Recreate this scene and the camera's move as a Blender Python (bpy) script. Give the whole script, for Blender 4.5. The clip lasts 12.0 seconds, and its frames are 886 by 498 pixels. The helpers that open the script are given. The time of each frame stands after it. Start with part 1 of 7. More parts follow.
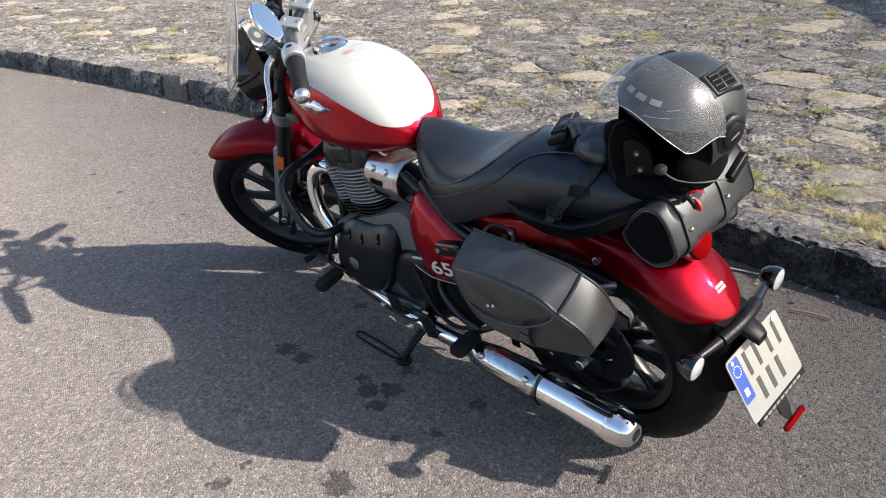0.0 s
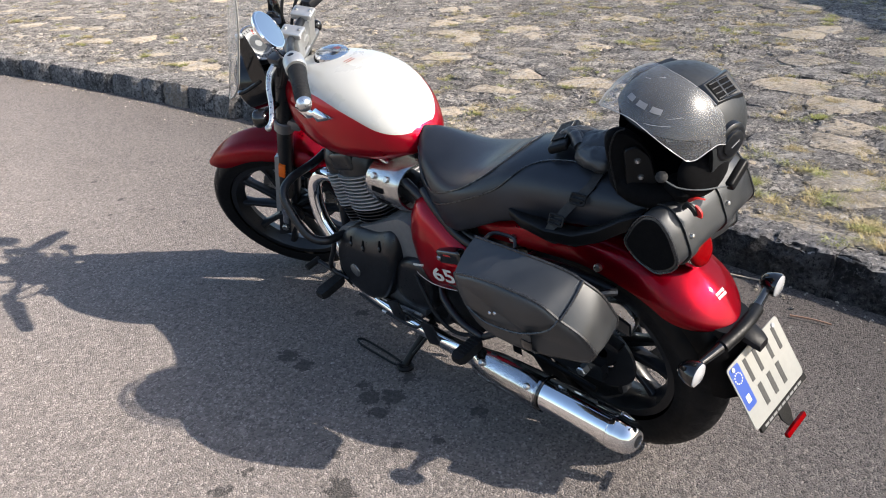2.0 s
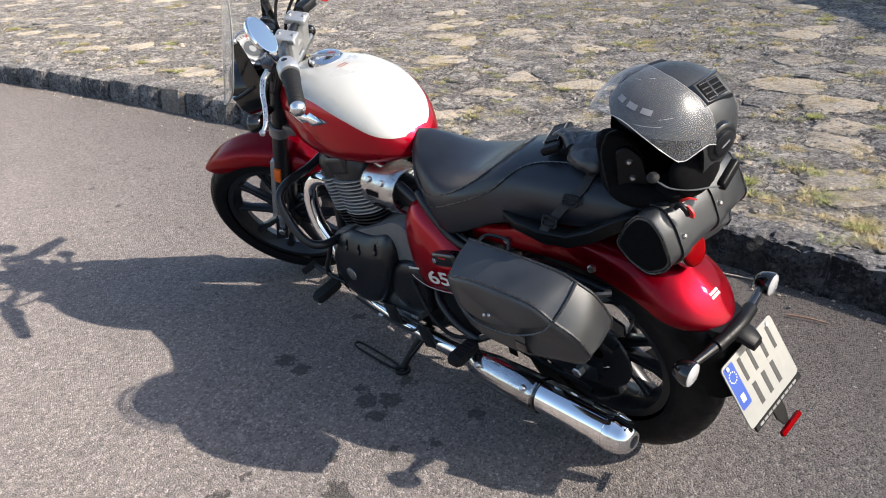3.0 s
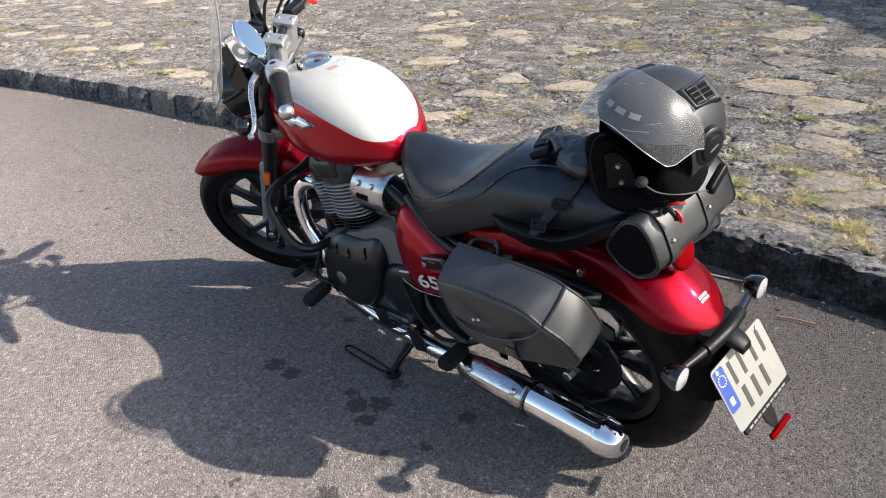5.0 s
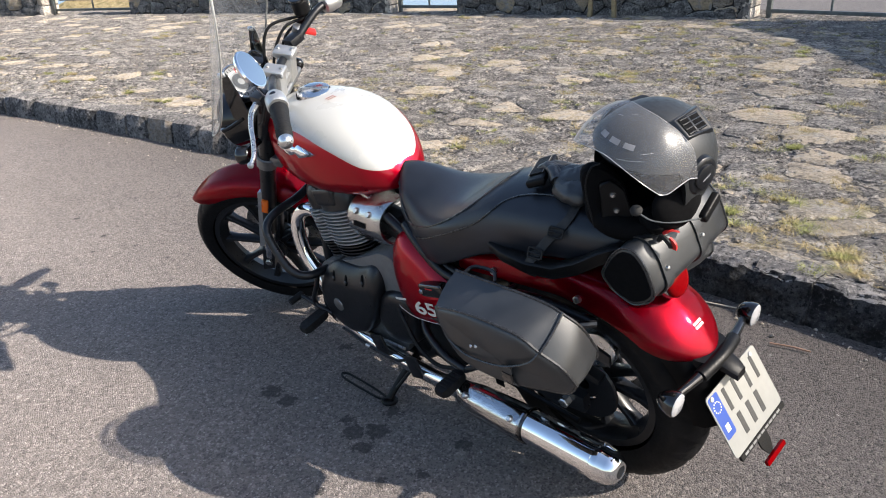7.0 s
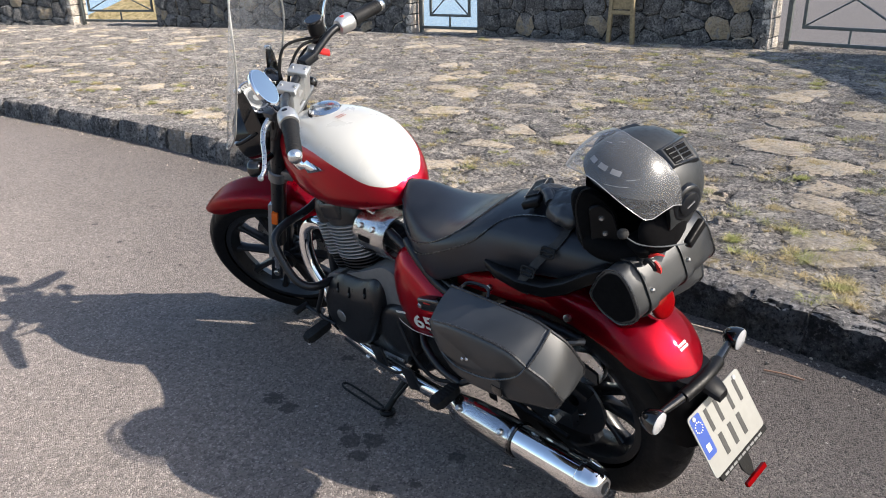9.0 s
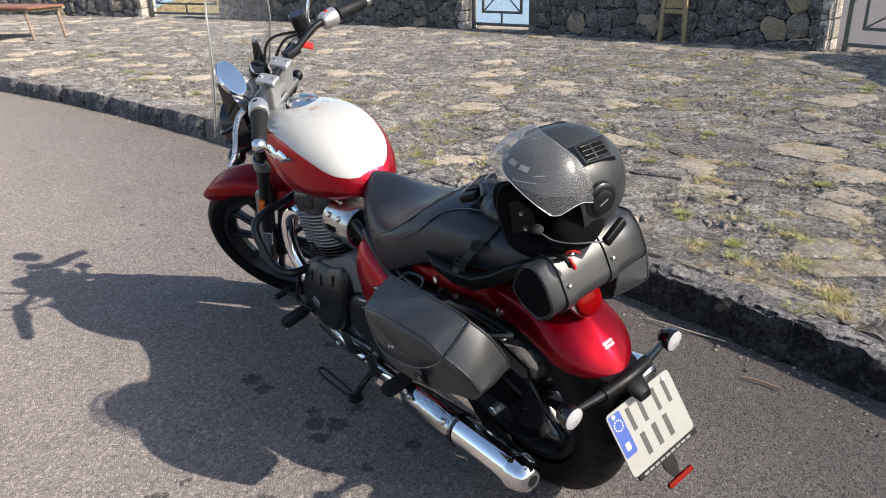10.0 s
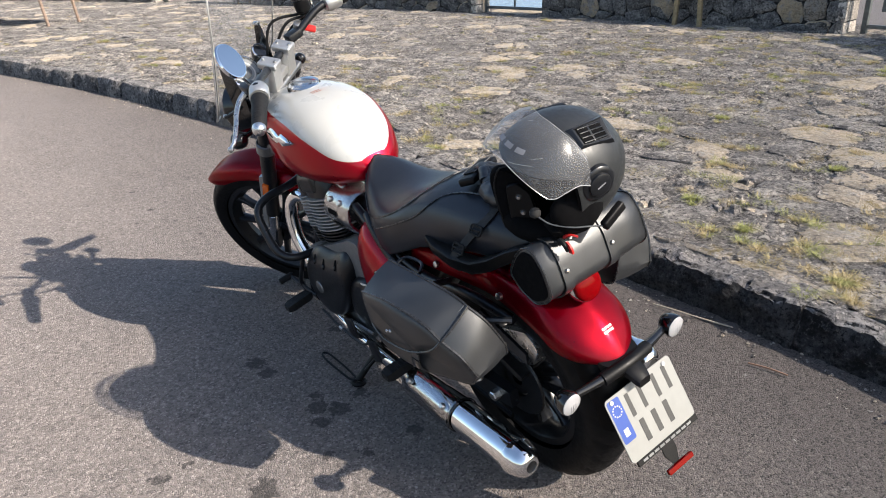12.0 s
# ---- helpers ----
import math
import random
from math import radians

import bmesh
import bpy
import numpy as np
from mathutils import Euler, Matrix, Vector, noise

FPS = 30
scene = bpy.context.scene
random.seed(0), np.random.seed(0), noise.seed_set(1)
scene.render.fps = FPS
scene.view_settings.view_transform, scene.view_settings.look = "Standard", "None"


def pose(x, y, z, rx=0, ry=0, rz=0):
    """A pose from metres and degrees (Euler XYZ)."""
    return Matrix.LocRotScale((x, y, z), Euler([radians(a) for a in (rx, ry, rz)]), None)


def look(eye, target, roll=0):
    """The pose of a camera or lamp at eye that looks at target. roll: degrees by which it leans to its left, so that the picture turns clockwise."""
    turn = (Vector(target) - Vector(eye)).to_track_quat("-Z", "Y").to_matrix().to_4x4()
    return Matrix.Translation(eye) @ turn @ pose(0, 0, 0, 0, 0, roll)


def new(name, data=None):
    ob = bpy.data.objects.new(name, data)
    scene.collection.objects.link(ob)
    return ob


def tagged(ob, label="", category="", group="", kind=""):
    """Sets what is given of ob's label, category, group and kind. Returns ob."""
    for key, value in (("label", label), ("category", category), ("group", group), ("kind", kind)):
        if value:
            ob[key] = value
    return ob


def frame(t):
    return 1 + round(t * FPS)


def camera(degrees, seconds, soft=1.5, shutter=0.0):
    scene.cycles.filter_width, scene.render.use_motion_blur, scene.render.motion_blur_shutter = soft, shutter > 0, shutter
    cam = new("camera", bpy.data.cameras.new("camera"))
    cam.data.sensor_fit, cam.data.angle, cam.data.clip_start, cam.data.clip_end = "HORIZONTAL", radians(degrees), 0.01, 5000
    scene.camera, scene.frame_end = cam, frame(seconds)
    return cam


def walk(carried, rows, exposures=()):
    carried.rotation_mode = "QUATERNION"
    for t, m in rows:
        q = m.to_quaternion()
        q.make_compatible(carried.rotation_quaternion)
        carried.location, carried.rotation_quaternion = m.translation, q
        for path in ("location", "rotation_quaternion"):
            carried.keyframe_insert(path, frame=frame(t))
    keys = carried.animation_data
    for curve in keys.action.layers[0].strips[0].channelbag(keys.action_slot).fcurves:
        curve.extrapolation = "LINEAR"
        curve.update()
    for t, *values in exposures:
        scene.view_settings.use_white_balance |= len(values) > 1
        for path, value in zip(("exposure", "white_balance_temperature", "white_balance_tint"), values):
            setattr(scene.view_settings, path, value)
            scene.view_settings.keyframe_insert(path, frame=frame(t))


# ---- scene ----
cam = camera(61.0, 12.0, 1.0)
PATH = [
    (0, (-0.96, 1.53, 1.409), (0.47, 0.24, 0.475), -2.7),
    (0.5, (-0.964, 1.53, 1.41), (0.462, 0.235, 0.477), -2.6),
    (1, (-0.957, 1.534, 1.41), (0.471, 0.24, 0.48), -2.5),
    (1.5, (-0.957, 1.532, 1.409), (0.476, 0.239, 0.486), -2.7),
    (2, (-0.96, 1.537, 1.415), (0.474, 0.24, 0.496), -2.8),
    (2.5, (-0.972, 1.532, 1.412), (0.469, 0.238, 0.502), -3.1),
    (3, (-0.973, 1.53, 1.415), (0.463, 0.231, 0.505), -3.4),
    (5, (-0.972, 1.518, 1.421), (0.45, 0.203, 0.51), -3.3),
    (5.5, (-0.963, 1.517, 1.416), (0.467, 0.205, 0.514), -3.2),
    (6, (-0.968, 1.535, 1.419), (0.468, 0.221, 0.53), -3.3),
    (6.5, (-0.975, 1.538, 1.426), (0.462, 0.209, 0.561), -3.2),
    (7, (-0.98, 1.538, 1.43), (0.45, 0.185, 0.589), -3.0),
    (8.8, (-1.025, 1.568, 1.441), (0.426, 0.21, 0.647), -1.4),
    (9, (-1.06, 1.554, 1.45), (0.412, 0.217, 0.66), -1.4),
    (9.5, (-1.183, 1.448, 1.454), (0.348, 0.178, 0.666), -1.2),
    (10, (-1.291, 1.351, 1.447), (0.291, 0.15, 0.652), -1.1),
    (10.5, (-1.308, 1.318, 1.443), (0.305, 0.166, 0.637), -1.1),
    (11, (-1.283, 1.321, 1.44), (0.334, 0.186, 0.618), -1.3),
    (11.5, (-1.289, 1.318, 1.438), (0.319, 0.177, 0.608), -1.4),
    (12, (-1.304, 1.312, 1.437), (0.291, 0.154, 0.605), -1.5),
]
walk(cam, [(t, look(eye, target, roll)) for t, eye, target, roll in PATH], [(0, 1.15), (6, 1.15), (8.8, 1.08), (9.5, 1.0), (10, 0.94), (10.5, 0.92), (11.2, 0.93), (12, 0.98)])

# ---- world, sun ----
SUN_DIR = Vector((1.297, 0.618, -1.0)).normalized()      # the way the light travels
world = bpy.data.worlds.new("world")
scene.world = world
world.use_nodes = True
wn = world.node_tree
sky = wn.nodes.new("ShaderNodeTexSky")
sky.sky_type, sky.sun_disc = "NISHITA", False
sky.sun_elevation, sky.sun_rotation = radians(34.9), math.atan2(-SUN_DIR.x, -SUN_DIR.y)
sky.altitude, sky.dust_density = 100, 1.5
wn.nodes["Background"].inputs["Strength"].default_value = 0.124
wn.links.new(sky.outputs[0], wn.nodes["Background"].inputs["Color"])
sun = new("sun", bpy.data.lights.new("sun", "SUN"))
sun.data.energy, sun.data.angle, sun.data.color = 4.6, radians(0.55), (1.0, 0.912, 0.80)
sun.rotation_mode = "QUATERNION"
sun.rotation_quaternion = SUN_DIR.to_track_quat("-Z", "Y")
sun.location = (-6, -3, 8)


# ---- materials ----
def material(name):
    m = bpy.data.materials.new(name)
    m.use_nodes = True
    return m, m.node_tree.nodes, m.node_tree.links, m.node_tree.nodes["Principled BSDF"]


def mixed(nd, lk, fac, a, b):
    mx = nd.new("ShaderNodeMix")
    mx.data_type = "RGBA"
    for sock, v in ((mx.inputs[0], fac), (mx.inputs[6], a), (mx.inputs[7], b)):
        if isinstance(v, (int, float)):
            sock.default_value = v
        elif isinstance(v, tuple):
            sock.default_value = (*v, 1)
        else:
            lk.new(v, sock)
    return mx.outputs[2]


def ramp(nd, lk, src, lo, hi):
    r = nd.new("ShaderNodeMapRange")
    r.inputs[1].default_value, r.inputs[2].default_value = lo, hi
    lk.new(src, r.inputs[0])
    return r.outputs[0]


def coords(nd):
    return nd.new("ShaderNodeTexCoord").outputs["Object"]


def noisy(nd, lk, co, scale, detail=4.0, rough=0.6):
    n = nd.new("ShaderNodeTexNoise")
    n.inputs["Scale"].default_value, n.inputs["Detail"].default_value, n.inputs["Roughness"].default_value = scale, detail, rough
    lk.new(co, n.inputs["Vector"])
    return n.outputs[0]


def cells(nd, lk, co, scale, feature="F1"):
    v = nd.new("ShaderNodeTexVoronoi")
    v.feature = feature
    v.inputs["Scale"].default_value = scale
    lk.new(co, v.inputs["Vector"])
    return v


def bumped(nd, lk, bsdf, height, strength, distance):
    b = nd.new("ShaderNodeBump")
    b.inputs["Strength"].default_value, b.inputs["Distance"].default_value = strength, distance
    lk.new(height, b.inputs["Height"])
    lk.new(b.outputs[0], bsdf.inputs["Normal"])
    return b


def plain(name, col, rough=0.5, metal=0.0, var=0.25, scale=25.0, bump=0.0, bscale=200.0, coat=0.0, spec=0.5, coat_rough=0.08):
    """A surface of one colour with soft and fine variation in tone and gloss."""
    m, nd, lk, p = material(name)
    co = coords(nd)
    n = noisy(nd, lk, co, scale)
    dark = tuple(c * (1 - var) for c in col)
    lite = tuple(min(1, c * (1 + var)) for c in col)
    lk.new(mixed(nd, lk, ramp(nd, lk, n, 0.3, 0.7), dark, lite), p.inputs["Base Color"])
    r = nd.new("ShaderNodeMapRange")
    r.inputs[1].default_value, r.inputs[2].default_value = 0.3, 0.7
    r.inputs[3].default_value, r.inputs[4].default_value = max(0.02, rough * 0.8), min(1, rough * 1.2)
    lk.new(noisy(nd, lk, co, scale * 3.1), r.inputs[0])
    lk.new(r.outputs[0], p.inputs["Roughness"])
    p.inputs["Metallic"].default_value, p.inputs["Coat Weight"].default_value = metal, coat
    p.inputs["Specular IOR Level"].default_value = spec
    p.inputs["Coat Roughness"].default_value = coat_rough
    if bump:
        bumped(nd, lk, p, noisy(nd, lk, co, bscale, 3), bump, 0.002)
    return m


def leather(name, col, rough, grain=420.0, strength=0.35, spec=0.5):
    m, nd, lk, p = material(name)
    co = coords(nd)
    big = noisy(nd, lk, co, 9)
    lk.new(mixed(nd, lk, ramp(nd, lk, big, 0.35, 0.7), tuple(c * 0.75 for c in col), tuple(c * 1.35 for c in col)), p.inputs["Base Color"])
    v = cells(nd, lk, co, grain)
    wr = noisy(nd, lk, co, 60, 5)
    add = nd.new("ShaderNodeMath")
    add.operation = "ADD"
    lk.new(v.outputs["Distance"], add.inputs[0]), lk.new(wr, add.inputs[1])
    bumped(nd, lk, p, add.outputs[0], strength, 0.0012)
    r = nd.new("ShaderNodeMapRange")
    r.inputs[1].default_value, r.inputs[2].default_value, r.inputs[3].default_value, r.inputs[4].default_value = 0.3, 0.7, rough * 0.85, rough * 1.2
    lk.new(big, r.inputs[0])
    lk.new(r.outputs[0], p.inputs["Roughness"])
    p.inputs["Specular IOR Level"].default_value = spec
    return m


def clear(name, tint, gloss_rough, haze=0.0, sheen=0.014):
    """A thin clear sheet: see-through with a gloss that grows to the rim."""
    m, nd, lk, p = material(name)
    nd.remove(p)
    tr, gl, fr, mx = (nd.new(k) for k in ("ShaderNodeBsdfTransparent", "ShaderNodeBsdfGlossy", "ShaderNodeLayerWeight", "ShaderNodeMixShader"))
    tr.inputs[0].default_value = (*tint, 1)
    gl.inputs["Roughness"].default_value = gloss_rough
    fr.inputs[0].default_value = 0.5
    pw, sc = nd.new("ShaderNodeMath"), nd.new("ShaderNodeMath")
    pw.operation, pw.inputs[1].default_value = "POWER", 4.0
    sc.operation, sc.inputs[1].default_value, sc.inputs[2].default_value = "MULTIPLY_ADD", 0.5, sheen
    lk.new(fr.outputs["Facing"], pw.inputs[0]), lk.new(pw.outputs[0], sc.inputs[0])
    lk.new(sc.outputs[0], mx.inputs[0])
    lk.new(tr.outputs[0], mx.inputs[1]), lk.new(gl.outputs[0], mx.inputs[2])
    last = mx.outputs[0]
    if haze:
        df, m2 = nd.new("ShaderNodeBsdfDiffuse"), nd.new("ShaderNodeMixShader")
        df.inputs[0].default_value = (0.68, 0.68, 0.70, 1)
        co = coords(nd)
        f = nd.new("ShaderNodeMath")
        f.operation, f.inputs[1].default_value = "MULTIPLY", haze
        lk.new(ramp(nd, lk, noisy(nd, lk, co, 7, 1), -0.3, 0.8), f.inputs[0])
        lk.new(f.outputs[0], m2.inputs[0])
        tl_, both = nd.new("ShaderNodeBsdfTranslucent"), nd.new("ShaderNodeMixShader")   # fine scratches scatter light to both sides
        tl_.inputs[0].default_value = (0.68, 0.68, 0.70, 1)
        lk.new(df.outputs[0], both.inputs[1]), lk.new(tl_.outputs[0], both.inputs[2])
        lk.new(last, m2.inputs[1]), lk.new(both.outputs[0], m2.inputs[2])
        last = m2.outputs[0]
    lk.new(last, nd["Material Output"].inputs[0])
    return m


OIL = ((1.031, 0.478, 0.034), (0.946, 0.469, 0.028), (0.642, 0.431, 0.030), (0.592, 0.376, 0.034), (0.629, 0.274, 0.022), (0.563, 0.453, 0.026), (0.34, 0.421, 0.014), (0.627, 0.876, 0.010),
       (0.604, 0.965, 0.018), (0.365, 0.742, 0.034), (0.343, 0.244, 0.020), (0.503, 0.661, 0.012), (1.076, 0.118, 0.016), (0.394, 0.523, 0.014), (0.70, 0.40, 0.018), (0.40, 0.72, 0.02),
       (3.42, 0.25, 0.012), (3.5, -0.13, 0.010), (3.01, 0.26, 0.006), (2.83, 0.39, 0.006), (2.74, 0.21, 0.008), (2.45, 0.17, 0.004))


def asphalt_material():
    m, nd, lk, p = material("asphalt")
    co = coords(nd)
    agg = cells(nd, lk, co, 185)
    fine = noisy(nd, lk, co, 260, 2)
    mid = noisy(nd, lk, co, 18, 5)
    big = noisy(nd, lk, co, 0.9, 4)
    grey = mixed(nd, lk, ramp(nd, lk, big, 0.3, 0.7), (0.172, 0.150, 0.141), (0.211, 0.184, 0.172))
    # the strip beside the kerb is darker: washed-in dirt, plus grain shade painted into the colour
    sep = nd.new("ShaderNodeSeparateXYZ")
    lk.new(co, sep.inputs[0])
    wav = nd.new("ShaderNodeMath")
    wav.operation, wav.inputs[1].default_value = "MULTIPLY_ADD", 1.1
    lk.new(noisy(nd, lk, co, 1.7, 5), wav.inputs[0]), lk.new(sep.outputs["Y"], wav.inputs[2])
    dirt_shade = nd.new("ShaderNodeMath")
    dirt_shade.operation, dirt_shade.inputs[1].default_value = "MULTIPLY", 0.72
    lk.new(ramp(nd, lk, wav.outputs[0], 1.35, -0.15), dirt_shade.inputs[0])
    grey = mixed(nd, lk, ramp(nd, lk, mid, 0.35, 0.75), grey, (0.226, 0.198, 0.184))
    hue = nd.new("ShaderNodeSeparateColor")
    lk.new(agg.outputs["Color"], hue.inputs[0])
    grey = mixed(nd, lk, ramp(nd, lk, hue.outputs[0], 0.80, 0.95), grey, (0.36, 0.32, 0.295))
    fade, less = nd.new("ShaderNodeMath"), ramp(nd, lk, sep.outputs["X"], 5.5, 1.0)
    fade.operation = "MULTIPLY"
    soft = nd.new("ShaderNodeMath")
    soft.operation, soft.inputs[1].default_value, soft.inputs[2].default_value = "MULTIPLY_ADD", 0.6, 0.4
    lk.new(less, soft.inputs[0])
    lk.new(dirt_shade.outputs[0], fade.inputs[0]), lk.new(soft.outputs[0], fade.inputs[1])
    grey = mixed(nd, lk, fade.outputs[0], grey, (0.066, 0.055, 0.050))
    speck, more = nd.new("ShaderNodeMath"), nd.new("ShaderNodeMath")
    more.operation, more.inputs[1].default_value, more.inputs[2].default_value = "MULTIPLY_ADD", 0.9, 0.4
    lk.new(dirt_shade.outputs[0], more.inputs[0])
    speck.operation = "MULTIPLY"
    lk.new(ramp(nd, lk, hue.outputs[1], 0.66, 0.9), speck.inputs[0]), lk.new(more.outputs[0], speck.inputs[1])
    grey = mixed(nd, lk, speck.outputs[0], grey, (0.030, 0.027, 0.026))
    big_agg = nd.new("ShaderNodeSeparateColor")              # coarse stones, pale and dark
    lk.new(cells(nd, lk, co, 88).outputs["Color"], big_agg.inputs[0])
    for ch, lo, hi, tone, keep in ((0, 0.86, 0.95, (0.40, 0.350, 0.318), 0.42), (1, 0.84, 0.95, (0.045, 0.040, 0.037), 0.42)):
        weak = nd.new("ShaderNodeMath")
        weak.operation, weak.inputs[1].default_value = "MULTIPLY", keep
        lk.new(ramp(nd, lk, big_agg.outputs[ch], lo, hi), weak.inputs[0])
        if ch == 0:                                          # pale stones fade out where the strip is darkened
            clean = nd.new("ShaderNodeMath")
            clean.operation, clean.inputs[1].default_value, clean.inputs[2].default_value = "MULTIPLY_ADD", -1.15 * keep, keep
            clean.use_clamp = True
            lk.new(dirt_shade.outputs[0], clean.inputs[0]), lk.new(clean.outputs[0], weak.inputs[1])
        grey = mixed(nd, lk, weak.outputs[0], grey, tone)
    clump = nd.new("ShaderNodeMath")
    clump.operation, clump.inputs[1].default_value = "MULTIPLY", 0.30
    lk.new(ramp(nd, lk, noisy(nd, lk, co, 62, 4, 0.65), 0.46, 0.62), clump.inputs[0])
    grey = mixed(nd, lk, clump.outputs[0], grey, (0.085, 0.074, 0.069))
    wob = noisy(nd, lk, co, 38, 5, 0.7)
    stain = None
    for x, y, r in OIL:
        dist = nd.new("ShaderNodeVectorMath")
        dist.operation = "DISTANCE"
        dist.inputs[1].default_value = (x, y, 0)
        lk.new(co, dist.inputs[0])
        edge = nd.new("ShaderNodeMath")
        edge.operation, edge.inputs[1].default_value = "MULTIPLY_ADD", 0.11
        lk.new(wob, edge.inputs[0]), lk.new(dist.outputs["Value"], edge.inputs[2])
        spot = ramp(nd, lk, edge.outputs[0], r + 0.064, r + 0.056)
        if stain is None:
            stain = spot
        else:
            top = nd.new("ShaderNodeMath")
            top.operation = "MAXIMUM"
            lk.new(stain, top.inputs[0]), lk.new(spot, top.inputs[1])
            stain = top.outputs[0]
    half = nd.new("ShaderNodeMath")
    half.operation, half.inputs[1].default_value = "MULTIPLY", 0.72
    lk.new(stain, half.inputs[0])
    grey = mixed(nd, lk, half.outputs[0], grey, (0.022, 0.021, 0.021))
    drift = nd.new("ShaderNodeTexNoise")
    drift.inputs["Scale"].default_value = 45
    lk.new(co, drift.inputs["Vector"])
    off_grid = nd.new("ShaderNodeVectorMath")               # ragged flecks
    off_grid.operation, off_grid.inputs[1].default_value = "MULTIPLY_ADD", (0.03, 0.03, 0.03)
    lk.new(drift.outputs["Color"], off_grid.inputs[0]), lk.new(co, off_grid.inputs[2])
    chip = cells(nd, lk, off_grid.outputs[0], 30)
    chue = nd.new("ShaderNodeSeparateColor")
    lk.new(chip.outputs["Color"], chue.inputs[0])
    rare = nd.new("ShaderNodeMath")
    rare.operation = "MULTIPLY"
    lk.new(ramp(nd, lk, chue.outputs[0], 0.955, 0.985), rare.inputs[0]), lk.new(ramp(nd, lk, chip.outputs["Distance"], 0.24, 0.12), rare.inputs[1])
    grey = mixed(nd, lk, rare.outputs[0], grey, (0.34, 0.32, 0.30))
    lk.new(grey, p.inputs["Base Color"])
    p.inputs["Diffuse Roughness"].default_value = 1.0
    p.inputs["Roughness"].default_value = 0.82
    p.inputs["Specular IOR Level"].default_value = 0.35
    hgt = nd.new("ShaderNodeMath")
    hgt.operation = "MULTIPLY_ADD"
    hgt.inputs[1].default_value = -1.0
    lk.new(agg.outputs["Distance"], hgt.inputs[0]), lk.new(fine, hgt.inputs[2])
    bumped(nd, lk, p, hgt.outputs[0], 1.0, 0.0052)
    return m


def stone_material(name, dark, mid, lite, accent, amount, bump=0.6, moss=False):
    """Rough lava stone; every piece takes a tone of its own, a few are pale."""
    m, nd, lk, p = material(name)
    co = nd.new("ShaderNodeNewGeometry").outputs["Position"]
    info = nd.new("ShaderNodeObjectInfo").outputs["Random"]
    isl = nd.new("ShaderNodeNewGeometry").outputs["Random Per Island"]
    add = nd.new("ShaderNodeMath")
    add.operation = "ADD"
    lk.new(info, add.inputs[0]), lk.new(isl, add.inputs[1])
    fr = nd.new("ShaderNodeMath")
    fr.operation = "FRACT"
    lk.new(add.outputs[0], fr.inputs[0])
    tone = mixed(nd, lk, fr.outputs[0], dark, mid)
    wn2 = nd.new("ShaderNodeTexWhiteNoise")
    wn2.noise_dimensions = "1D"
    lk.new(add.outputs[0], wn2.inputs["W"])
    pale = ramp(nd, lk, wn2.outputs[0], 1 - amount, 1 - amount + 0.06)
    tone = mixed(nd, lk, pale, tone, accent)
    whole = nd.new("ShaderNodeMath")                       # pale slabs are flat and less broken
    whole.operation, whole.inputs[1].default_value, whole.inputs[2].default_value = "MULTIPLY_ADD", -0.55, 1.0
    lk.new(pale, whole.inputs[0])

    def held(fac):
        k = nd.new("ShaderNodeMath")
        k.operation = "MULTIPLY"
        lk.new(fac, k.inputs[0]), lk.new(whole.outputs[0], k.inputs[1])
        return k.outputs[0]

    n1 = noisy(nd, lk, co, 9, 8, 0.72)
    n2 = noisy(nd, lk, co, 48, 6, 0.78)
    tone = mixed(nd, lk, ramp(nd, lk, n1, 0.50, 0.60), tone, lite)
    tone = mixed(nd, lk, held(ramp(nd, lk, n1, 0.46, 0.38)), tone, tuple(c * 0.45 for c in dark))
    patch = noisy(nd, lk, co, 1.9, 5, 0.7)
    tone = mixed(nd, lk, held(ramp(nd, lk, patch, 0.50, 0.60)), tone, tuple(c * 0.62 for c in mid))
    if moss:
        spots = noisy(nd, lk, co, 4.3, 8, 0.80)
        tone = mixed(nd, lk, ramp(nd, lk, spots, 0.57, 0.66), tone, (0.26, 0.20, 0.085))
    p.inputs["Diffuse Roughness"].default_value = 1.0
    pit = held(ramp(nd, lk, n2, 0.48, 0.42))
    col = mixed(nd, lk, pit, tone, tuple(c * 0.36 for c in dark))
    col = mixed(nd, lk, ramp(nd, lk, n2, 0.56, 0.66), col, tuple(min(1, c * 1.45) for c in lite))
    if moss:                                               # broken edges of the lava lumps
        bent = nd.new("ShaderNodeTexNoise")
        bent.inputs["Scale"].default_value, bent.inputs["Detail"].default_value = 7, 4
        lk.new(co, bent.inputs["Vector"])
        off = nd.new("ShaderNodeVectorMath")
        off.operation = "MULTIPLY_ADD"
        off.inputs[1].default_value = (0.16, 0.16, 0.16)
        lk.new(bent.outputs["Color"], off.inputs[0]), lk.new(co, off.inputs[2])
        crack = cells(nd, lk, off.outputs[0], 12, "DISTANCE_TO_EDGE").outputs["Distance"]
        some = nd.new("ShaderNodeMath")
        some.operation = "MULTIPLY"
        lk.new(ramp(nd, lk, crack, 0.055, 0.015), some.inputs[0]), lk.new(ramp(nd, lk, noisy(nd, lk, co, 5, 3), 0.47, 0.60), some.inputs[1])
        col = mixed(nd, lk, held(some.outputs[0]), col, tuple(c * 0.42 for c in dark))
    lk.new(col, p.inputs["Base Color"])
    p.inputs["Roughness"].default_value = 0.92
    p.inputs["Specular IOR Level"].default_value = 0.25
    hg = nd.new("ShaderNodeMath")
    hg.operation, hg.inputs[1].default_value = "MULTIPLY_ADD", 1.4
    lk.new(n2, hg.inputs[0]), lk.new(n1, hg.inputs[2])
    bumped(nd, lk, p, hg.outputs[0], bump, 0.03)
    return m


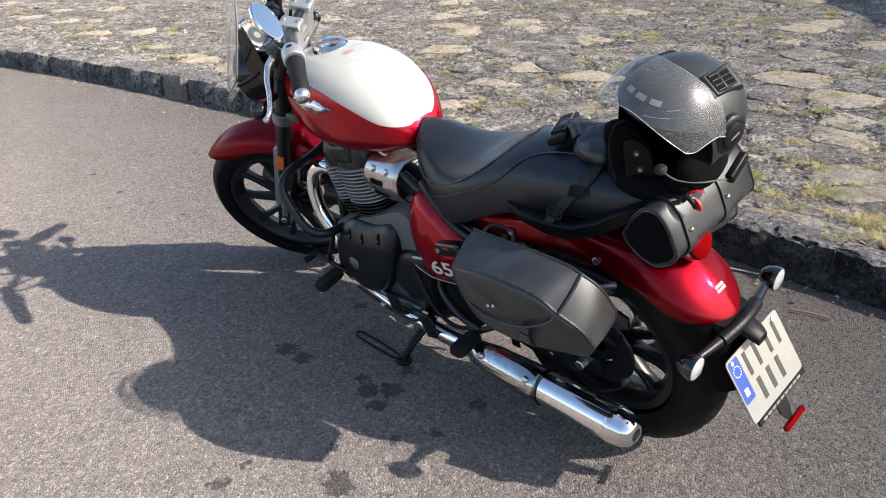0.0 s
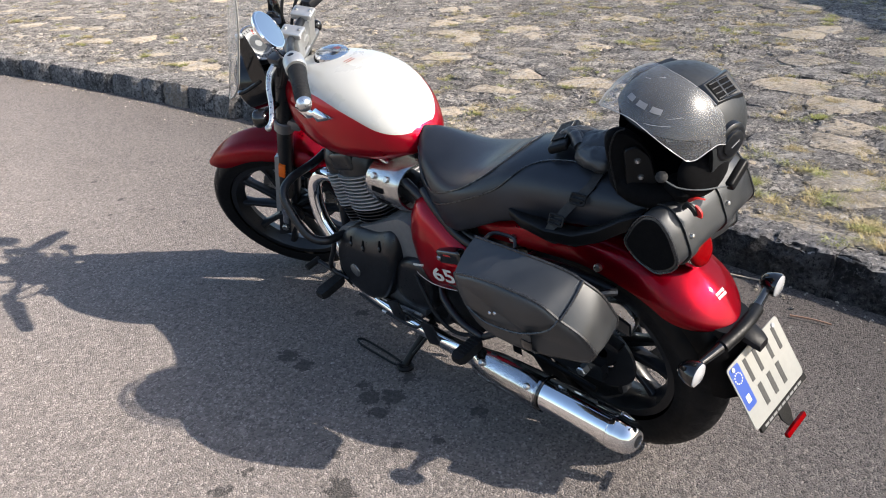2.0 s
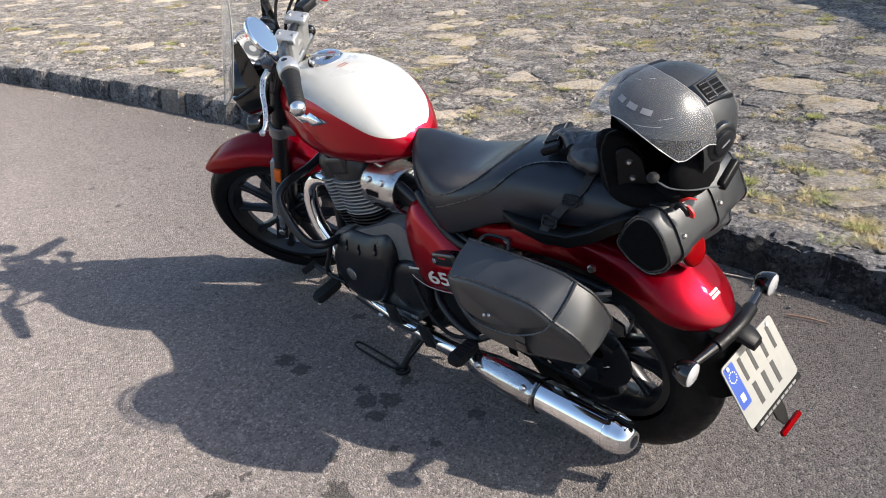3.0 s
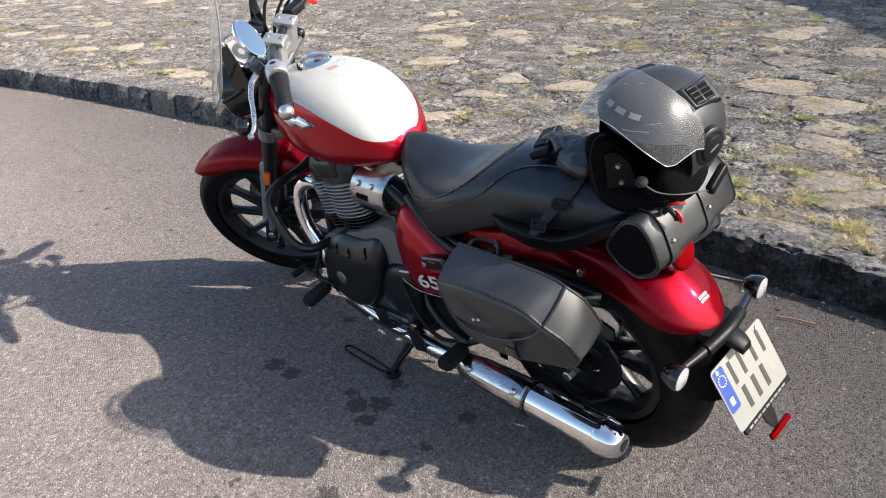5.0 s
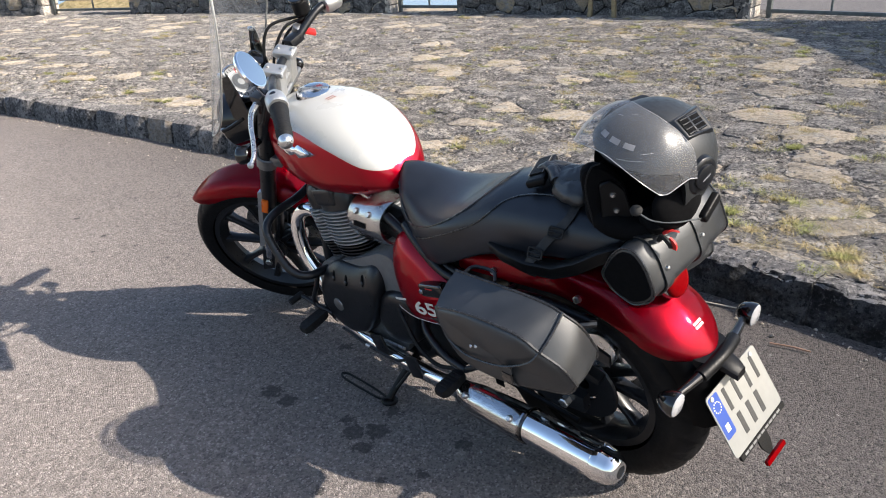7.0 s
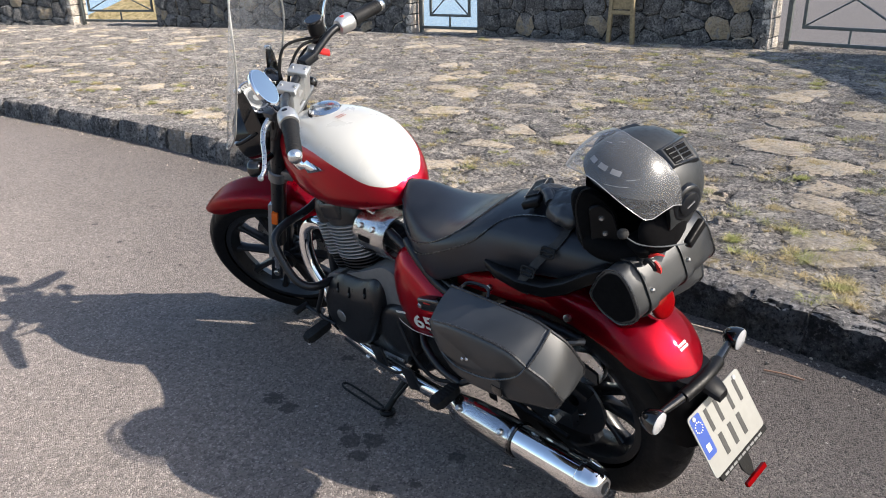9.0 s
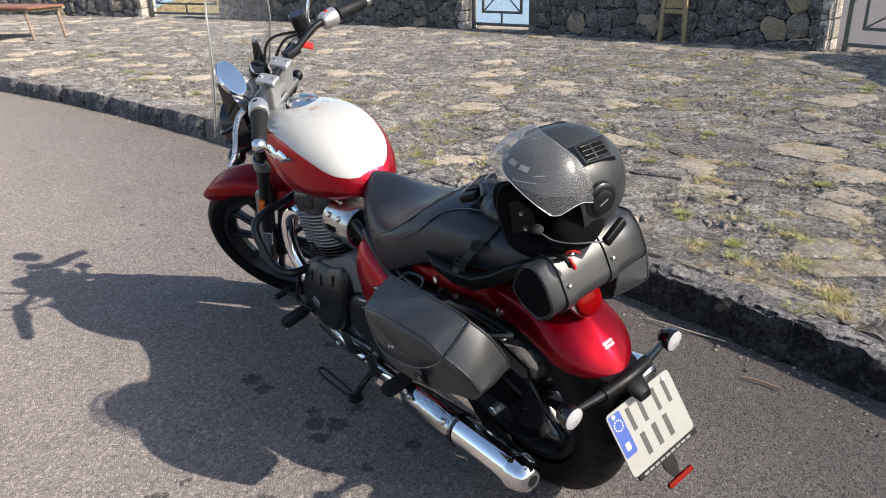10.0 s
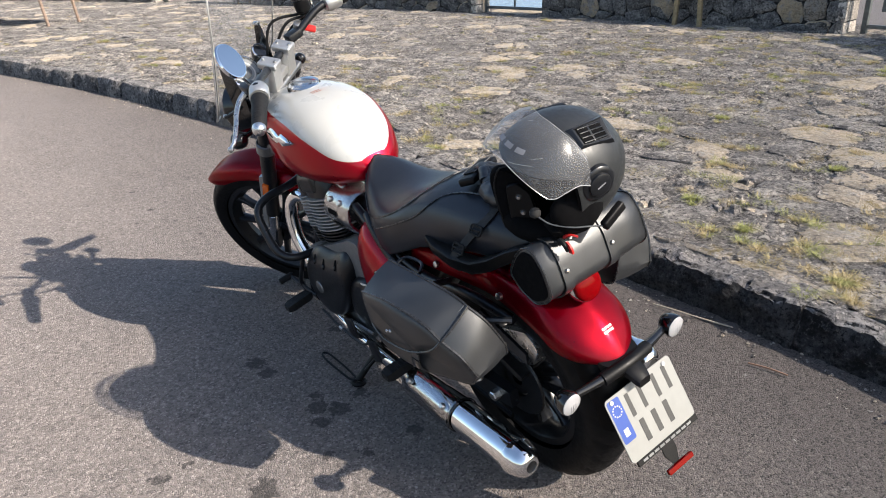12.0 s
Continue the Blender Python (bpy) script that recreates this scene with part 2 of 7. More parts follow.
RED = plain("red_paint", (0.325, 0.0006, 0.0115), 0.34, 0.72, 0.05, 6, 0.0, coat=0.65, spec=0.0, coat_rough=0.06)
RED.node_tree.nodes["Principled BSDF"].inputs["Specular Tint"].default_value = (0.70, 0.01, 0.03, 1)
MARK = plain("brown_red_print", (0.34, 0.09, 0.07), 0.5)
WHITE = plain("white_paint", (0.425, 0.418, 0.392), 0.30, 0.0, 0.02, 5, coat=0.8, coat_rough=0.03)
LEATHER = leather("black_leather", (0.0150, 0.0163, 0.0184), 0.41, 520, 0.12, 0.68)
SEAT = leather("seat_vinyl", (0.0095, 0.0114, 0.0165), 0.36, 800, 0.07, 0.45)
STITCH = plain("grey_thread", (0.16, 0.16, 0.16), 0.7)
PIPING = plain("piping", (0.018, 0.0185, 0.020), 0.27, spec=0.6)
BLACK = plain("black_plastic", (0.0045, 0.0045, 0.005), 0.42, bump=0.15, bscale=500, spec=0.18)
SATIN = plain("black_powder_coat", (0.0070, 0.0078, 0.0098), 0.33, var=0.08, spec=0.42)
GLOSS = plain("black_gloss", (0.005, 0.005, 0.0055), 0.12, coat=0.5)
RUBBER = plain("rubber", (0.0075, 0.0076, 0.0082), 0.6, bump=0.3, bscale=300, spec=0.22)
TYRE = plain("tyre_rubber", (0.0042, 0.0042, 0.0048), 0.5, var=0.35, bump=0.2, bscale=260, spec=0.16)
CHROME = plain("chrome", (0.80, 0.80, 0.81), 0.03, 1.0, 0.03)
BRIGHT = plain("satin_chrome", (0.82, 0.82, 0.82), 0.17, 1.0, 0.05)
ALU = plain("brushed_aluminium", (0.66, 0.66, 0.66), 0.30, 1.0, 0.1)
SILVER = plain("silver_paint", (0.50, 0.50, 0.495), 0.36, 0.8, 0.08)
CAST = plain("cast_aluminium", (0.26, 0.265, 0.27), 0.42, 0.9, 0.15, bump=0.2, bscale=400)
FIN = plain("machined_fins", (0.30, 0.305, 0.31), 0.40, 0.35, 0.12)
GREYCASE = plain("grey_engine_paint", (0.115, 0.118, 0.122), 0.45, 0.2, 0.15)
STEEL = plain("bolt_steel", (0.5, 0.5, 0.5), 0.3, 1.0)
LENS_RED = plain("red_lens", (0.125, 0.0006, 0.0016), 0.22, var=0.12, scale=90, coat=0.25, spec=0.0, coat_rough=0.03)
AMBER = plain("amber_lens", (0.75, 0.14, 0.01), 0.2, var=0.08, coat=0.6)
LENS_WHITE = plain("clear_lens", (0.33, 0.33, 0.34), 0.18, var=0.08, scale=120, coat=0.8)
MIRROR = plain("mirror_glass", (0.60, 0.61, 0.63), 0.02, 1.0, 0.01)
PLATE = plain("plate_white", (0.20, 0.20, 0.188), 0.45, var=0.05, coat=0.3)
PLATE_BLUE = plain("plate_blue", (0.010, 0.045, 0.24), 0.35, var=0.05)
INK = plain("black_ink", (0.02, 0.02, 0.02), 0.5)
PRINT = plain("white_print", (0.58, 0.56, 0.52), 0.45, var=0.04)
PRINT_GREY = plain("grey_print", (0.17, 0.17, 0.18), 0.5)
TAG_RED = plain("red_fabric", (0.45, 0.012, 0.01), 0.6, bump=0.2)
WEBBING = plain("black_webbing", (0.012, 0.012, 0.013), 0.75, bump=0.4, bscale=600)
CLOTH = plain("black_lining", (0.0025, 0.0025, 0.003), 0.95, bump=0.1, bscale=300, spec=0.1)
HELMET = plain("matt_black_shell", (0.0190, 0.0205, 0.0220), 0.45, var=0.10, spec=0.4)
FOAM = plain("foam", (0.014, 0.014, 0.0145), 1.0, bump=0.6, bscale=700)
DIAL = plain("dial_face", (0.22, 0.23, 0.235), 0.5)
DISPLAY = plain("gauge_display", (0.05, 0.055, 0.06), 0.35)
RIM = plain("acrylic_edge", (0.26, 0.255, 0.24), 0.3)
VISOR_EDGE = plain("cut_visor_edge", (0.30, 0.30, 0.31), 0.2, var=0.1)
VISOR = clear("visor_plastic", (0.88, 0.885, 0.90), 0.28, 0.20, 0.028)
SCREEN = clear("windscreen_acrylic", (0.91, 0.915, 0.91), 0.05, 0.13)
GLASS = clear("gauge_glass", (0.92, 0.92, 0.92), 0.03)
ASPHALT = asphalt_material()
PAVING = stone_material("lava_paving", (0.192, 0.179, 0.171), (0.326, 0.298, 0.276), (0.48, 0.436, 0.386), (0.57, 0.475, 0.36), 0.28, 0.9, True)
# kerb faces are coloured dark for their shade, kerb tops pale for the sun
KERB_SHADED = stone_material("shaded_lava_kerb", (0.026, 0.025, 0.027), (0.054, 0.052, 0.053), (0.080, 0.076, 0.075), (0.10, 0.085, 0.072), 0.06, 0.9)
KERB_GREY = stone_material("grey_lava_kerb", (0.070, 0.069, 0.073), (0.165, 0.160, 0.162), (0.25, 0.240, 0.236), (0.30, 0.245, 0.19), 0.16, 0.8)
KERB_SUNLIT = stone_material("sunlit_kerb_top", (0.15, 0.142, 0.138), (0.25, 0.232, 0.222), (0.36, 0.33, 0.305), (0.38, 0.33, 0.28), 0.15, 0.7)
WALLSTONE = stone_material("lava_wall", (0.085, 0.084, 0.086), (0.17, 0.164, 0.16), (0.25, 0.238, 0.225), (0.36, 0.29, 0.20), 0.13, 0.5)
MORTAR = stone_material("lava_rubble", (0.156, 0.143, 0.135), (0.335, 0.306, 0.284), (0.56, 0.506, 0.446), (0.2, 0.18, 0.15), 0.0, 1.0, True)
WALLCORE = plain("wall_mortar", (0.018, 0.017, 0.017), 0.95, var=0.4, bump=0.8, bscale=50)
GATE = plain("grey_gate_paint", (0.10, 0.11, 0.11), 0.5, 0.3)
TIMBER = plain("weathered_timber", (0.24, 0.19, 0.11), 0.8, var=0.3, bump=0.5, bscale=90)
PALE_STONE = stone_material("pale_wall_stone", (0.34, 0.31, 0.27), (0.50, 0.45, 0.40), (0.60, 0.55, 0.49), (0.30, 0.24, 0.18), 0.2, 0.4)
POST = plain("faded_brown_paint", (0.26, 0.185, 0.14), 0.7, var=0.3)
RUST = plain("red_brown_steel", (0.20, 0.09, 0.06), 0.7, var=0.3)


# ---- building helpers ----
def mesh_from(bm, name, mat, sharp=40):
    bmesh.ops.recalc_face_normals(bm, faces=bm.faces)
    me = bpy.data.meshes.new(name)
    bm.to_mesh(me)
    bm.free()
    mats = mat if isinstance(mat, (list, tuple)) else [mat]
    for k in mats:
        me.materials.append(k)
    me.polygons.foreach_set("use_smooth", [True] * len(me.polygons))
    me.set_sharp_from_angle(angle=radians(sharp))
    return me


def part(name, bm, mat, parent=None, label="", m=None, sharp=40):
    """Links a bmesh as one mesh object under a thing or under a part."""
    ob = new(name, mesh_from(bm, name, mat, sharp))
    if parent is not None:
        ob.parent = parent
    if m is not None:
        ob.matrix_basis = m
    if label:
        ob["label"] = label
    return ob


def thing(name, label, category, m=None, group="", kind=""):
    ob = new(name)
    if m is not None:
        ob.matrix_basis = m
    return tagged(ob, label, category, group, kind)


def join(*bms):
    out = bms[0]
    for b in bms[1:]:
        me = bpy.data.meshes.new("tmp")
        b.to_mesh(me)
        b.free()
        out.from_mesh(me)
        bpy.data.meshes.remove(me)
    return out


def moved(bm, m):
    bm.transform(m)
    return bm


def mirrored(bm):
    bm.transform(Matrix.Scale(-1, 4, (0, 1, 0)))
    bmesh.ops.reverse_faces(bm, faces=bm.faces)
    return bm


def box(x0, x1, y0, y1, z0, z1, bev=0.0, seg=2):
    bm = bmesh.new()
    bmesh.ops.create_cube(bm, size=1)
    for v in bm.verts:
        v.co = Vector((x0 if v.co.x < 0 else x1, y0 if v.co.y < 0 else y1, z0 if v.co.z < 0 else z1))
    if bev:
        bmesh.ops.bevel(bm, geom=bm.edges[:], offset=bev, segments=seg, affect="EDGES", profile=0.6)
    return bm


def loft(rings, closed=True, caps=True):
    """Skin over rings of points; every ring has the same number of points."""
    bm = bmesh.new()
    vs = [[bm.verts.new(p) for p in r] for r in rings]
    n = len(rings[0])
    for a, b in zip(vs, vs[1:]):
        for i in range(n if closed else n - 1):
            j = (i + 1) % n
            bm.faces.new((a[i], a[j], b[j], b[i]))
    if caps and closed:
        bm.faces.new(vs[0])
        bm.faces.new(vs[-1])
    return bm


def spline(pts, steps=6):
    """A smooth line through the points."""
    pts = [Vector(p) for p in pts]
    ext = [pts[0] * 2 - pts[1], *pts, pts[-1] * 2 - pts[-2]]
    out = []
    for i in range(1, len(ext) - 2):
        p0, p1, p2, p3 = ext[i - 1:i + 3]
        for s in range(steps):
            t = s / steps
            out.append(0.5 * ((2 * p1) + (p2 - p0) * t + (2 * p0 - 5 * p1 + 4 * p2 - p3) * t * t + (3 * p1 - p0 - 3 * p2 + p3) * t ** 3))
    return out + [pts[-1]]


def tube(pts, r, seg=12, smooth=True, steps=6, flat=1.0, closed=False):
    """A bent round bar; r: one radius, or one at each end."""
    line = spline(pts, steps) if smooth and len(pts) > 2 else [Vector(p) for p in pts]
    rings, up = [], None
    n = len(line)
    for i, p in enumerate(line):
        if closed:
            d = (line[(i + 1) % n] - line[i - 1]).normalized()
        else:
            d = (line[min(i + 1, n - 1)] - line[max(i - 1, 0)]).normalized()
        if up is None:
            up = d.orthogonal().normalized() if flat == 1.0 else (Vector((0, 0, 1)) - d * d.z).normalized()
        else:
            up = (up - d * up.dot(d)).normalized()
        side = d.cross(up)
        rr = r if isinstance(r, (int, float)) else r[0] + (r[1] - r[0]) * i / (n - 1)
        rings.append([p + (up * math.cos(a) * flat + side * math.sin(a)) * rr for a in (2 * math.pi * k / seg for k in range(seg))])
    if closed:
        rings.append(rings[0])
        bm = loft(rings, caps=False)
        bmesh.ops.remove_doubles(bm, verts=bm.verts, dist=1e-6)
        return bm
    return loft(rings)


def lathe(profile, seg=32, axis="Y", at=(0, 0, 0), closed=False):
    """Turns a profile of (radius, along) about an axis."""
    bm = bmesh.new()
    rows = []
    for r, h in profile:
        if r < 1e-6:
            rows.append([bm.verts.new((0, 0, h))])
        else:
            rows.append([bm.verts.new((r * math.cos(2 * math.pi * k / seg), r * math.sin(2 * math.pi * k / seg), h)) for k in range(seg)])
    if closed:
        rows.append(rows[0])
    for a, b in zip(rows, rows[1:]):
        for k in range(seg):
            j = (k + 1) % seg
            q = [a[k % len(a)], a[j % len(a)], b[j % len(b)], b[k % len(b)]]
            q = [v for i, v in enumerate(q) if v not in q[:i]]
            if len(q) > 2:
                bm.faces.new(q)
    if axis == "Y":
        bm.transform(Matrix.Rotation(radians(-90), 4, "X"))
    elif axis == "X":
        bm.transform(Matrix.Rotation(radians(90), 4, "Y"))
    elif axis != "Z":
        bm.transform(Vector(axis).to_track_quat("Z", "Y").to_matrix().to_4x4())
    bm.transform(Matrix.Translation(at))
    return bm


def rod(a, b, r, seg=14, bev=0.0):
    """A straight round bar from a to b, with softened ends."""
    a, b = Vector(a), Vector(b)
    L = (b - a).length
    bev = bev or min(r, L) * 0.18
    return lathe([(0, 0), (r - bev, 0), (r, bev), (r, L - bev), (r - bev, L), (0, L)], seg, tuple((b - a).normalized()), a)


def ball(c, r, seg=14, sc=(1, 1, 1)):
    bm = bmesh.new()
    bmesh.ops.create_uvsphere(bm, u_segments=seg, v_segments=max(6, seg // 2), radius=r)
    bm.transform(Matrix.Translation(c) @ Matrix.Diagonal((*sc, 1)))
    return bm


def prism(outline, y0, y1, bev=0.0, seg=2):
    """An (x, z) outline drawn out from y0 to y1."""
    bm = loft([[(x, y0, z) for x, z in outline], [(x, y1, z) for x, z in outline]])
    bmesh.ops.recalc_face_normals(bm, faces=bm.faces)
    if bev:
        bmesh.ops.bevel(bm, geom=bm.edges[:], offset=bev, segments=seg, affect="EDGES", profile=0.6)
    return bm


def rounded(outline, r=0.02, n=4):
    """The same outline with round corners."""
    out, k = [], len(outline)
    for i in range(k):
        p, a, b = (Vector(outline[j % k]) for j in (i, i - 1, i + 1))
        da, db = (a - p), (b - p)
        ra, rb = min(r, da.length * 0.45), min(r, db.length * 0.45)
        s, e = p + da.normalized() * ra, p + db.normalized() * rb
        for j in range(n + 1):
            t = j / n
            out.append(tuple(s * (1 - t) ** 2 + p * 2 * t * (1 - t) + e * t * t))
    return out

# ---- the large structure: road, kerb, terrace, wall ----
TOP = 0.165                                              # the terrace's height over the road


def kerb_line(x):
    """The kerb's road edge: straight beside the motorcycle, bending away further on."""
    return -1.115 + 0.0245 * max(0.0, x - 1.4) ** 2 - 0.00035 * max(0.0, x - 1.4) ** 3


def wall_line(x):
    """The foot of the lava stone wall behind the terrace."""
    return -8.28 + 0.155 * max(0.0, x - 3.3) + 0.0145 * max(0.0, x - 3.3) ** 2


def ground_height(x, y):
    beyond = wall_line(min(x, 24.0)) - y - 1.2
    return -0.004 - (min(50.0, 0.95 * beyond) if beyond > 0 else 0.0)


def build_ground():
    bm = bmesh.new()
    xs = [-3000, -300, -40, -12, -6, *[-4 + 0.8 * i for i in range(41)], 34, 45, 80, 300, 3000]
    ys = [3000, 300, 60, 20, 10, 5, 2, 0, -1.5, -3, -5, -6, -7, *[-7.5 - 0.5 * i for i in range(12)], -14, -16, -19, -24, -30, -40, -70, -110, -300, -3000]
    grid = [[bm.verts.new((x, y, ground_height(x, y))) for x in xs] for y in ys]
    for a, b in zip(grid, grid[1:]):
        for i in range(len(xs) - 1):
            bm.faces.new((a[i], a[i + 1], b[i + 1], b[i]))
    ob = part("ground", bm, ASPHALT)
    return tagged(ob, "grey worn asphalt road with pale grit", "road", kind="structure")


build_ground()


def build_water():
    m, nd, lk, p = material("sea_water")
    p.inputs["Base Color"].default_value = (0.16, 0.23, 0.31, 1)
    p.inputs["Roughness"].default_value = 0.25
    bumped(nd, lk, p, noisy(nd, lk, coords(nd), 0.6, 5), 0.4, 0.4)
    bm = bmesh.new()
    vs = [bm.verts.new(q) for q in ((50, -70, -48.0), (2800, -70, -48.0), (2800, -2800, -48.0), (1820, -2800, -48.0), (260, -400, -48.0), (105, -160, -48.0))]
    bm.faces.new(vs)
    tagged(part("water", bm, m), "hazy blue sea far below the wall", "sea", kind="structure")


def build_far_town():
    """Low white and red houses on the plain far below."""
    rng = random.Random(8)
    wh = plain("white_render", (0.62, 0.60, 0.57), 0.9)
    rd = plain("red_roof", (0.42, 0.07, 0.05), 0.9)
    for k in range(16):
        y = -150 - rng.uniform(0, 45)
        x = -1.2 + (1.4 - y) * rng.uniform(0.335, 0.43)
        w, d, h = rng.uniform(3, 7), rng.uniform(3, 6), rng.uniform(2.5, 5)
        hs = thing("far_house", "small pale house on the plain far below", "house", Matrix.Translation((x, y, -50.01)) @ Matrix.Rotation(rng.uniform(0, 3), 4, "Z"), "far houses")
        part("wall", box(-w / 2, w / 2, -d / 2, d / 2, 0, h), wh, hs)
        part("roof", loft([[(-w * 0.53, -d * 0.53, h), (w * 0.53, -d * 0.53, h), (w * 0.53, d * 0.53, h), (-w * 0.53, d * 0.53, h)], [(-w * 0.5, -0.1, h + 1.1), (w * 0.5, -0.1, h + 1.1), (w * 0.5, 0.1, h + 1.1), (-w * 0.5, 0.1, h + 1.1)]]), rd if k % 2 else wh, hs)


build_far_town()
build_water()


def cell_polygons(seeds, bound):
    """The cells round scattered seeds, each one clipped by the lines halfway to its neighbours."""
    seeds = np.array(seeds)
    out = []
    for i, s in enumerate(seeds):
        d = np.hypot(*(seeds - s).T)
        near = np.argsort(d)[1:15]
        poly = [(s[0] + bound * c, s[1] + bound * k) for c, k in ((-1, -1), (1, -1), (1, 1), (-1, 1))]
        for j in near:
            mid, nrm = (s + seeds[j]) / 2, seeds[j] - s
            res = []
            for a, b in zip(poly, poly[1:] + poly[:1]):
                fa, fb = np.dot(np.array(a) - mid, nrm), np.dot(np.array(b) - mid, nrm)
                if fa <= 0:
                    res.append(a)
                if fa * fb < 0:
                    t = fa / (fa - fb)
                    res.append((a[0] + (b[0] - a[0]) * t, a[1] + (b[1] - a[1]) * t))
            poly = res
            if len(poly) < 3:
                break
        if len(poly) >= 3:
            out.append((s, poly))
    return out


def ragged(poly, gap, rng, rough=0.12):
    """A cell's outline drawn in by half the joint, with broken corners."""
    c = Vector((sum(p[0] for p in poly) / len(poly), sum(p[1] for p in poly) / len(poly)))
    out = []
    k = len(poly)
    for i in range(k):
        p, nx = Vector(poly[i]), Vector(poly[(i + 1) % k])
        if (nx - p).length < 0.02:
            continue
        for t in ((0.10, 0.30, 0.52, 0.74, 0.92) if (nx - p).length > 0.12 else (0.2, 0.7)):
            q = p.lerp(nx, t) + Vector((rng.uniform(-0.011, 0.011), rng.uniform(-0.011, 0.011)))
            v = c - q
            out.append(q + v.normalized() * min(v.length * 0.5, gap * (1 + rng.uniform(-0.5, 0.9)) + (0 if 0.2 < t < 0.8 else rng.uniform(0, rough * v.length * 0.4))))
    return c, out


def slab(poly, gap, depth, rng, place, bulge=0.006, tilt=0.02):
    """One rough stone: side faces, a worn rim and a crowned top. place(u, v, h) puts it into the world."""
    c, ring = ragged(poly, gap, rng)
    if len(ring) < 3:
        return None
    tu, tv = rng.uniform(-tilt, tilt), rng.uniform(-tilt, tilt)
    lift = rng.uniform(-0.4, 0.6) * bulge
    verts, faces = [], []
    n = len(ring)

    def h(q, base):
        return base + lift + tu * (q.x - c.x) + tv * (q.y - c.y)
    for q in ring:
        verts.append(place(q.x, q.y, -depth))
    for q in ring:
        verts.append(place(q.x, q.y, h(q, -bulge * 1.2)))
    for q in ring:
        w = q.lerp(c, 0.16 + rng.uniform(0, 0.08))
        verts.append(place(w.x, w.y, h(w, rng.uniform(-0.3, 0.5) * bulge)))
    verts.append(place(c.x, c.y, h(c, bulge * rng.uniform(0, 1))))
    for lvl in (0, 1):
        for i in range(n):
            j = (i + 1) % n
            faces.append((lvl * n + i, lvl * n + j, (lvl + 1) * n + j, (lvl + 1) * n + i))
    for i in range(n):
        faces.append((2 * n + i, 2 * n + (i + 1) % n, 3 * n))
    return verts, faces


def stone_object(name, vf, mat, parent):
    me = bpy.data.meshes.new(name)
    me.from_pydata([tuple(v) for v in vf[0]], [], vf[1])
    me.materials.append(mat)
    me.polygons.foreach_set("use_smooth", [True] * len(me.polygons))
    me.set_sharp_from_angle(angle=radians(35))
    ob = new(name, me)
    ob.parent = parent
    return ob


def stuff_object(name, pieces, mat, parent):
    verts, faces = [], []
    for vs, fs in pieces:
        o = len(verts)
        verts += [tuple(v) for v in vs]
        faces += [tuple(i + o for i in f) for f in fs]
    me = bpy.data.meshes.new(name)
    me.from_pydata(verts, [], faces)
    me.materials.append(mat)
    ob = new(name, me)
    ob.parent = parent
    ob["kind"] = "stuff"
    return ob


def rubble(x, y):
    """The lumpy height of the lava rubble between the flat stones."""
    p = Vector((x, y, 0))
    a = noise.noise(p * 4.0) * 0.010
    b = 1 - abs(noise.noise(p * 11.0)) * 2
    c = noise.noise(p * 27.0)
    d = noise.noise(p * 17.0 + Vector((0, 5, 0)))
    return a + 0.018 * b * (0.4 + 0.6 * abs(noise.noise(p * 2.3 + Vector((9, 0, 0))))) + 0.011 * c + 0.013 * d


def terrace_bed():
    """Lava rubble, mortar and earth: one uneven sheet up to the wall and beyond its gates, finer beside the road."""
    xs, x = [-9.0], -9.0
    while x < 24:
        x += 0.020 if -1.3 < x < 4.2 else 0.045 if 4.2 <= x < 9 else 0.30
        xs.append(x)
    bm_v, faces = [], []
    us, d = [0.14], 0.14
    while d < 9.0:
        d += 0.020 if d < 4.2 else 0.045 if d < 7.4 else 0.4
        us.append(d)
    n = len(us)
    for x in xs:
        k, w = kerb_line(x), wall_line(x) - 1.1
        for u in us:
            y = max(k - u, w)
            bm_v.append((x, y, TOP - 0.012 + rubble(x, y)))
    for i in range(len(xs) - 1):
        for j in range(n - 1):
            faces.append((i * n + j, i * n + j + 1, (i + 1) * n + j + 1, (i + 1) * n + j))
    me = bpy.data.meshes.new("pavement")
    me.from_pydata(bm_v, [], faces)
    me.materials.append(MORTAR)
    me.polygons.foreach_set("use_smooth", [True] * len(me.polygons))
    return tagged(new("pavement", me), "terrace of uneven lava paving stones with weeds", "pavement", kind="structure")


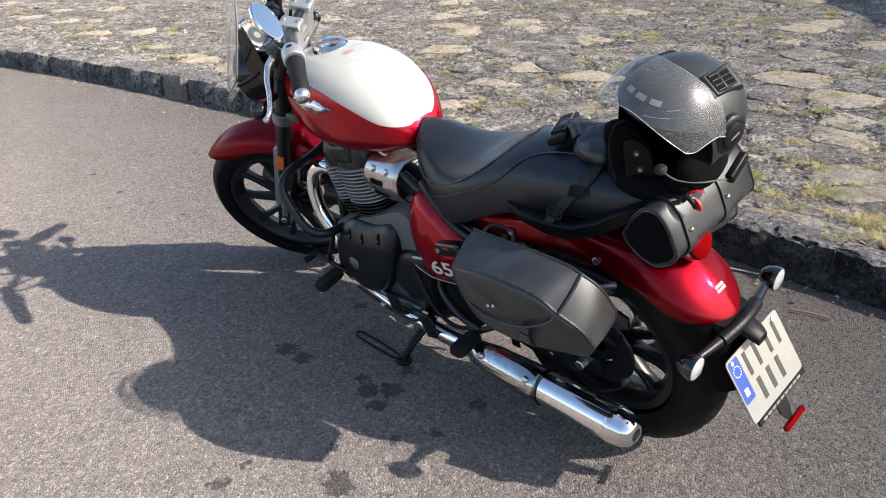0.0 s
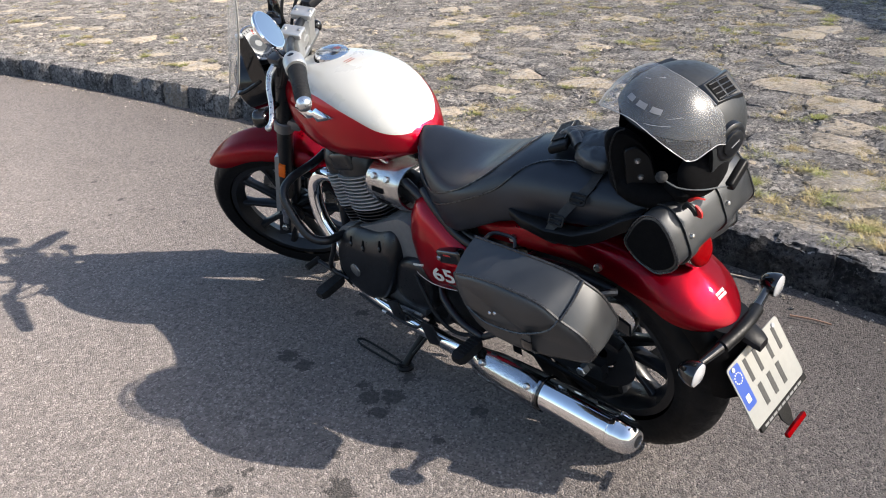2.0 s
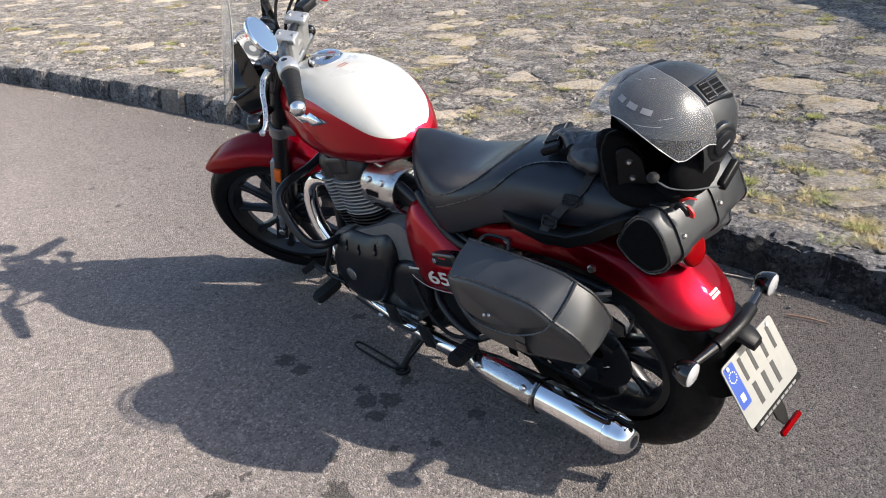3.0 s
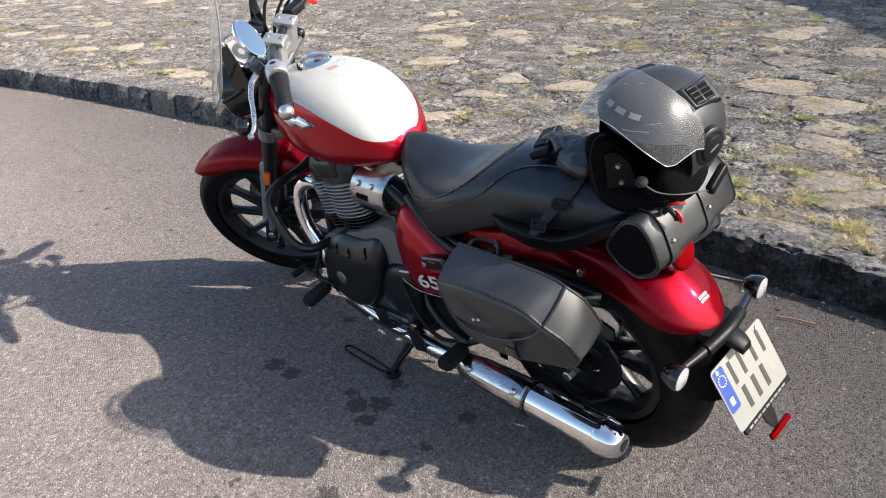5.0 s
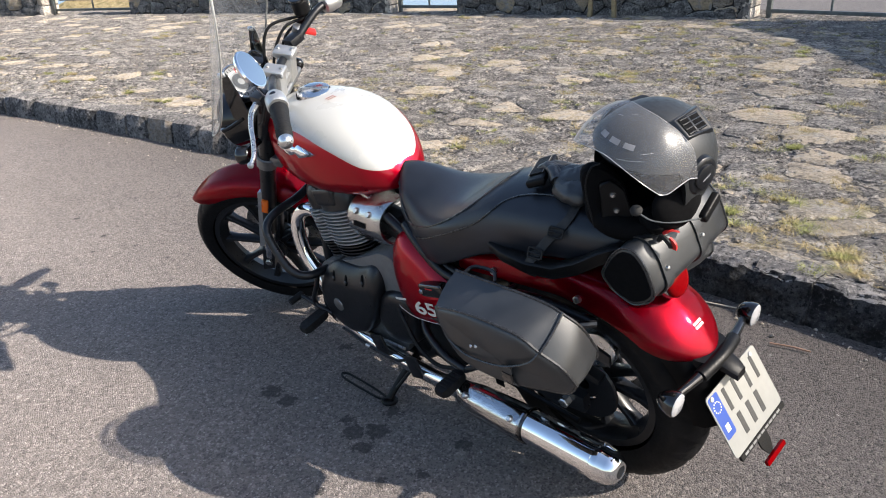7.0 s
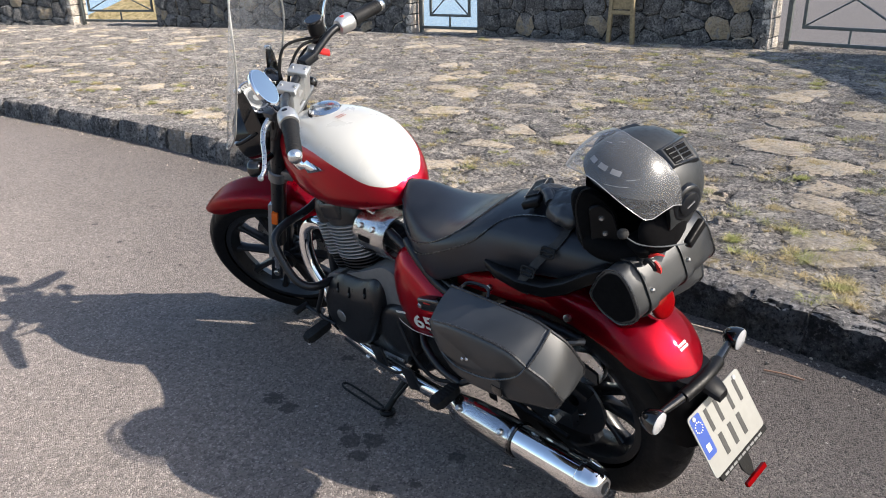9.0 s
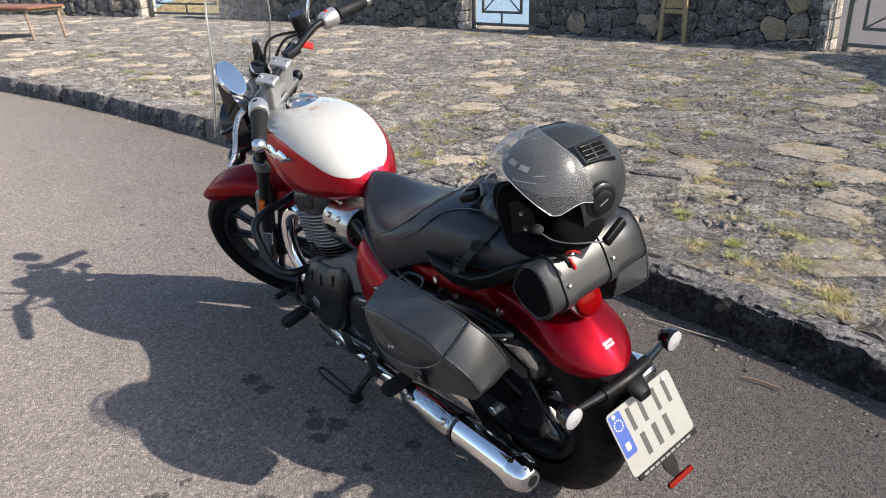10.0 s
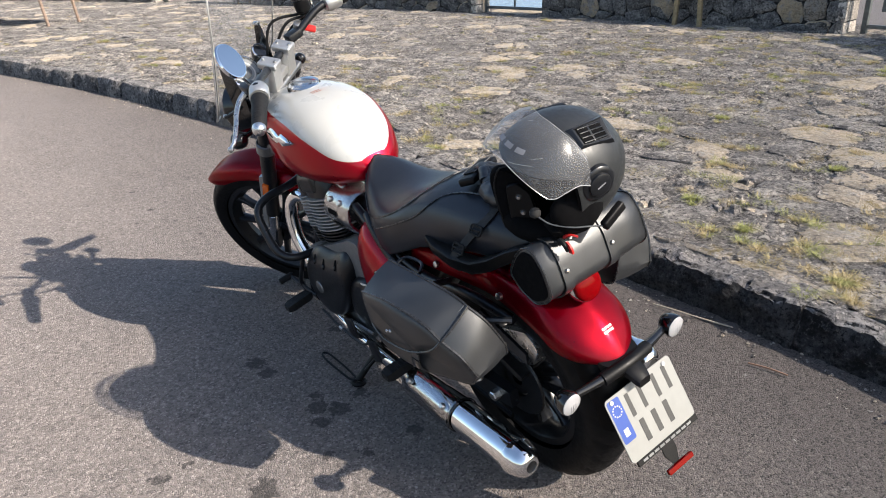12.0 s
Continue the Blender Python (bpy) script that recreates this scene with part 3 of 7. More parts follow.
def build_paving():
    bed = terrace_bed()
    rng = random.Random(5)
    seeds = []
    step = 0.33
    x = -5.5
    row = 0
    while x < 19:
        y = kerb_line(x) - 0.30
        while y > max(wall_line(x), -9.4) - 0.3:
            seeds.append((x + rng.uniform(-0.17, 0.17), y + rng.uniform(-0.17, 0.17) + (row % 2) * step / 2))
            y -= step * rng.uniform(0.75, 1.25)
        x += step
        row += 1
    seeds = [s for s in seeds if s[1] < kerb_line(s[0]) - 0.20]
    near, far = [], []
    for s, poly in cell_polygons(seeds, 0.6):
        if any(p[1] > kerb_line(p[0]) - 0.13 for p in poly):
            poly = [(p[0], min(p[1], kerb_line(p[0]) - 0.145)) for p in poly]
        sink = rng.choice((0.006, 0.003, 0.0, -0.004, -0.009, -0.015, -0.021))
        vf = slab(poly, 0.012, 0.03, rng, lambda u, v, h: (u, v, TOP + h + sink), 0.008, 0.022)
        if vf:
            (near if (-1.2 < s[0] < 4.3 and s[1] > -5.4) else far).append((s, vf))
    near.sort(key=lambda k: abs(k[0][0] - 1.2) + 0.8 * abs(k[0][1] + 1))
    for s, vf in near[:300]:
        stone_object("paving_stone", vf, PAVING, bed)
    stuff_object("paving_stones", [vf for s, vf in near[300:] + far], PAVING, bed)
    lumps = []
    for k in range(6500):                                  # broken lava lumps between the slabs
        x = -1.4 + 10.0 * rng.random() ** 1.5
        y = kerb_line(x) - 0.2 - (min(6.6, kerb_line(x) - wall_line(x)) - 0.3) * rng.random() ** 1.25
        if noise.noise((x * 1.6, y * 1.6, 3.0)) < -0.12:
            continue
        r = rng.uniform(0.007, 0.024) * (1.7 if k % 9 == 0 else 1.0)
        h, z, n = r * rng.uniform(0.35, 0.8), TOP - 0.006, rng.choice((5, 6, 7))
        low = [(x + r * rng.uniform(0.7, 1.3) * math.cos(6.283 * i / n), y + r * rng.uniform(0.7, 1.3) * math.sin(6.283 * i / n), z - 0.012) for i in range(n)]
        mid = [(x + (p[0] - x) * rng.uniform(0.5, 0.85), y + (p[1] - y) * rng.uniform(0.5, 0.85), z + h * rng.uniform(0.6, 1.0)) for p in low]
        top = (x + rng.uniform(-0.2, 0.2) * r, y + rng.uniform(-0.2, 0.2) * r, z + h * rng.uniform(0.9, 1.2))
        lumps.append((low + mid + [top], [(i, (i + 1) % n, n + (i + 1) % n, n + i) for i in range(n)] + [(n + i, n + (i + 1) % n, 2 * n) for i in range(n)]))
    stuff_object("lava_lumps", lumps, PAVING, bed)
    return bed


def build_kerb():
    kerb = thing("kerb", "rough dark lava kerb stones along the road", "kerb", kind="structure")
    rng = random.Random(11)
    cuts = [-9.0]
    while cuts[-1] < -1.5:
        cuts.append(cuts[-1] + rng.uniform(0.3, 0.6))
    cuts = cuts[:-1] + [-1.05, -0.56, -0.119, 0.110, 0.50, 0.93, 1.33]
    while cuts[-1] < 22:
        cuts.append(cuts[-1] + rng.uniform(0.26, 0.62))
    for x, x1 in zip(cuts, cuts[1:]):
        gap, far = (0.0012, 0.5) if x < 1.3 else (0.013, 1.6)
        a, b = x + gap, x1 - gap
        push = rng.uniform(-0.012, 0.012) * far
        depth = rng.uniform(0.17, 0.24)
        bm = bmesh.new()
        bmesh.ops.create_cube(bm, size=1)
        bmesh.ops.subdivide_edges(bm, edges=bm.edges[:], cuts=20 if -1.1 < x < 1.3 else 10 if x < 3 else 6, use_grid_fill=True)
        top = TOP + rng.uniform(-0.012, 0.012) * far
        seed = 0.0 if x < 1.3 else rng.uniform(0, 50)   # near stones are split from one ragged block
        for v in bm.verts:
            u, w, h = v.co.x + 0.5, v.co.y + 0.5, v.co.z + 0.5
            px = a + (b - a) * u
            py = kerb_line(px) - depth * (1 - w) - 0.012 * h * w + push * w
            pz = -0.05 + (top + 0.05) * h
            k = noise.noise_vector((px * 9 + seed, py * 9, pz * 9)) * 0.016 + noise.noise_vector((px * 24 + seed, py * 24, pz * 24)) * 0.012 + noise.noise_vector((px * 48 + seed, py * 48, pz * 48)) * 0.005
            k *= 1.0 if x < 1.3 else 0.62
            if u < 0.05 or u > 0.95:                        # rounded ends
                py -= 0.014 * w * far
                pz -= 0.006 * h * far
            worn = max(0.0, w - 0.75) * max(0.0, h - 0.7) / 0.075
            py -= 0.016 * worn
            pz -= 0.014 * worn
            v.co = Vector((px + k.x * 0.35, py + k.y, pz + k.z * (1 if h > 0.5 else 0)))
        bm.normal_update()
        for f in bm.faces:                                  # sun on the tops and shade on the split faces are put into the colour
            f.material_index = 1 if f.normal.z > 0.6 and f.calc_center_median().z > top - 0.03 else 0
        part("kerb_stone", bm, [KERB_SHADED if x < 1.3 else KERB_GREY, KERB_SUNLIT], kerb, sharp=30)
    return kerb


def wall_place(x):
    d = Vector((1, (wall_line(x + 0.05) - wall_line(x - 0.05)) / 0.1)).normalized()
    return d, Vector((-d.y, d.x))                          # along the wall, out of it towards the road


def build_wall(name, x0, x1, label):
    """One stretch of the masonry wall between two gates: a mortar core and stones set into both faces and the ends."""
    H = 1.15
    rings = []
    steps = max(2, int((x1 - x0) / 0.5))
    for i in range(steps + 1):
        x = x0 + (x1 - x0) * i / steps
        d, n = wall_place(x)
        p = Vector((x, wall_line(x)))
        f, b = p - n * 0.03, p - n * 0.42
        rings.append([(f.x, f.y, 0.1), (f.x, f.y, H - 0.02), (b.x, b.y, H - 0.02), (b.x, b.y, -0.4)])
    wall = tagged(part(name, loft(rings), WALLCORE), label, "wall", kind="structure")
    rng = random.Random(int(x0 * 10))
    seeds, x, row = [], x0 + 0.02, 0
    while x < x1:
        z = 0.10
        while z < H:
            seeds.append((x + rng.uniform(-0.09, 0.09), z + rng.uniform(-0.07, 0.07) + (row % 2) * 0.1))
            z += rng.uniform(0.19, 0.32)
        x += rng.uniform(0.23, 0.36)
        row += 1
    for s, poly in cell_polygons(seeds, 0.4):
        poly = [(min(max(u, x0), x1), min(max(v, TOP - 0.05), H)) for u, v in poly]
        area = abs(sum(a[0] * b[1] - b[0] * a[1] for a, b in zip(poly, poly[1:] + poly[:1]))) / 2
        if area < 0.004:
            continue

        def place(u, v, h):
            d, n = wall_place(u)
            q = Vector((u, wall_line(u))) + n * (h + 0.012)
            return (q.x, q.y, v)
        vf = slab(poly, 0.0045, 0.06, rng, place, 0.015, 0.10)
        if vf:
            stone_object("wall_stone", vf, WALLSTONE, wall)
    for end, sgn in ((x0, -1), (x1, 1)):                   # dressed end stones beside the gates
        d, n = wall_place(end)
        z = TOP - 0.04
        while z < H - 0.05:
            h = rng.uniform(0.16, 0.28)
            bm = box(-0.10, 0.012, -0.22, 0.22, 0.006, min(h, H - z) - 0.006, 0.018)
            for v in bm.verts:
                v.co += noise.noise_vector(v.co * 11 + Vector((z * 9, end, 0))) * 0.012
            m = Matrix(((d.x * sgn, n.x, 0, end - n.x * 0.20), (d.y * sgn, n.y, 0, wall_line(end) - n.y * 0.20), (0, 0, 1, z), (0, 0, 0, 1)))
            part("end_stone", bm, PALE_STONE if sgn < 0 else WALLSTONE, wall, m=m)
            z += h
    return wall


build_wall("wall_1", 3.44, 7.72, "dark lava rubble masonry wall with deep joints")
build_wall("wall_2", 8.95, 14.25, "grey lava rubble masonry wall in grazing sun")
build_wall("wall_3", 16.2, 22.0, "grey lava rubble masonry wall in grazing sun")


def build_gate(x0, x1, label, lift=0.06, swing=0.0):
    """A steel gate: posts, frame and crossed braces, with a smaller frame inside."""
    a, b = Vector((x0, wall_line(x0))), Vector((x1, wall_line(x1)))
    d = (b - a).normalized()
    L = (b - a).length
    m = Matrix(((d.x, -d.y, 0, a.x), (d.y, d.x, 0, a.y), (0, 0, 1, TOP), (0, 0, 0, 1))) @ Matrix.Translation((0, -0.2, 0))
    g = thing("steel_gate", label, "gate", m, "gates in the wall")
    for x in (0.03, L - 0.03):
        part("gate_post", box(x - 0.03, x + 0.03, -0.03, 0.03, -0.05, 1.25, 0.004), GATE, g)
    part("bottom_rail", box(0.06, L - 0.06, -0.02, 0.02, lift, lift + 0.045, 0.003), GATE, g)
    part("top_rail", box(0.06, L - 0.06, -0.02, 0.02, 1.12, 1.165, 0.003), GATE, g)
    i0, i1, z0, z1 = 0.20, L - 0.20, lift + 0.20, 0.96
    for q in (box(i0, i1, -0.015, 0.015, z0, z0 + 0.04, 0.003), box(i0, i1, -0.015, 0.015, z1, z1 + 0.04, 0.003),
              box(i0, i0 + 0.04, -0.015, 0.015, z0 + 0.04, z1, 0.003), box(i1 - 0.04, i1, -0.015, 0.015, z0 + 0.04, z1, 0.003)):
        part("frame_bar", q, GATE, g)
    for s in (0, 1):
        p, q = (i0 + 0.04, z0 + 0.04), (i1 - 0.04, z1)
        if s:
            p, q = (p[0], q[1]), (q[0], p[1])
        part("brace", tube([(p[0], 0.005 * (1 - 2 * s), p[1]), (q[0], 0.005 * (1 - 2 * s), q[1])], 0.012, 6), GATE, g)
    for x, z in ((L / 2, lift + 0.045), (L / 2, 1.0)):
        part("spacer", box(x - 0.012, x + 0.012, -0.012, 0.012, z, z + 0.155 if z < 0.5 else 1.12), GATE, g)
    for x in (0.06, i1):
        part("spacer", box(x, x + 0.14, -0.012, 0.012, 0.62, 0.644), GATE, g)
    return g


build_gate(7.78, 8.90, "closed grey steel gate with crossed braces before the sea")
build_gate(14.3, 16.15, "grey steel gate before a dry grass slope")
build_gate(1.74, 3.32, "closed grey steel gate with crossed braces above a plain")


def build_shade_block():
    """An unseen plain rendered block, added beside the terrace so that its roof throws the shade on the far paving."""
    m, nd, lk, p = material("pale_render")
    n = noisy(nd, lk, coords(nd), 6, 6)
    lk.new(mixed(nd, lk, n, (0.5, 0.47, 0.42), (0.62, 0.59, 0.54)), p.inputs["Base Color"])
    p.inputs["Roughness"].default_value = 0.9
    bm = bmesh.new()
    pts = [(0.48, -8.90), (-0.52, -8.18), (-1.07, -7.63), (-1.61, -6.99), (-2.37, -6.23), (-6.5, -6.6), (-6.5, -9.4), (0.48, -9.4)]
    tops = [[(x, y, z) for x, y in pts] for z in (0.0, 2.28)]
    house = thing("shade_block", "unseen pale rendered block added to shade the far paving", "building", kind="structure")
    part("wall", loft(tops), m, house)
    cx, cy = -3.2, -7.6
    part("roof", loft([[(cx + (x - cx) * 1.004, cy + (y - cy) * 1.004, z) for x, y in pts] for z in (2.28, 2.38)]), WALLCORE, house)


build_shade_block()

# ---- the motorcycle: x ahead from the rear axle, y to its left, z up; it leans to its left on the stand ----
LEAN_M = Matrix.Translation((0, 0, 0.002)) @ Matrix.Rotation(radians(-12.0), 4, "X")
RAKE = radians(27.6)
S_AXIS = Vector((-math.sin(RAKE), 0, math.cos(RAKE)))
S_FOOT = Vector((1.6185, 0, 0))
STEER = Matrix.Translation(S_FOOT) @ Matrix.Rotation(radians(33), 4, S_AXIS) @ Matrix.Translation(-S_FOOT)
REAR, FRONT = Vector((0, 0, 0.323)), Vector((1.5, 0, 0.331))
bike = thing("motorcycle", "red and white cruiser motorcycle leaning on its side stand", "motorcycle", LEAN_M)


def tyre_bm(R, w, rim_r, grooves):
    """Tyre with a rounded tread; the grooves are sunk bars across the shoulders."""
    prof = []
    r = w / 2
    for k in range(27):
        a = radians(-118 + 236 * k / 26)
        prof.append((R - r * 0.86 + r * 0.86 * math.cos(a) if math.cos(a) > 0 else R - r * 0.86 + (R - r * 0.86 - rim_r) * math.cos(a) * 1.6, r * math.sin(a) * (1.0 if math.cos(a) > 0 else 0.96)))
    prof = [(max(rim_r, q[0]), q[1]) for q in prof]
    bm = lathe(prof, grooves * 9, "Y")
    for v in bm.verts:
        rr = math.hypot(v.co.x, v.co.z)
        ang = math.atan2(v.co.z, v.co.x)
        side = abs(v.co.y) / r
        if rr > R - r * 0.80 and 0.14 < side < 0.86:
            ph = (ang / (2 * math.pi) * grooves + side * 1.3 + (0.5 if v.co.y > 0 else 0.0)) % 1.0
            if ph < 0.15:
                v.co.x *= (rr - 0.005) / rr
                v.co.z *= (rr - 0.005) / rr
    return bm


def wheel(name, c, R, w, rim_r, rim_w, spokes, m, label):
    hub = join(lathe([(0.018, -0.06), (0.045, -0.06), (0.052, -0.045), (0.038, -0.03), (0.038, 0.03), (0.052, 0.045), (0.045, 0.06), (0.018, 0.06)], 28, "Y"))
    rim = lathe([(rim_r - 0.012, -rim_w / 2), (rim_r + 0.008, -rim_w / 2), (rim_r + 0.009, -rim_w / 2 + 0.008), (rim_r - 0.008, -rim_w / 2 + 0.02), (rim_r - 0.02, 0),
                 (rim_r - 0.008, rim_w / 2 - 0.02), (rim_r + 0.009, rim_w / 2 - 0.008), (rim_r + 0.008, rim_w / 2), (rim_r - 0.012, rim_w / 2),
                 (rim_r - 0.03, rim_w / 2 - 0.03), (rim_r - 0.034, 0), (rim_r - 0.03, -rim_w / 2 + 0.03)], 64, "Y", closed=True)
    wh = part(name, rim, SATIN, bike, label, m @ Matrix.Translation(c))
    part("hub", hub, SATIN, wh)
    part("tyre", tyre_bm(R, w, rim_r, 26), TYRE, wh, "black road tyre with slanting grooves")
    for k in range(spokes):
        a = 2 * math.pi * k / spokes + 0.2
        ca, sa = math.cos(a), math.sin(a)
        rings = []
        for rr, hw, hy in ((0.038, 0.017, 0.024), (0.09, 0.012, 0.019), (rim_r - 0.06, 0.010, 0.017), (rim_r - 0.02, 0.016, 0.022)):
            rings.append([(ca * rr - sa * u, y, sa * rr + ca * u) for u, y in ((-hw, -hy * 0.6), (-hw * 0.6, -hy), (hw * 0.6, -hy), (hw, -hy * 0.6), (hw, hy * 0.6), (hw * 0.6, hy), (-hw * 0.6, hy), (-hw, hy * 0.6))])
        part("spoke", loft(rings), SATIN, wh)
    return wh


ID4 = Matrix.Identity(4)
rear_wheel = wheel("rear_wheel", REAR, 0.323, 0.150, 0.203, 0.105, 10, ID4, "black cast alloy rear wheel")
front_wheel = wheel("front_wheel", FRONT, 0.331, 0.104, 0.243, 0.075, 10, STEER, "black cast alloy front wheel turned to the left")
part("sprocket", lathe([(0.05, 0.058), (0.105, 0.058), (0.108, 0.062), (0.105, 0.067), (0.05, 0.067)], 48, "Y"), SATIN, rear_wheel)
part("brake_disc", lathe([(0.09, -0.078), (0.148, -0.078), (0.150, -0.075), (0.148, -0.072), (0.09, -0.072)], 48, "Y", closed=True), STEEL, rear_wheel)
part("brake_disc", lathe([(0.10, -0.068), (0.158, -0.068), (0.160, -0.071), (0.158, -0.074), (0.10, -0.074)], 48, "Y", closed=True), STEEL, front_wheel)


# -- fenders
def front_fender():
    rings = []
    for k in range(25):
        a = radians(52 + (212 - 52) * k / 24)
        t = k / 24
        r = 0.372 - 0.006 * math.cos(t * 6)
        hw = 0.078 * (0.42 + 0.58 * min(1, t * 7) ** 0.5) * (1 - 0.25 * max(0, t - 0.8) / 0.2)
        drop = (0.062 if t > 0.1 else 0.020 + 0.42 * t) * (1 - 0.3 * max(0, t - 0.85) / 0.15)
        prof = []
        for j in range(15):
            u = -1 + 2 * j / 14
            prof.append((hw * math.copysign(min(1, abs(u) * 1.25) ** 0.9, u), -drop * max(0, abs(u) - 0.35) ** 1.7 / 0.65 ** 1.7))
        c, s = math.cos(a), math.sin(a)
        rings.append([(1.5 + c * (r + d), y, 0.331 + s * (r + d)) for y, d in prof])
    bm = loft(rings, closed=False, caps=False)
    bmesh.ops.solidify(bm, geom=bm.faces[:], thickness=0.003)
    return bm


part("front_fender", front_fender(), RED, bike, "glossy dark red front mudguard", STEER, 60)


def rear_fender():
    """A hooped mudguard: level ahead of the axle, then round the wheel to a broad rounded tail."""
    R, rings = 0.4111, []

    def ring(p, inward, deep, hw):
        out = []
        for j in range(45):
            u = -1 + 2 * j / 44
            ph = abs(u) * math.pi / 2
            y, d = hw * math.sin(ph) ** 0.915, deep * (1 - math.cos(ph) ** 0.734)
            d += 0.0045 * (1 - math.exp(-(y / 0.028) ** 2)) * min(1.0, hw / 0.09) * math.cos(ph)   # a soft crest along the middle
            out.append(p + inward * d + Vector((0, math.copysign(y, u), 0)))
        rings.append(out)
    for k in range(11):
        x = 0.345 - 0.285 * k / 10
        top = 0.7297 - 0.14 * (x - 0.06)
        ring(Vector((x, 0, top)), Vector((0, 0, -1)), 0.098 - 0.06 * (x - 0.06), 0.100)
    for k in range(1, 47):
        a = 81.6 + 48.4 * k / 20 if k <= 20 else 130 + 18.2 * math.sin(math.pi / 2 * (k - 20) / 26)
        c, n = math.cos(radians(a)), math.sin(radians(a))
        f = max(0.003, 1 - (max(0.0, a - 130) / 18.2) ** 2.1) ** 0.5
        deep = 0.0978 - 0.045 * max(0.0, (a - 105) / 43) ** 1.2
        lift = 0.004 * max(0.0, (a - 130) / 18) ** 2
        ring(Vector((c * (R - lift) + 0.0044 * min(1.0, (a - 81.6) / 20), 0, 0.323 + n * (R - lift))), Vector((-c, 0, -n)), deep * f, (0.100 + 0.010 * min(1.0, (a - 81.6) / 50)) * f)
    bm = loft(rings, closed=False, caps=False)
    bmesh.ops.solidify(bm, geom=bm.faces[:], thickness=-0.003)
    return bm


rf = part("rear_fender", rear_fender(), RED, bike, "glossy dark red rear mudguard", sharp=60)
for x, y, z in ((-0.055, 0.1055, 0.650), (0.213, 0.1005, 0.640)):
    for s in (1, -1):
        part("fender_screw", lathe([(0, 0.010), (0.005, 0.010), (0.009, 0.008), (0.010, 0), (0.010, -0.01)], 14, (0, s, 0.25), (x, y * s, z)), STEEL, rf)


for k in range(2):
    for i in range(4):
        part("fender_mark", moved(box(-0.0030, 0.0030, -0.0030, 0.0030, 0, 0.0008), Matrix.Translation((-0.2965 - 0.0062 * k, 0.010 - 0.0078 * i, 0.6040 - 0.0070 * k)) @ Matrix.Rotation(radians(-47), 4, "Y")), PRINT, rf)


def inner_guard():
    """The black plastic tail under the painted mudguard."""
    rings = []
    for k in range(13):
        a = radians(150 - 62 * (1 - k / 12) + 22 * k / 12)
        r = 0.392 - 0.006 * k / 12
        hw = 0.094 - 0.014 * k / 12
        ring = []
        for j in range(11):
            u = -1 + 2 * j / 10
            d = -0.055 * max(0, abs(u) - 0.45) ** 1.5 / 0.55 ** 1.5
            ring.append((math.cos(a) * (r + d), hw * math.copysign(min(1, abs(u) * 1.2), u), 0.323 + math.sin(a) * (r + d)))
        rings.append(ring)
    bm = loft(rings, closed=False, caps=False)
    bmesh.ops.solidify(bm, geom=bm.faces[:], thickness=0.004)
    return bm


part("inner_mudguard", inner_guard(), BLACK, bike)


# -- fuel tank
TANK = ((1.165, 0.070, 0.952, 0.830, 0.925), (1.14, 0.098, 0.968, 0.800, 0.938), (1.08, 0.135, 0.989, 0.765, 0.950), (1.00, 0.160, 1.000, 0.742, 0.954), (0.92, 0.172, 1.003, 0.730, 0.950),
        (0.85, 0.172, 0.997, 0.727, 0.939), (0.78, 0.162, 0.983, 0.730, 0.916), (0.72, 0.145, 0.959, 0.736, 0.889), (0.67, 0.124, 0.926, 0.746, 0.861), (0.635, 0.101, 0.888, 0.756, 0.845), (0.608, 0.075, 0.850, 0.764, 0.836), (0.592, 0.046, 0.822, 0.770, 0.832), (0.584, 0.018, 0.802, 0.774, 0.830))


def smooth_rows(rows):
    """A function that runs smoothly through the rows; it takes the row's number, whole or not."""
    y = np.array(rows)
    n = len(y)
    a, r = np.eye(n), np.zeros_like(y)
    for i in range(1, n - 1):
        a[i, i - 1:i + 2] = (1, 4, 1)
        r[i] = 6 * (y[i - 1] - 2 * y[i] + y[i + 1])
    m = np.linalg.solve(a, r)

    def at(u):
        i = min(max(int(u), 0), n - 2)
        t = u - i
        return (1 - t) * y[i] + t * y[i + 1] - t * (1 - t) / 6 * ((2 - t) * m[i] + (1 + t) * m[i + 1])
    return at


tank_row = smooth_rows(TANK)


def tank_at(x, ang, grow=0.0):
    """A point of the tank's skin: ang from 0 at the top to pi at the bottom."""
    lo, hi = 0.0, len(TANK) - 1.0
    for _ in range(30):
        m = (lo + hi) / 2
        lo, hi = (m, hi) if tank_row(m)[0] > x else (lo, m)
    w, top, bot = (float(v) for v in tank_row(lo)[1:4])
    mid = bot + (top - bot) * 0.36
    c, s = math.cos(ang), math.sin(ang)
    if c >= 0:
        y, z = w * math.copysign(abs(s) ** 0.78, s), mid + (top - mid) * c ** 0.68
    else:
        y, z = w * math.copysign(abs(s) ** 0.7, s), mid - (mid - bot) * abs(c) ** 0.9
    d = Vector((y, z - mid)).normalized() * grow
    return Vector((x, y + d.x, z + d.y))


def edge_angle(x, row_edge):
    lo, hi = 0.0, math.pi / 2
    for _ in range(30):
        m = (lo + hi) / 2
        if tank_at(x, m).z > row_edge:
            lo = m
        else:
            hi = m
    return (lo + hi) / 2


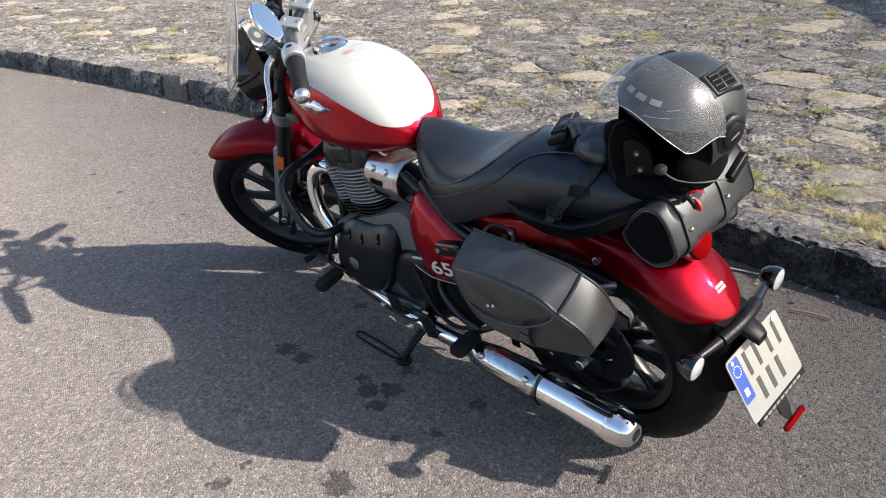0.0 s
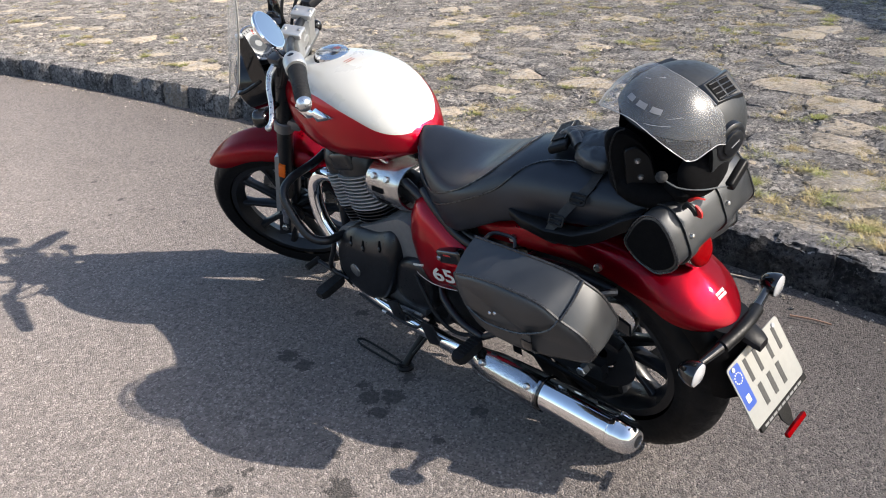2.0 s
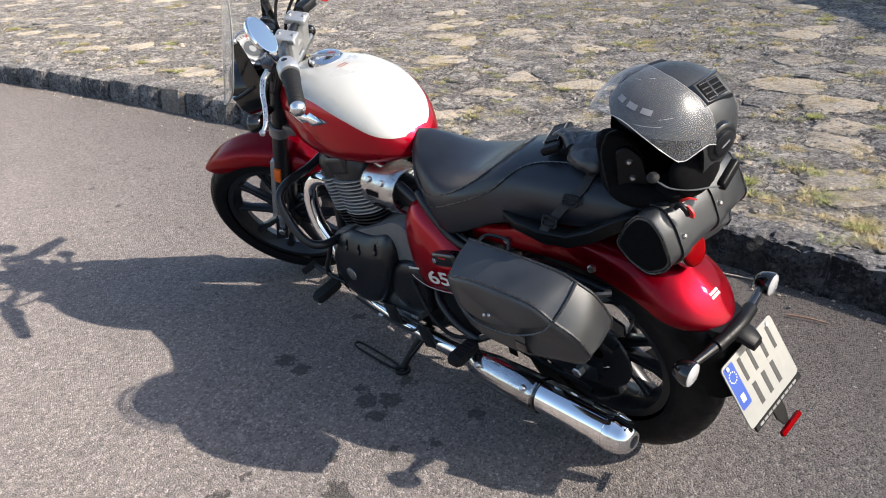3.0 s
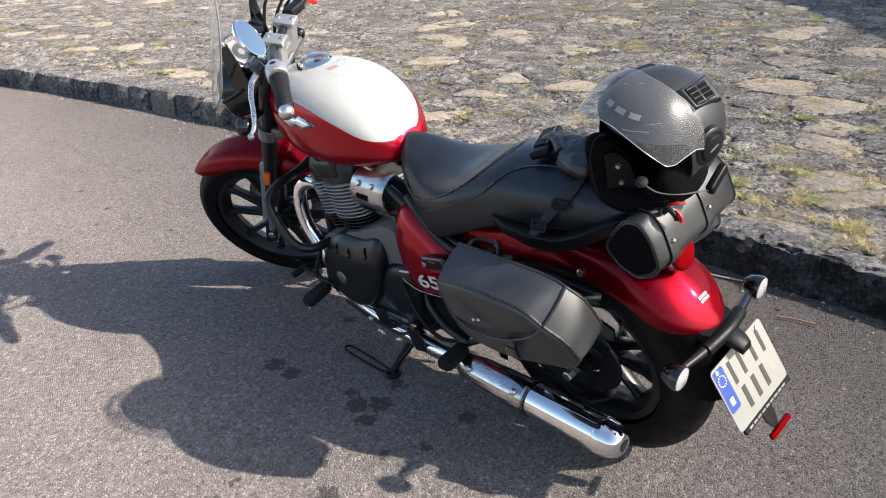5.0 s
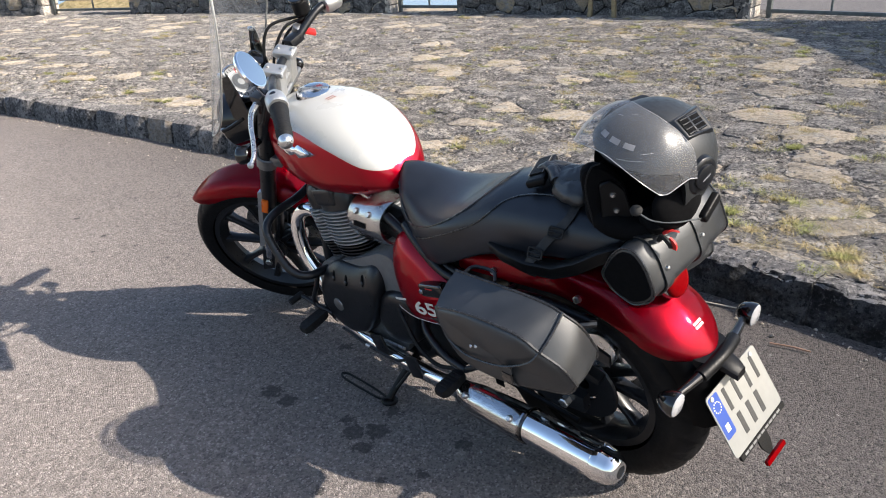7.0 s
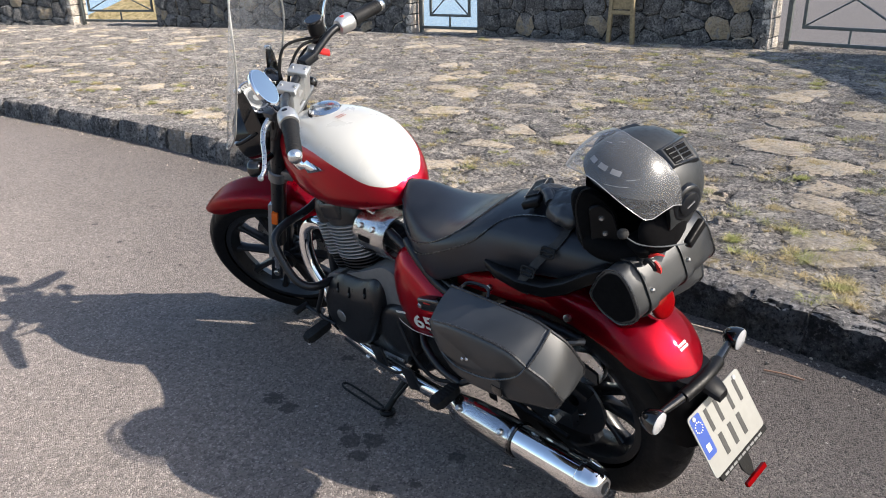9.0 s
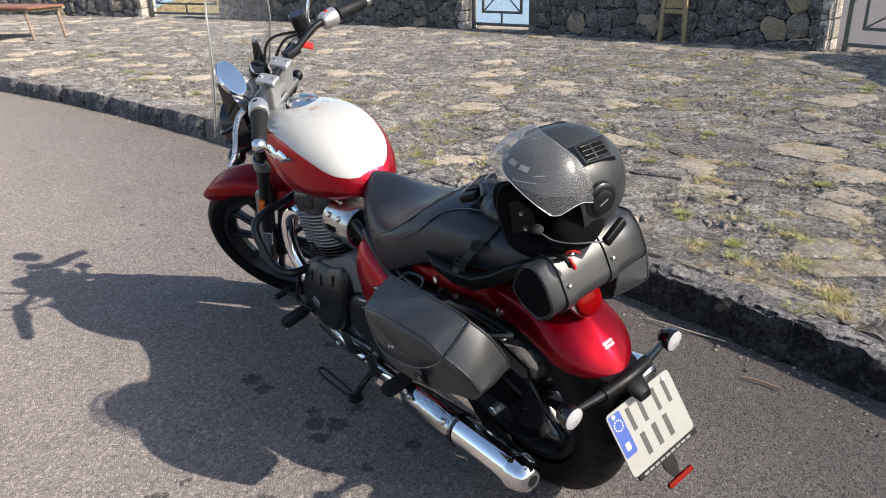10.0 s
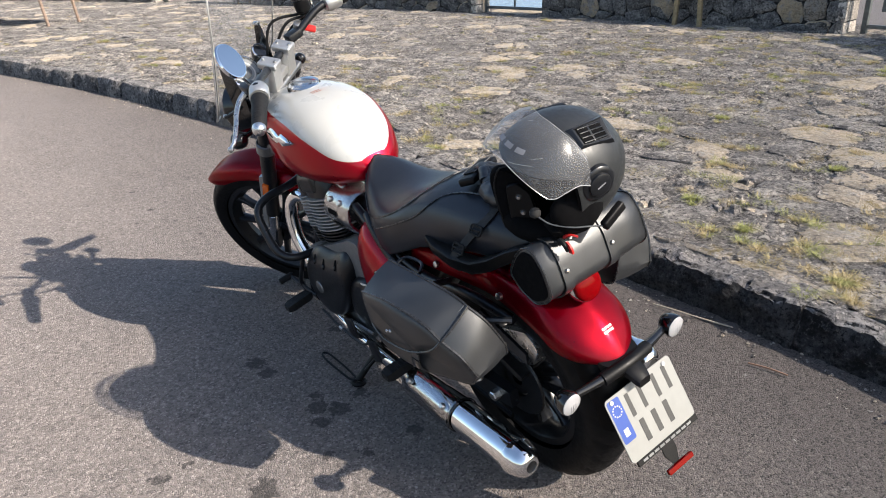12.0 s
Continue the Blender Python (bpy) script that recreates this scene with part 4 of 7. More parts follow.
def tank_bm():
    bm = bmesh.new()
    rings = []
    xs = []
    for k in range(4 * (len(TANK) - 1) + 1):
        row = tank_row(k / 4)
        xs.append((float(row[0]), float(row[4])))
    nt, nb = 12, 12
    for x, edge in xs:
        top = tank_at(x, 0).z
        more = min(1.0, max(0.0, (0.98 - x) / 0.2)) * 0.040
        half, other = ([e * k / nt for k in range(nt + 1)] + [e + (math.pi - e) * k / nb for k in range(1, nb)]
                       for e in (edge_angle(x, min(edge, top - 0.0005)), edge_angle(x, min(edge + min(more, 0.5 * max(0.0, top - edge)), top - 0.0005))))
        angs = half + [math.pi] + [-a for a in reversed(other[1:])]
        rings.append([bm.verts.new(tank_at(x, a)) for a in angs])
    n = len(rings[0])
    for i, (a, b) in enumerate(zip(rings, rings[1:])):
        for k in range(n):
            j = (k + 1) % n
            f = bm.faces.new((a[k], a[j], b[j], b[k]))
            f.material_index = 1 if (k < nt or k >= n - nt) and xs[i + 1][0] > 0.600 and i > 0 else 0
    bm.faces.new(rings[0])
    bm.faces.new(rings[-1])
    return bm


tank = part("fuel_tank", tank_bm(), [RED, WHITE], bike, "teardrop fuel tank, creamy white over dark red", sharp=50)
capn = Vector((-0.16, 0.03, 1)).normalized()
cap_c = tank_at(0.966, 0) + Vector((0, 0, 0.006))
cap = part("fuel_cap", lathe([(0, 0.0085), (0.030, 0.0080), (0.044, 0.0062), (0.0500, 0.0030), (0.0525, -0.004), (0.054, -0.024)], 40, tuple(capn), cap_c), BRIGHT, tank, "brushed metal fuel cap")
part("cap_seam", lathe([(0.0535, -0.010), (0.0560, -0.006), (0.0560, -0.024), (0.0535, -0.024)], 40, tuple(capn), cap_c), BLACK, cap)
part("cap_bar", moved(box(-0.046, 0.046, -0.0035, 0.0035, 0.004, 0.0110, 0.0015), Matrix.Translation(cap_c) @ capn.to_track_quat("Z", "Y").to_matrix().to_4x4() @ Matrix.Rotation(radians(-40), 4, "Z")), ALU, tank)
for k in range(2):
    for i in range(5):
        p0 = tank_at(0.876 - 0.011 * k, 0.02) + Vector((0, 0.014 - 0.0066 * i, 0.0006))
        part("tank_mark", moved(box(-0.0026, 0.0026, -0.0022, 0.0022, 0, 0.0008), Matrix.Translation(p0) @ Matrix.Rotation(radians(7), 4, "Y")), MARK, tank)


def tank_emblem():
    """A winged chrome badge on the tank's side."""
    rings = []
    for k in range(13):
        t = k / 12
        x = 0.985 - 0.190 * t
        h = 0.021 * math.sin(math.pi * min(1, t * 1.6 + 0.12)) ** 0.6 if t < 0.55 else 0.0205 * (1 - (t - 0.55) / 0.45) + 0.001
        zc = 0.897 - 0.004 * t
        ring = []
        for u, g in ((-1, 0.0), (-0.6, 0.004), (0, 0.007), (0.6, 0.004), (1, 0.0)):
            z = zc + h * u
            lo, hi = 0.2, math.pi / 2
            for _ in range(24):
                m = (lo + hi) / 2
                lo, hi = (m, hi) if tank_at(x, m).z > z else (lo, m)
            ring.append(tank_at(x, lo, g + 0.001))
        rings.append(ring)
    return loft(rings, closed=False, caps=False)


part("tank_badge", tank_emblem(), CHROME, tank, "winged chrome badge")
part("tank_badge", mirrored(tank_emblem()), CHROME, tank)


# -- seat
SEAT_ROWS = (  # x, half width, top at the middle, crown drop to the edge, bottom edge
    (0.600, 0.030, 0.838, 0.030, 0.775), (0.575, 0.070, 0.836, 0.045, 0.752), (0.54, 0.100, 0.826, 0.050, 0.715), (0.50, 0.122, 0.812, 0.050, 0.675), (0.455, 0.142, 0.800, 0.042, 0.648),
    (0.41, 0.156, 0.795, 0.032, 0.638), (0.36, 0.164, 0.797, 0.024, 0.645), (0.31, 0.164, 0.812, 0.024, 0.668), (0.26, 0.157, 0.840, 0.034, 0.692), (0.215, 0.148, 0.865, 0.046, 0.712), (0.16, 0.140, 0.876, 0.046, 0.728),
    (0.08, 0.132, 0.880, 0.042, 0.746), (0.0, 0.124, 0.880, 0.040, 0.760), (-0.08, 0.112, 0.876, 0.040, 0.766), (-0.15, 0.094, 0.866, 0.040, 0.768), (-0.19, 0.065, 0.850, 0.030, 0.775), (-0.205, 0.03, 0.83, 0.02, 0.785))


def seat_bm(rows):
    rings = []
    for x, w, top, crown, bot in rows:
        half = [(0, top), (w * 0.35, top - crown * 0.10), (w * 0.65, top - crown * 0.38), (w * 0.85, top - crown * 0.8), (w * 0.97, top - crown * 1.5),
                (w, top - crown * 1.5 - (top - crown * 1.5 - bot) * 0.4), (w * 0.985, bot + 0.012), (w * 0.94, bot), (w * 0.5, bot + 0.004)]
        rings.append([(x, y, z) for y, z in half] + [(x, 0, bot + 0.006)] + [(x, -y, z) for y, z in reversed(half[1:])])
    bm = loft(rings)
    bmesh.ops.subdivide_edges(bm, edges=bm.edges[:], cuts=1, use_grid_fill=True, smooth=0.6)
    return bm


seat = part("seat", seat_bm(SEAT_ROWS), SEAT, bike, "black vinyl step seat with a low rider scoop", sharp=70)


def seat_point(x, f, side, lift=0.0015):
    """A point on the seat's skin; f runs from 0 at the middle to 1 at the rounded edge and on down the flank."""
    for a, b in zip(SEAT_ROWS, SEAT_ROWS[1:]):
        if a[0] >= x >= b[0]:
            t = (a[0] - x) / (a[0] - b[0])
            w, top, crown, bot = (a[i] + (b[i] - a[i]) * t for i in (1, 2, 3, 4))
    knots = [(0, top), (w * 0.35, top - crown * 0.10), (w * 0.65, top - crown * 0.38), (w * 0.85, top - crown * 0.8), (w * 0.97, top - crown * 1.5), (w, top - crown * 1.5 - (top - crown * 1.5 - bot) * 0.4), (w * 0.985, bot + 0.012)]
    s = f * 4
    i = min(int(s), 5)
    y = knots[i][0] + (knots[i + 1][0] - knots[i][0]) * (s - i)
    z = knots[i][1] + (knots[i + 1][1] - knots[i][1]) * (s - i)
    return Vector((x, side * (y + lift * min(1, f)), z + lift * 1.2 * max(0, 1.2 - f)))


for side in (1, -1):
    part("seam", tube([seat_point(x, f, side) for x, f in ((0.575, 0.70), (0.53, 0.92), (0.47, 1.02), (0.40, 0.98), (0.33, 0.86), (0.27, 0.68), (0.225, 0.45), (0.205, 0.2), (0.20, 0.0))], 0.0022, 6), PIPING, seat)
    part("seam", tube([seat_point(x, f, side) for x, f in ((0.47, 1.30), (0.41, 1.18), (0.34, 1.12), (0.26, 1.05), (0.205, 0.92), (0.170, 0.75), (0.147, 0.54), (0.115, 0.38), (0.07, 0.29), (0.02, 0.25), (-0.06, 0.27))], 0.0020, 6), PIPING, seat)


# -- grab rails beside the seat, belt over it
def grab_rail():
    rings = []
    for x, y, z, h, wd in ((0.165, 0.135, 0.748, 0.018, 0.012), (0.12, 0.142, 0.738, 0.022, 0.018), (0.04, 0.148, 0.733, 0.024, 0.020), (-0.04, 0.146, 0.742, 0.025, 0.020), (-0.10, 0.138, 0.768, 0.026, 0.020), (-0.15, 0.122, 0.798, 0.026, 0.020), (-0.19, 0.10, 0.815, 0.024, 0.018)):
        rings.append([(x, y + wd * c, z + h * s) for c, s in ((-1, 0.0), (-0.8, -0.2), (0.8, -0.2), (1, 0.0), (1, 1.0), (0.85, 1.1), (-0.85, 1.1), (-1, 1.0))])
    return loft(rings)


part("grab_rail", grab_rail(), BLACK, bike, "black moulded passenger grab rail", sharp=50)
part("grab_rail", mirrored(grab_rail()), BLACK, bike)


def belt(pts, w=0.0115, th=0.0012):
    line = spline(pts, 5)
    rings = []
    for i, p in enumerate(line):
        d = (line[min(i + 1, len(line) - 1)] - line[max(i - 1, 0)]).normalized()
        s = Vector((1, 0, 0)) - d * d.x
        s.normalize()
        n = d.cross(s)
        rings.append([p + s * w + n * th, p - s * w + n * th, p - s * w - n * th, p + s * w - n * th])
    return loft(rings)


bl = part("strap", belt([seat_point(-0.045, f, 1, 0.004) for f in (0.0, 0.3, 0.6)] + [seat_point(-0.03, 0.85, 1, 0.004), seat_point(-0.01, 1.05, 1, 0.004), (0.012, 0.142, 0.785), (0.03, 0.160, 0.757), (0.03, 0.155, 0.72)]), WEBBING, bike, "black webbing strap with buckle over the seat")
for at in (Matrix.Translation(seat_point(-0.028, 0.90, 1, 0.008)) @ Matrix.Rotation(radians(-52), 4, "X"), Matrix.Translation((0.014, 0.149, 0.784)) @ Matrix.Rotation(radians(-60), 4, "X")):
    part("buckle", moved(tube(rounded([(-0.019, -0.011, 0.002), (0.019, -0.011, 0.002), (0.019, 0.011, 0.002), (-0.019, 0.011, 0.002)], 0.005), 0.0028, 8, smooth=False, closed=True), at), RUBBER, bl)
    part("buckle_bar", moved(rod((-0.018, 0, 0.004), (0.018, 0, 0.004), 0.0026, 8), at), RUBBER, bl)


# -- tail: lamp, indicator bar, plate
tl = part("tail_light", lathe([(0.0, -0.05), (0.030, -0.05), (0.036, -0.03), (0.040, 0.0), (0.041, 0.006), (0.037, 0.008)], 32, (-0.86, 0, 0.25), (-0.245, 0, 0.705)), BLACK, bike)
part("lens", lathe([(0.0395, 0.000), (0.0405, 0.004), (0.0395, 0.009), (0.0370, 0.013), (0.028, 0.017), (0.014, 0.0190), (0, 0.0195)], 40, (-0.86, 0, 0.25), (-0.245, 0, 0.705)), LENS_RED, tl, "round red tail lamp lens")
part("trim_ring", lathe([(0.037, -0.001), (0.0405, 0.003), (0.0425, 0.0005), (0.0425, -0.012), (0.041, -0.012)], 32, (-0.86, 0, 0.25), (-0.245, 0, 0.705)), CHROME, tl)
part("light_foot", moved(box(-0.03, 0.03, -0.018, 0.018, -0.02, 0.02, 0.008), Matrix.Translation((-0.205, 0, 0.680)) @ Matrix.Rotation(radians(-40), 4, "Y")), BLACK, tl)

bar = part("indicator_bar", tube([(-0.345, 0.075, 0.525), (-0.352, 0.03, 0.530), (-0.354, 0, 0.531), (-0.352, -0.03, 0.530), (-0.345, -0.075, 0.525)], 0.0165, 14), BLACK, bike)
part("tail_bracket", loft([[(x, y * k, z) for y, z in ((0.055, z0), (0.055, z1), (-0.055, z1), (-0.055, z0))] for x, z0, z1, k in ((-0.275, 0.50, 0.56, 1.1), (-0.33, 0.500, 0.545, 1.0), (-0.352, 0.512, 0.540, 0.8))]), BLACK, bike)
part("plate_lamp", loft([[(x, y, z + dz) for y, dz in ((-w, -0.009), (-w, 0.006), (-w * 0.7, 0.011), (w * 0.7, 0.011), (w, 0.006), (w, -0.009))] for x, z, w in ((-0.345, 0.530, 0.027), (-0.366, 0.524, 0.026), (-0.388, 0.512, 0.023), (-0.402, 0.502, 0.017))]), BLACK, bike)
for s in (1, -1):
    ind = part("indicator", lathe([(0.0, 0.040), (0.012, 0.039), (0.022, 0.030), (0.028, 0.014), (0.0295, 0.0), (0.028, -0.004)], 28, (1, 0, 0.1), (-0.345, 0.177 * s, 0.524)), GLOSS, bike, "round black indicator with a clear lens")
    part("lens", lathe([(0.0285, 0.0), (0.026, 0.005), (0.015, 0.009), (0, 0.010)], 28, (-1, 0, -0.1), (-0.345, 0.177 * s, 0.524)), LENS_WHITE, ind)
    for k in range(-3, 4):                                  # moulded ribs in the lens
        hw = math.sqrt(0.0250 ** 2 - (0.0068 * k) ** 2)
        part("rib", tube([(-0.345 - 0.0105 + 0.010 * ((q * hw) ** 2 + (0.0068 * k) ** 2) / 0.0270 ** 2, 0.177 * s + 0.0068 * k, 0.524 + q * hw - 0.001) for q in (-1, -0.5, 0, 0.5, 1)], 0.0009, 5, smooth=False), LENS_WHITE, ind)
    part("stalk", tube([(-0.343, 0.075 * s, 0.525), (-0.338, 0.11 * s, 0.524), (-0.330, 0.158 * s, 0.524)], (0.013, 0.009), 12), GLOSS, ind)


def plate_frame(u, v, h):
    """A point on the number plate: u to the left, v down it, h out of it."""
    top, dn = Vector((-0.369, 0, 0.494)), Vector((-0.0775, 0, -0.148)).normalized()
    out = Vector((-0.148, 0, 0.0775)).normalized()
    return top + Vector((0, u - 0.006, -0.004)) + dn * v + out * h


def on_plate(outline, h0, h1):
    return loft([[plate_frame(u, v, h) for u, v in outline] for h in (h0, h1)])


def plate_bar(u0, u1, v0, v1):
    return on_plate([(u0, v0), (u1, v0), (u1, v1), (u0, v1)], 0.0016, 0.0022)


plate = part("number_plate", on_plate(rounded([(0.11, 0), (0.11, 0.16), (-0.11, 0.16), (-0.11, 0)], 0.012), -0.001, 0.0015), PLATE, bike, "white number plate with a blue band")
part("blue_band", on_plate(rounded([(0.106, 0.006), (0.106, 0.112), (0.068, 0.112), (0.068, 0.006)], 0.006), 0.0015, 0.0019), PLATE_BLUE, plate)
for k in range(12):
    a = 2 * math.pi * k / 12
    u, v = 0.087 + 0.0125 * math.cos(a), 0.036 + 0.0125 * math.sin(a)
    part("star", on_plate([(u + 0.0018 * math.cos(b), v + 0.0018 * math.sin(b)) for b in (2 * math.pi * i / 6 for i in range(6))], 0.0019, 0.0023), PRINT, plate)
part("letter_bar", plate_bar(0.094, 0.080, 0.080, 0.098), PRINT, plate)
for u in (0.056, 0.016, -0.032, -0.070):
    part("character_bar", plate_bar(u - 0.003, u - 0.015, 0.014, 0.070), INK, plate)
for u in (0.040, 0.000, -0.040):
    part("character_bar", plate_bar(u + 0.005, u - 0.010, 0.084, 0.138), INK, plate)
for u in (0.092, -0.085):
    part("plate_screw", lathe([(0.006, 0.0015), (0.0055, 0.004), (0, 0.005)], 14, tuple(plate_frame(0, 0, 1) - plate_frame(0, 0, 0)), plate_frame(u if u > 0 else u, 0.012, 0)), LENS_WHITE, plate)
pf = part("plate_frame", on_plate([(0.098, 0.1605), (0.098, 0.173), (-0.108, 0.173), (-0.108, 0.1605)], -0.003, 0.004), BLACK, bike)
for k in range(9):
    u = 0.082 - 0.0190 * k
    part("print_bar", on_plate([(u, 0.164), (u, 0.1695), (u - 0.0145, 0.1695), (u - 0.0145, 0.164)], 0.004, 0.0045), STITCH, pf)
part("plate_holder", on_plate([(0.018, 0.02), (0.018, 0.200), (0.004, 0.226), (-0.012, 0.226), (-0.022, 0.200), (-0.022, 0.02)], -0.008, -0.0035), BLACK, bike)
part("rear_reflector", on_plate(rounded([(0.034, 0.2250), (0.034, 0.2375), (-0.050, 0.2375), (-0.050, 0.2250)], 0.003), -0.003, 0.005), LENS_RED, bike, "red rear reflector")


# -- exhaust
def exhaust(s):
    ax = []
    muff = lathe([(0.024, -0.335), (0.034, -0.31), (0.043, -0.24), (0.0465, -0.12), (0.047, 0.06), (0.0475, 0.145), (0.0490, 0.147), (0.0490, 0.162), (0.0470, 0.165), (0.044, 0.185), (0.034, 0.203), (0.022, 0.211), (0.0165, 0.211), (0.015, 0.204), (0.015, 0.10)], 40, (-1, 0, 0), (0.0, 0.215, 0.262))
    return muff if s > 0 else mirrored(muff)


def shield():
    rings = []
    for x, r in ((0.315, 0.034), (0.300, 0.046), (0.25, 0.0505), (0.15, 0.0525), (0.075, 0.0525)):
        rings.append([(x, 0.215 + r * math.cos(a), 0.262 + r * math.sin(a)) for a in (radians(-95 + 185 * k / 16) for k in range(17))])
    bm = loft(rings, closed=False, caps=False)
    bmesh.ops.solidify(bm, geom=bm.faces[:], thickness=0.0025)
    return bm


def header(y):
    return tube([(0.985, y, 0.600), (1.045, y + 0.010, 0.618), (1.100, y + 0.025, 0.592), (1.120, y + 0.040, 0.530), (1.104, y + 0.050, 0.445), (1.055, y + 0.050, 0.365), (0.99, 0.140, 0.268), (0.90, 0.158, 0.225), (0.75, 0.172, 0.213), (0.60, 0.184, 0.214), (0.47, 0.199, 0.232), (0.36, 0.211, 0.255), (0.30, 0.215, 0.262)], 0.0245, 18)


for s in (1, -1):
    out = Matrix.Identity(4) if s > 0 else Matrix.Translation((0, -0.03, 0.028))
    ex = part("silencer", moved(exhaust(s), out), CHROME, bike, "polished chrome exhaust silencer", sharp=35)
    # a black disc across the pipe mouth stands for the shade inside
    bore_shade_disc = lathe([(0.0152, 0.2075), (0.0, 0.2070)], 24, (-1, 0, 0), (0.0, 0.215, 0.262))
    part("bore_shade_disc", moved(bore_shade_disc if s > 0 else mirrored(bore_shade_disc), out), CLOTH, ex)
    h = header(0.085)
    part("header_pipe", h if s > 0 else mirrored(h), CHROME, ex)
    h = shield()
    part("heat_shield", h if s > 0 else moved(mirrored(h), out), CHROME, ex)
    for x in (0.262, 0.100):
        part("bolt", lathe([(0.0, 0.009), (0.006, 0.009), (0.009, 0.006), (0.010, 0.0), (0.010, -0.004)], 12, (0, s * 0.70, 0.71), (x, s * 0.2515, 0.299)), STEEL, ex)
    part("clamp", lathe([(0.049, 0), (0.0512, 0.0005), (0.0512, 0.0065), (0.049, 0.007)], 36, (-1, 0, 0), (0.070, s * 0.215, 0.262)), GLOSS, ex)


# -- engine
def fin_outline(g, front=0.0):
    """A fin's edge seen from above: a broad bulge at the rear, a smaller one ahead of it."""
    x0, x1, w = 0.722, 0.998, 0.142
    pts = []
    for k in range(25):
        u = k / 24
        if u < 0.64:
            v = 0.70 + 0.30 * math.sqrt(max(0.0, 1 - ((u - 0.33) / 0.335) ** 2))
        else:
            v = 0.52 + 0.36 * math.sqrt(max(0.0, 1 - ((u - 0.79) / 0.211) ** 2))
        pts.append((x0 - g * 0.6 + (x1 - x0 + g * 1.2) * u, w * v + g))
    return pts + [(x, -y) for x, y in reversed(pts)]


TILT_C = Matrix.Translation((0.83, 0, 0.45)) @ Matrix.Rotation(radians(13), 4, "Y") @ Matrix.Translation((-0.83, 0, -0.45))
part("crankcase", prism(rounded([(1.06, 0.30), (1.03, 0.40), (0.98, 0.460), (0.82, 0.512), (0.70, 0.565), (0.640, 0.594), (0.578, 0.588), (0.575, 0.45), (0.590, 0.30), (0.64, 0.20), (0.98, 0.20)], 0.03), -0.148, 0.148, 0.006), GREYCASE, bike, "grey painted engine crankcase")
cyl = part("cylinder_block", prism([(0.74, 0.44), (0.965, 0.44), (0.965, 0.665), (0.74, 0.665)], -0.092, 0.092, 0.02), SATIN, bike, m=TILT_C)
for k in range(17):
    z = 0.474 + 0.0120 * k
    o = fin_outline(0.0 if k > 6 else -0.004 - 0.0012 * (6 - k))
    bm = loft([[(x, y, z) for x, y in o], [(x, y, z + 0.0042) for x, y in o]])
    part("cooling_fin", bm, FIN if k > 6 else SATIN, cyl, sharp=50)
dome = [[(0.86 + (x - 0.86) * kx, y * ky, z) for x, y in fin_outline(-0.004)] for z, kx, ky in ((0.660, 0.96, 0.94), (0.690, 0.97, 0.96), (0.722, 0.95, 0.93), (0.744, 0.90, 0.86), (0.758, 0.80, 0.70), (0.762, 0.5, 0.3))]
head = part("cylinder_head", loft(dome), SATIN, bike, "satin black cylinder head cover", m=TILT_C, sharp=45)
part("rocker_cover", box(0.770, 0.880, 0.05, 0.134, 0.690, 0.752, 0.016, 4), SATIN, head)
part("plug_cap", tube([(0.84, 0.12, 0.75), (0.87, 0.13, 0.79), (0.93, 0.10, 0.80), (1.0, 0.04, 0.79)], 0.010, 10), RUBBER, head)
def bulged(outline, c, levels, r=0.03):
    o = rounded(outline, r, 4)
    return loft([[(c[0] + (x - c[0]) * k, y, c[1] + (z - c[1]) * k) for x, z in o] for y, k in levels])


def engine_cover():
    """A deep cover: its top falls away in a broad chamfer, the other edges are rounded."""
    out = rounded([(1.005, 0.31), (0.99, 0.40), (0.955, 0.452), (0.885, 0.497), (0.760, 0.506), (0.675, 0.543), (0.652, 0.50), (0.662, 0.43), (0.71, 0.335), (0.77, 0.255), (0.86, 0.222), (0.96, 0.245)], 0.035, 4)
    rings = []
    for y, kx, kt, kb in ((0.095, 1.0, 1.0, 1.0), (0.148, 1.0, 1.0, 1.0), (0.156, 0.992, 0.985, 0.995), (0.163, 0.98, 0.955, 0.985), (0.176, 0.955, 0.85, 0.965), (0.186, 0.92, 0.74, 0.93), (0.1905, 0.87, 0.66, 0.87), (0.1925, 0.78, 0.55, 0.76), (0.1935, 0.4, 0.25, 0.4), (0.1935, 0.04, 0.03, 0.04)):
        rings.append([(0.83 + (x - 0.83) * kx, y, 0.345 + (z - 0.345) * (kt if z > 0.345 else kb)) for x, z in out])
    return loft(rings)


lc = part("left_cover", engine_cover(), SATIN, bike, "satin black engine side cover", sharp=60)
part("cover_badge", lathe([(0, 0.006), (0.018, 0.006), (0.023, 0.004), (0.024, 0)], 28, "Y", (0.887, 0.1925, 0.341)), CAST, lc)
# raised black discs stand for the shade inside the bolt recesses
for x, y, z in ((0.874, 0.1845, 0.458), (0.808, 0.1865, 0.462), (0.719, 0.1840, 0.488)):
    q = Matrix.Translation((x, y, z)) @ Matrix.Rotation(radians(32), 4, "X") @ Matrix.Rotation(radians(16), 4, "Y")
    part("pocket_disc", moved(lathe([(0.0, 0.0016), (0.0095, 0.0016), (0.0115, 0.0008), (0.013, -0.006)], 20, "Y"), q @ Matrix.Diagonal((0.5, 1, 1.5, 1))), CLOTH, lc)
    part("case_bolt", moved(lathe([(0.0, 0.004), (0.0045, 0.004), (0.006, 0.003), (0.006, 0)], 10, "Y"), q @ Matrix.Translation((0, 0, -0.008))), SATIN, lc)
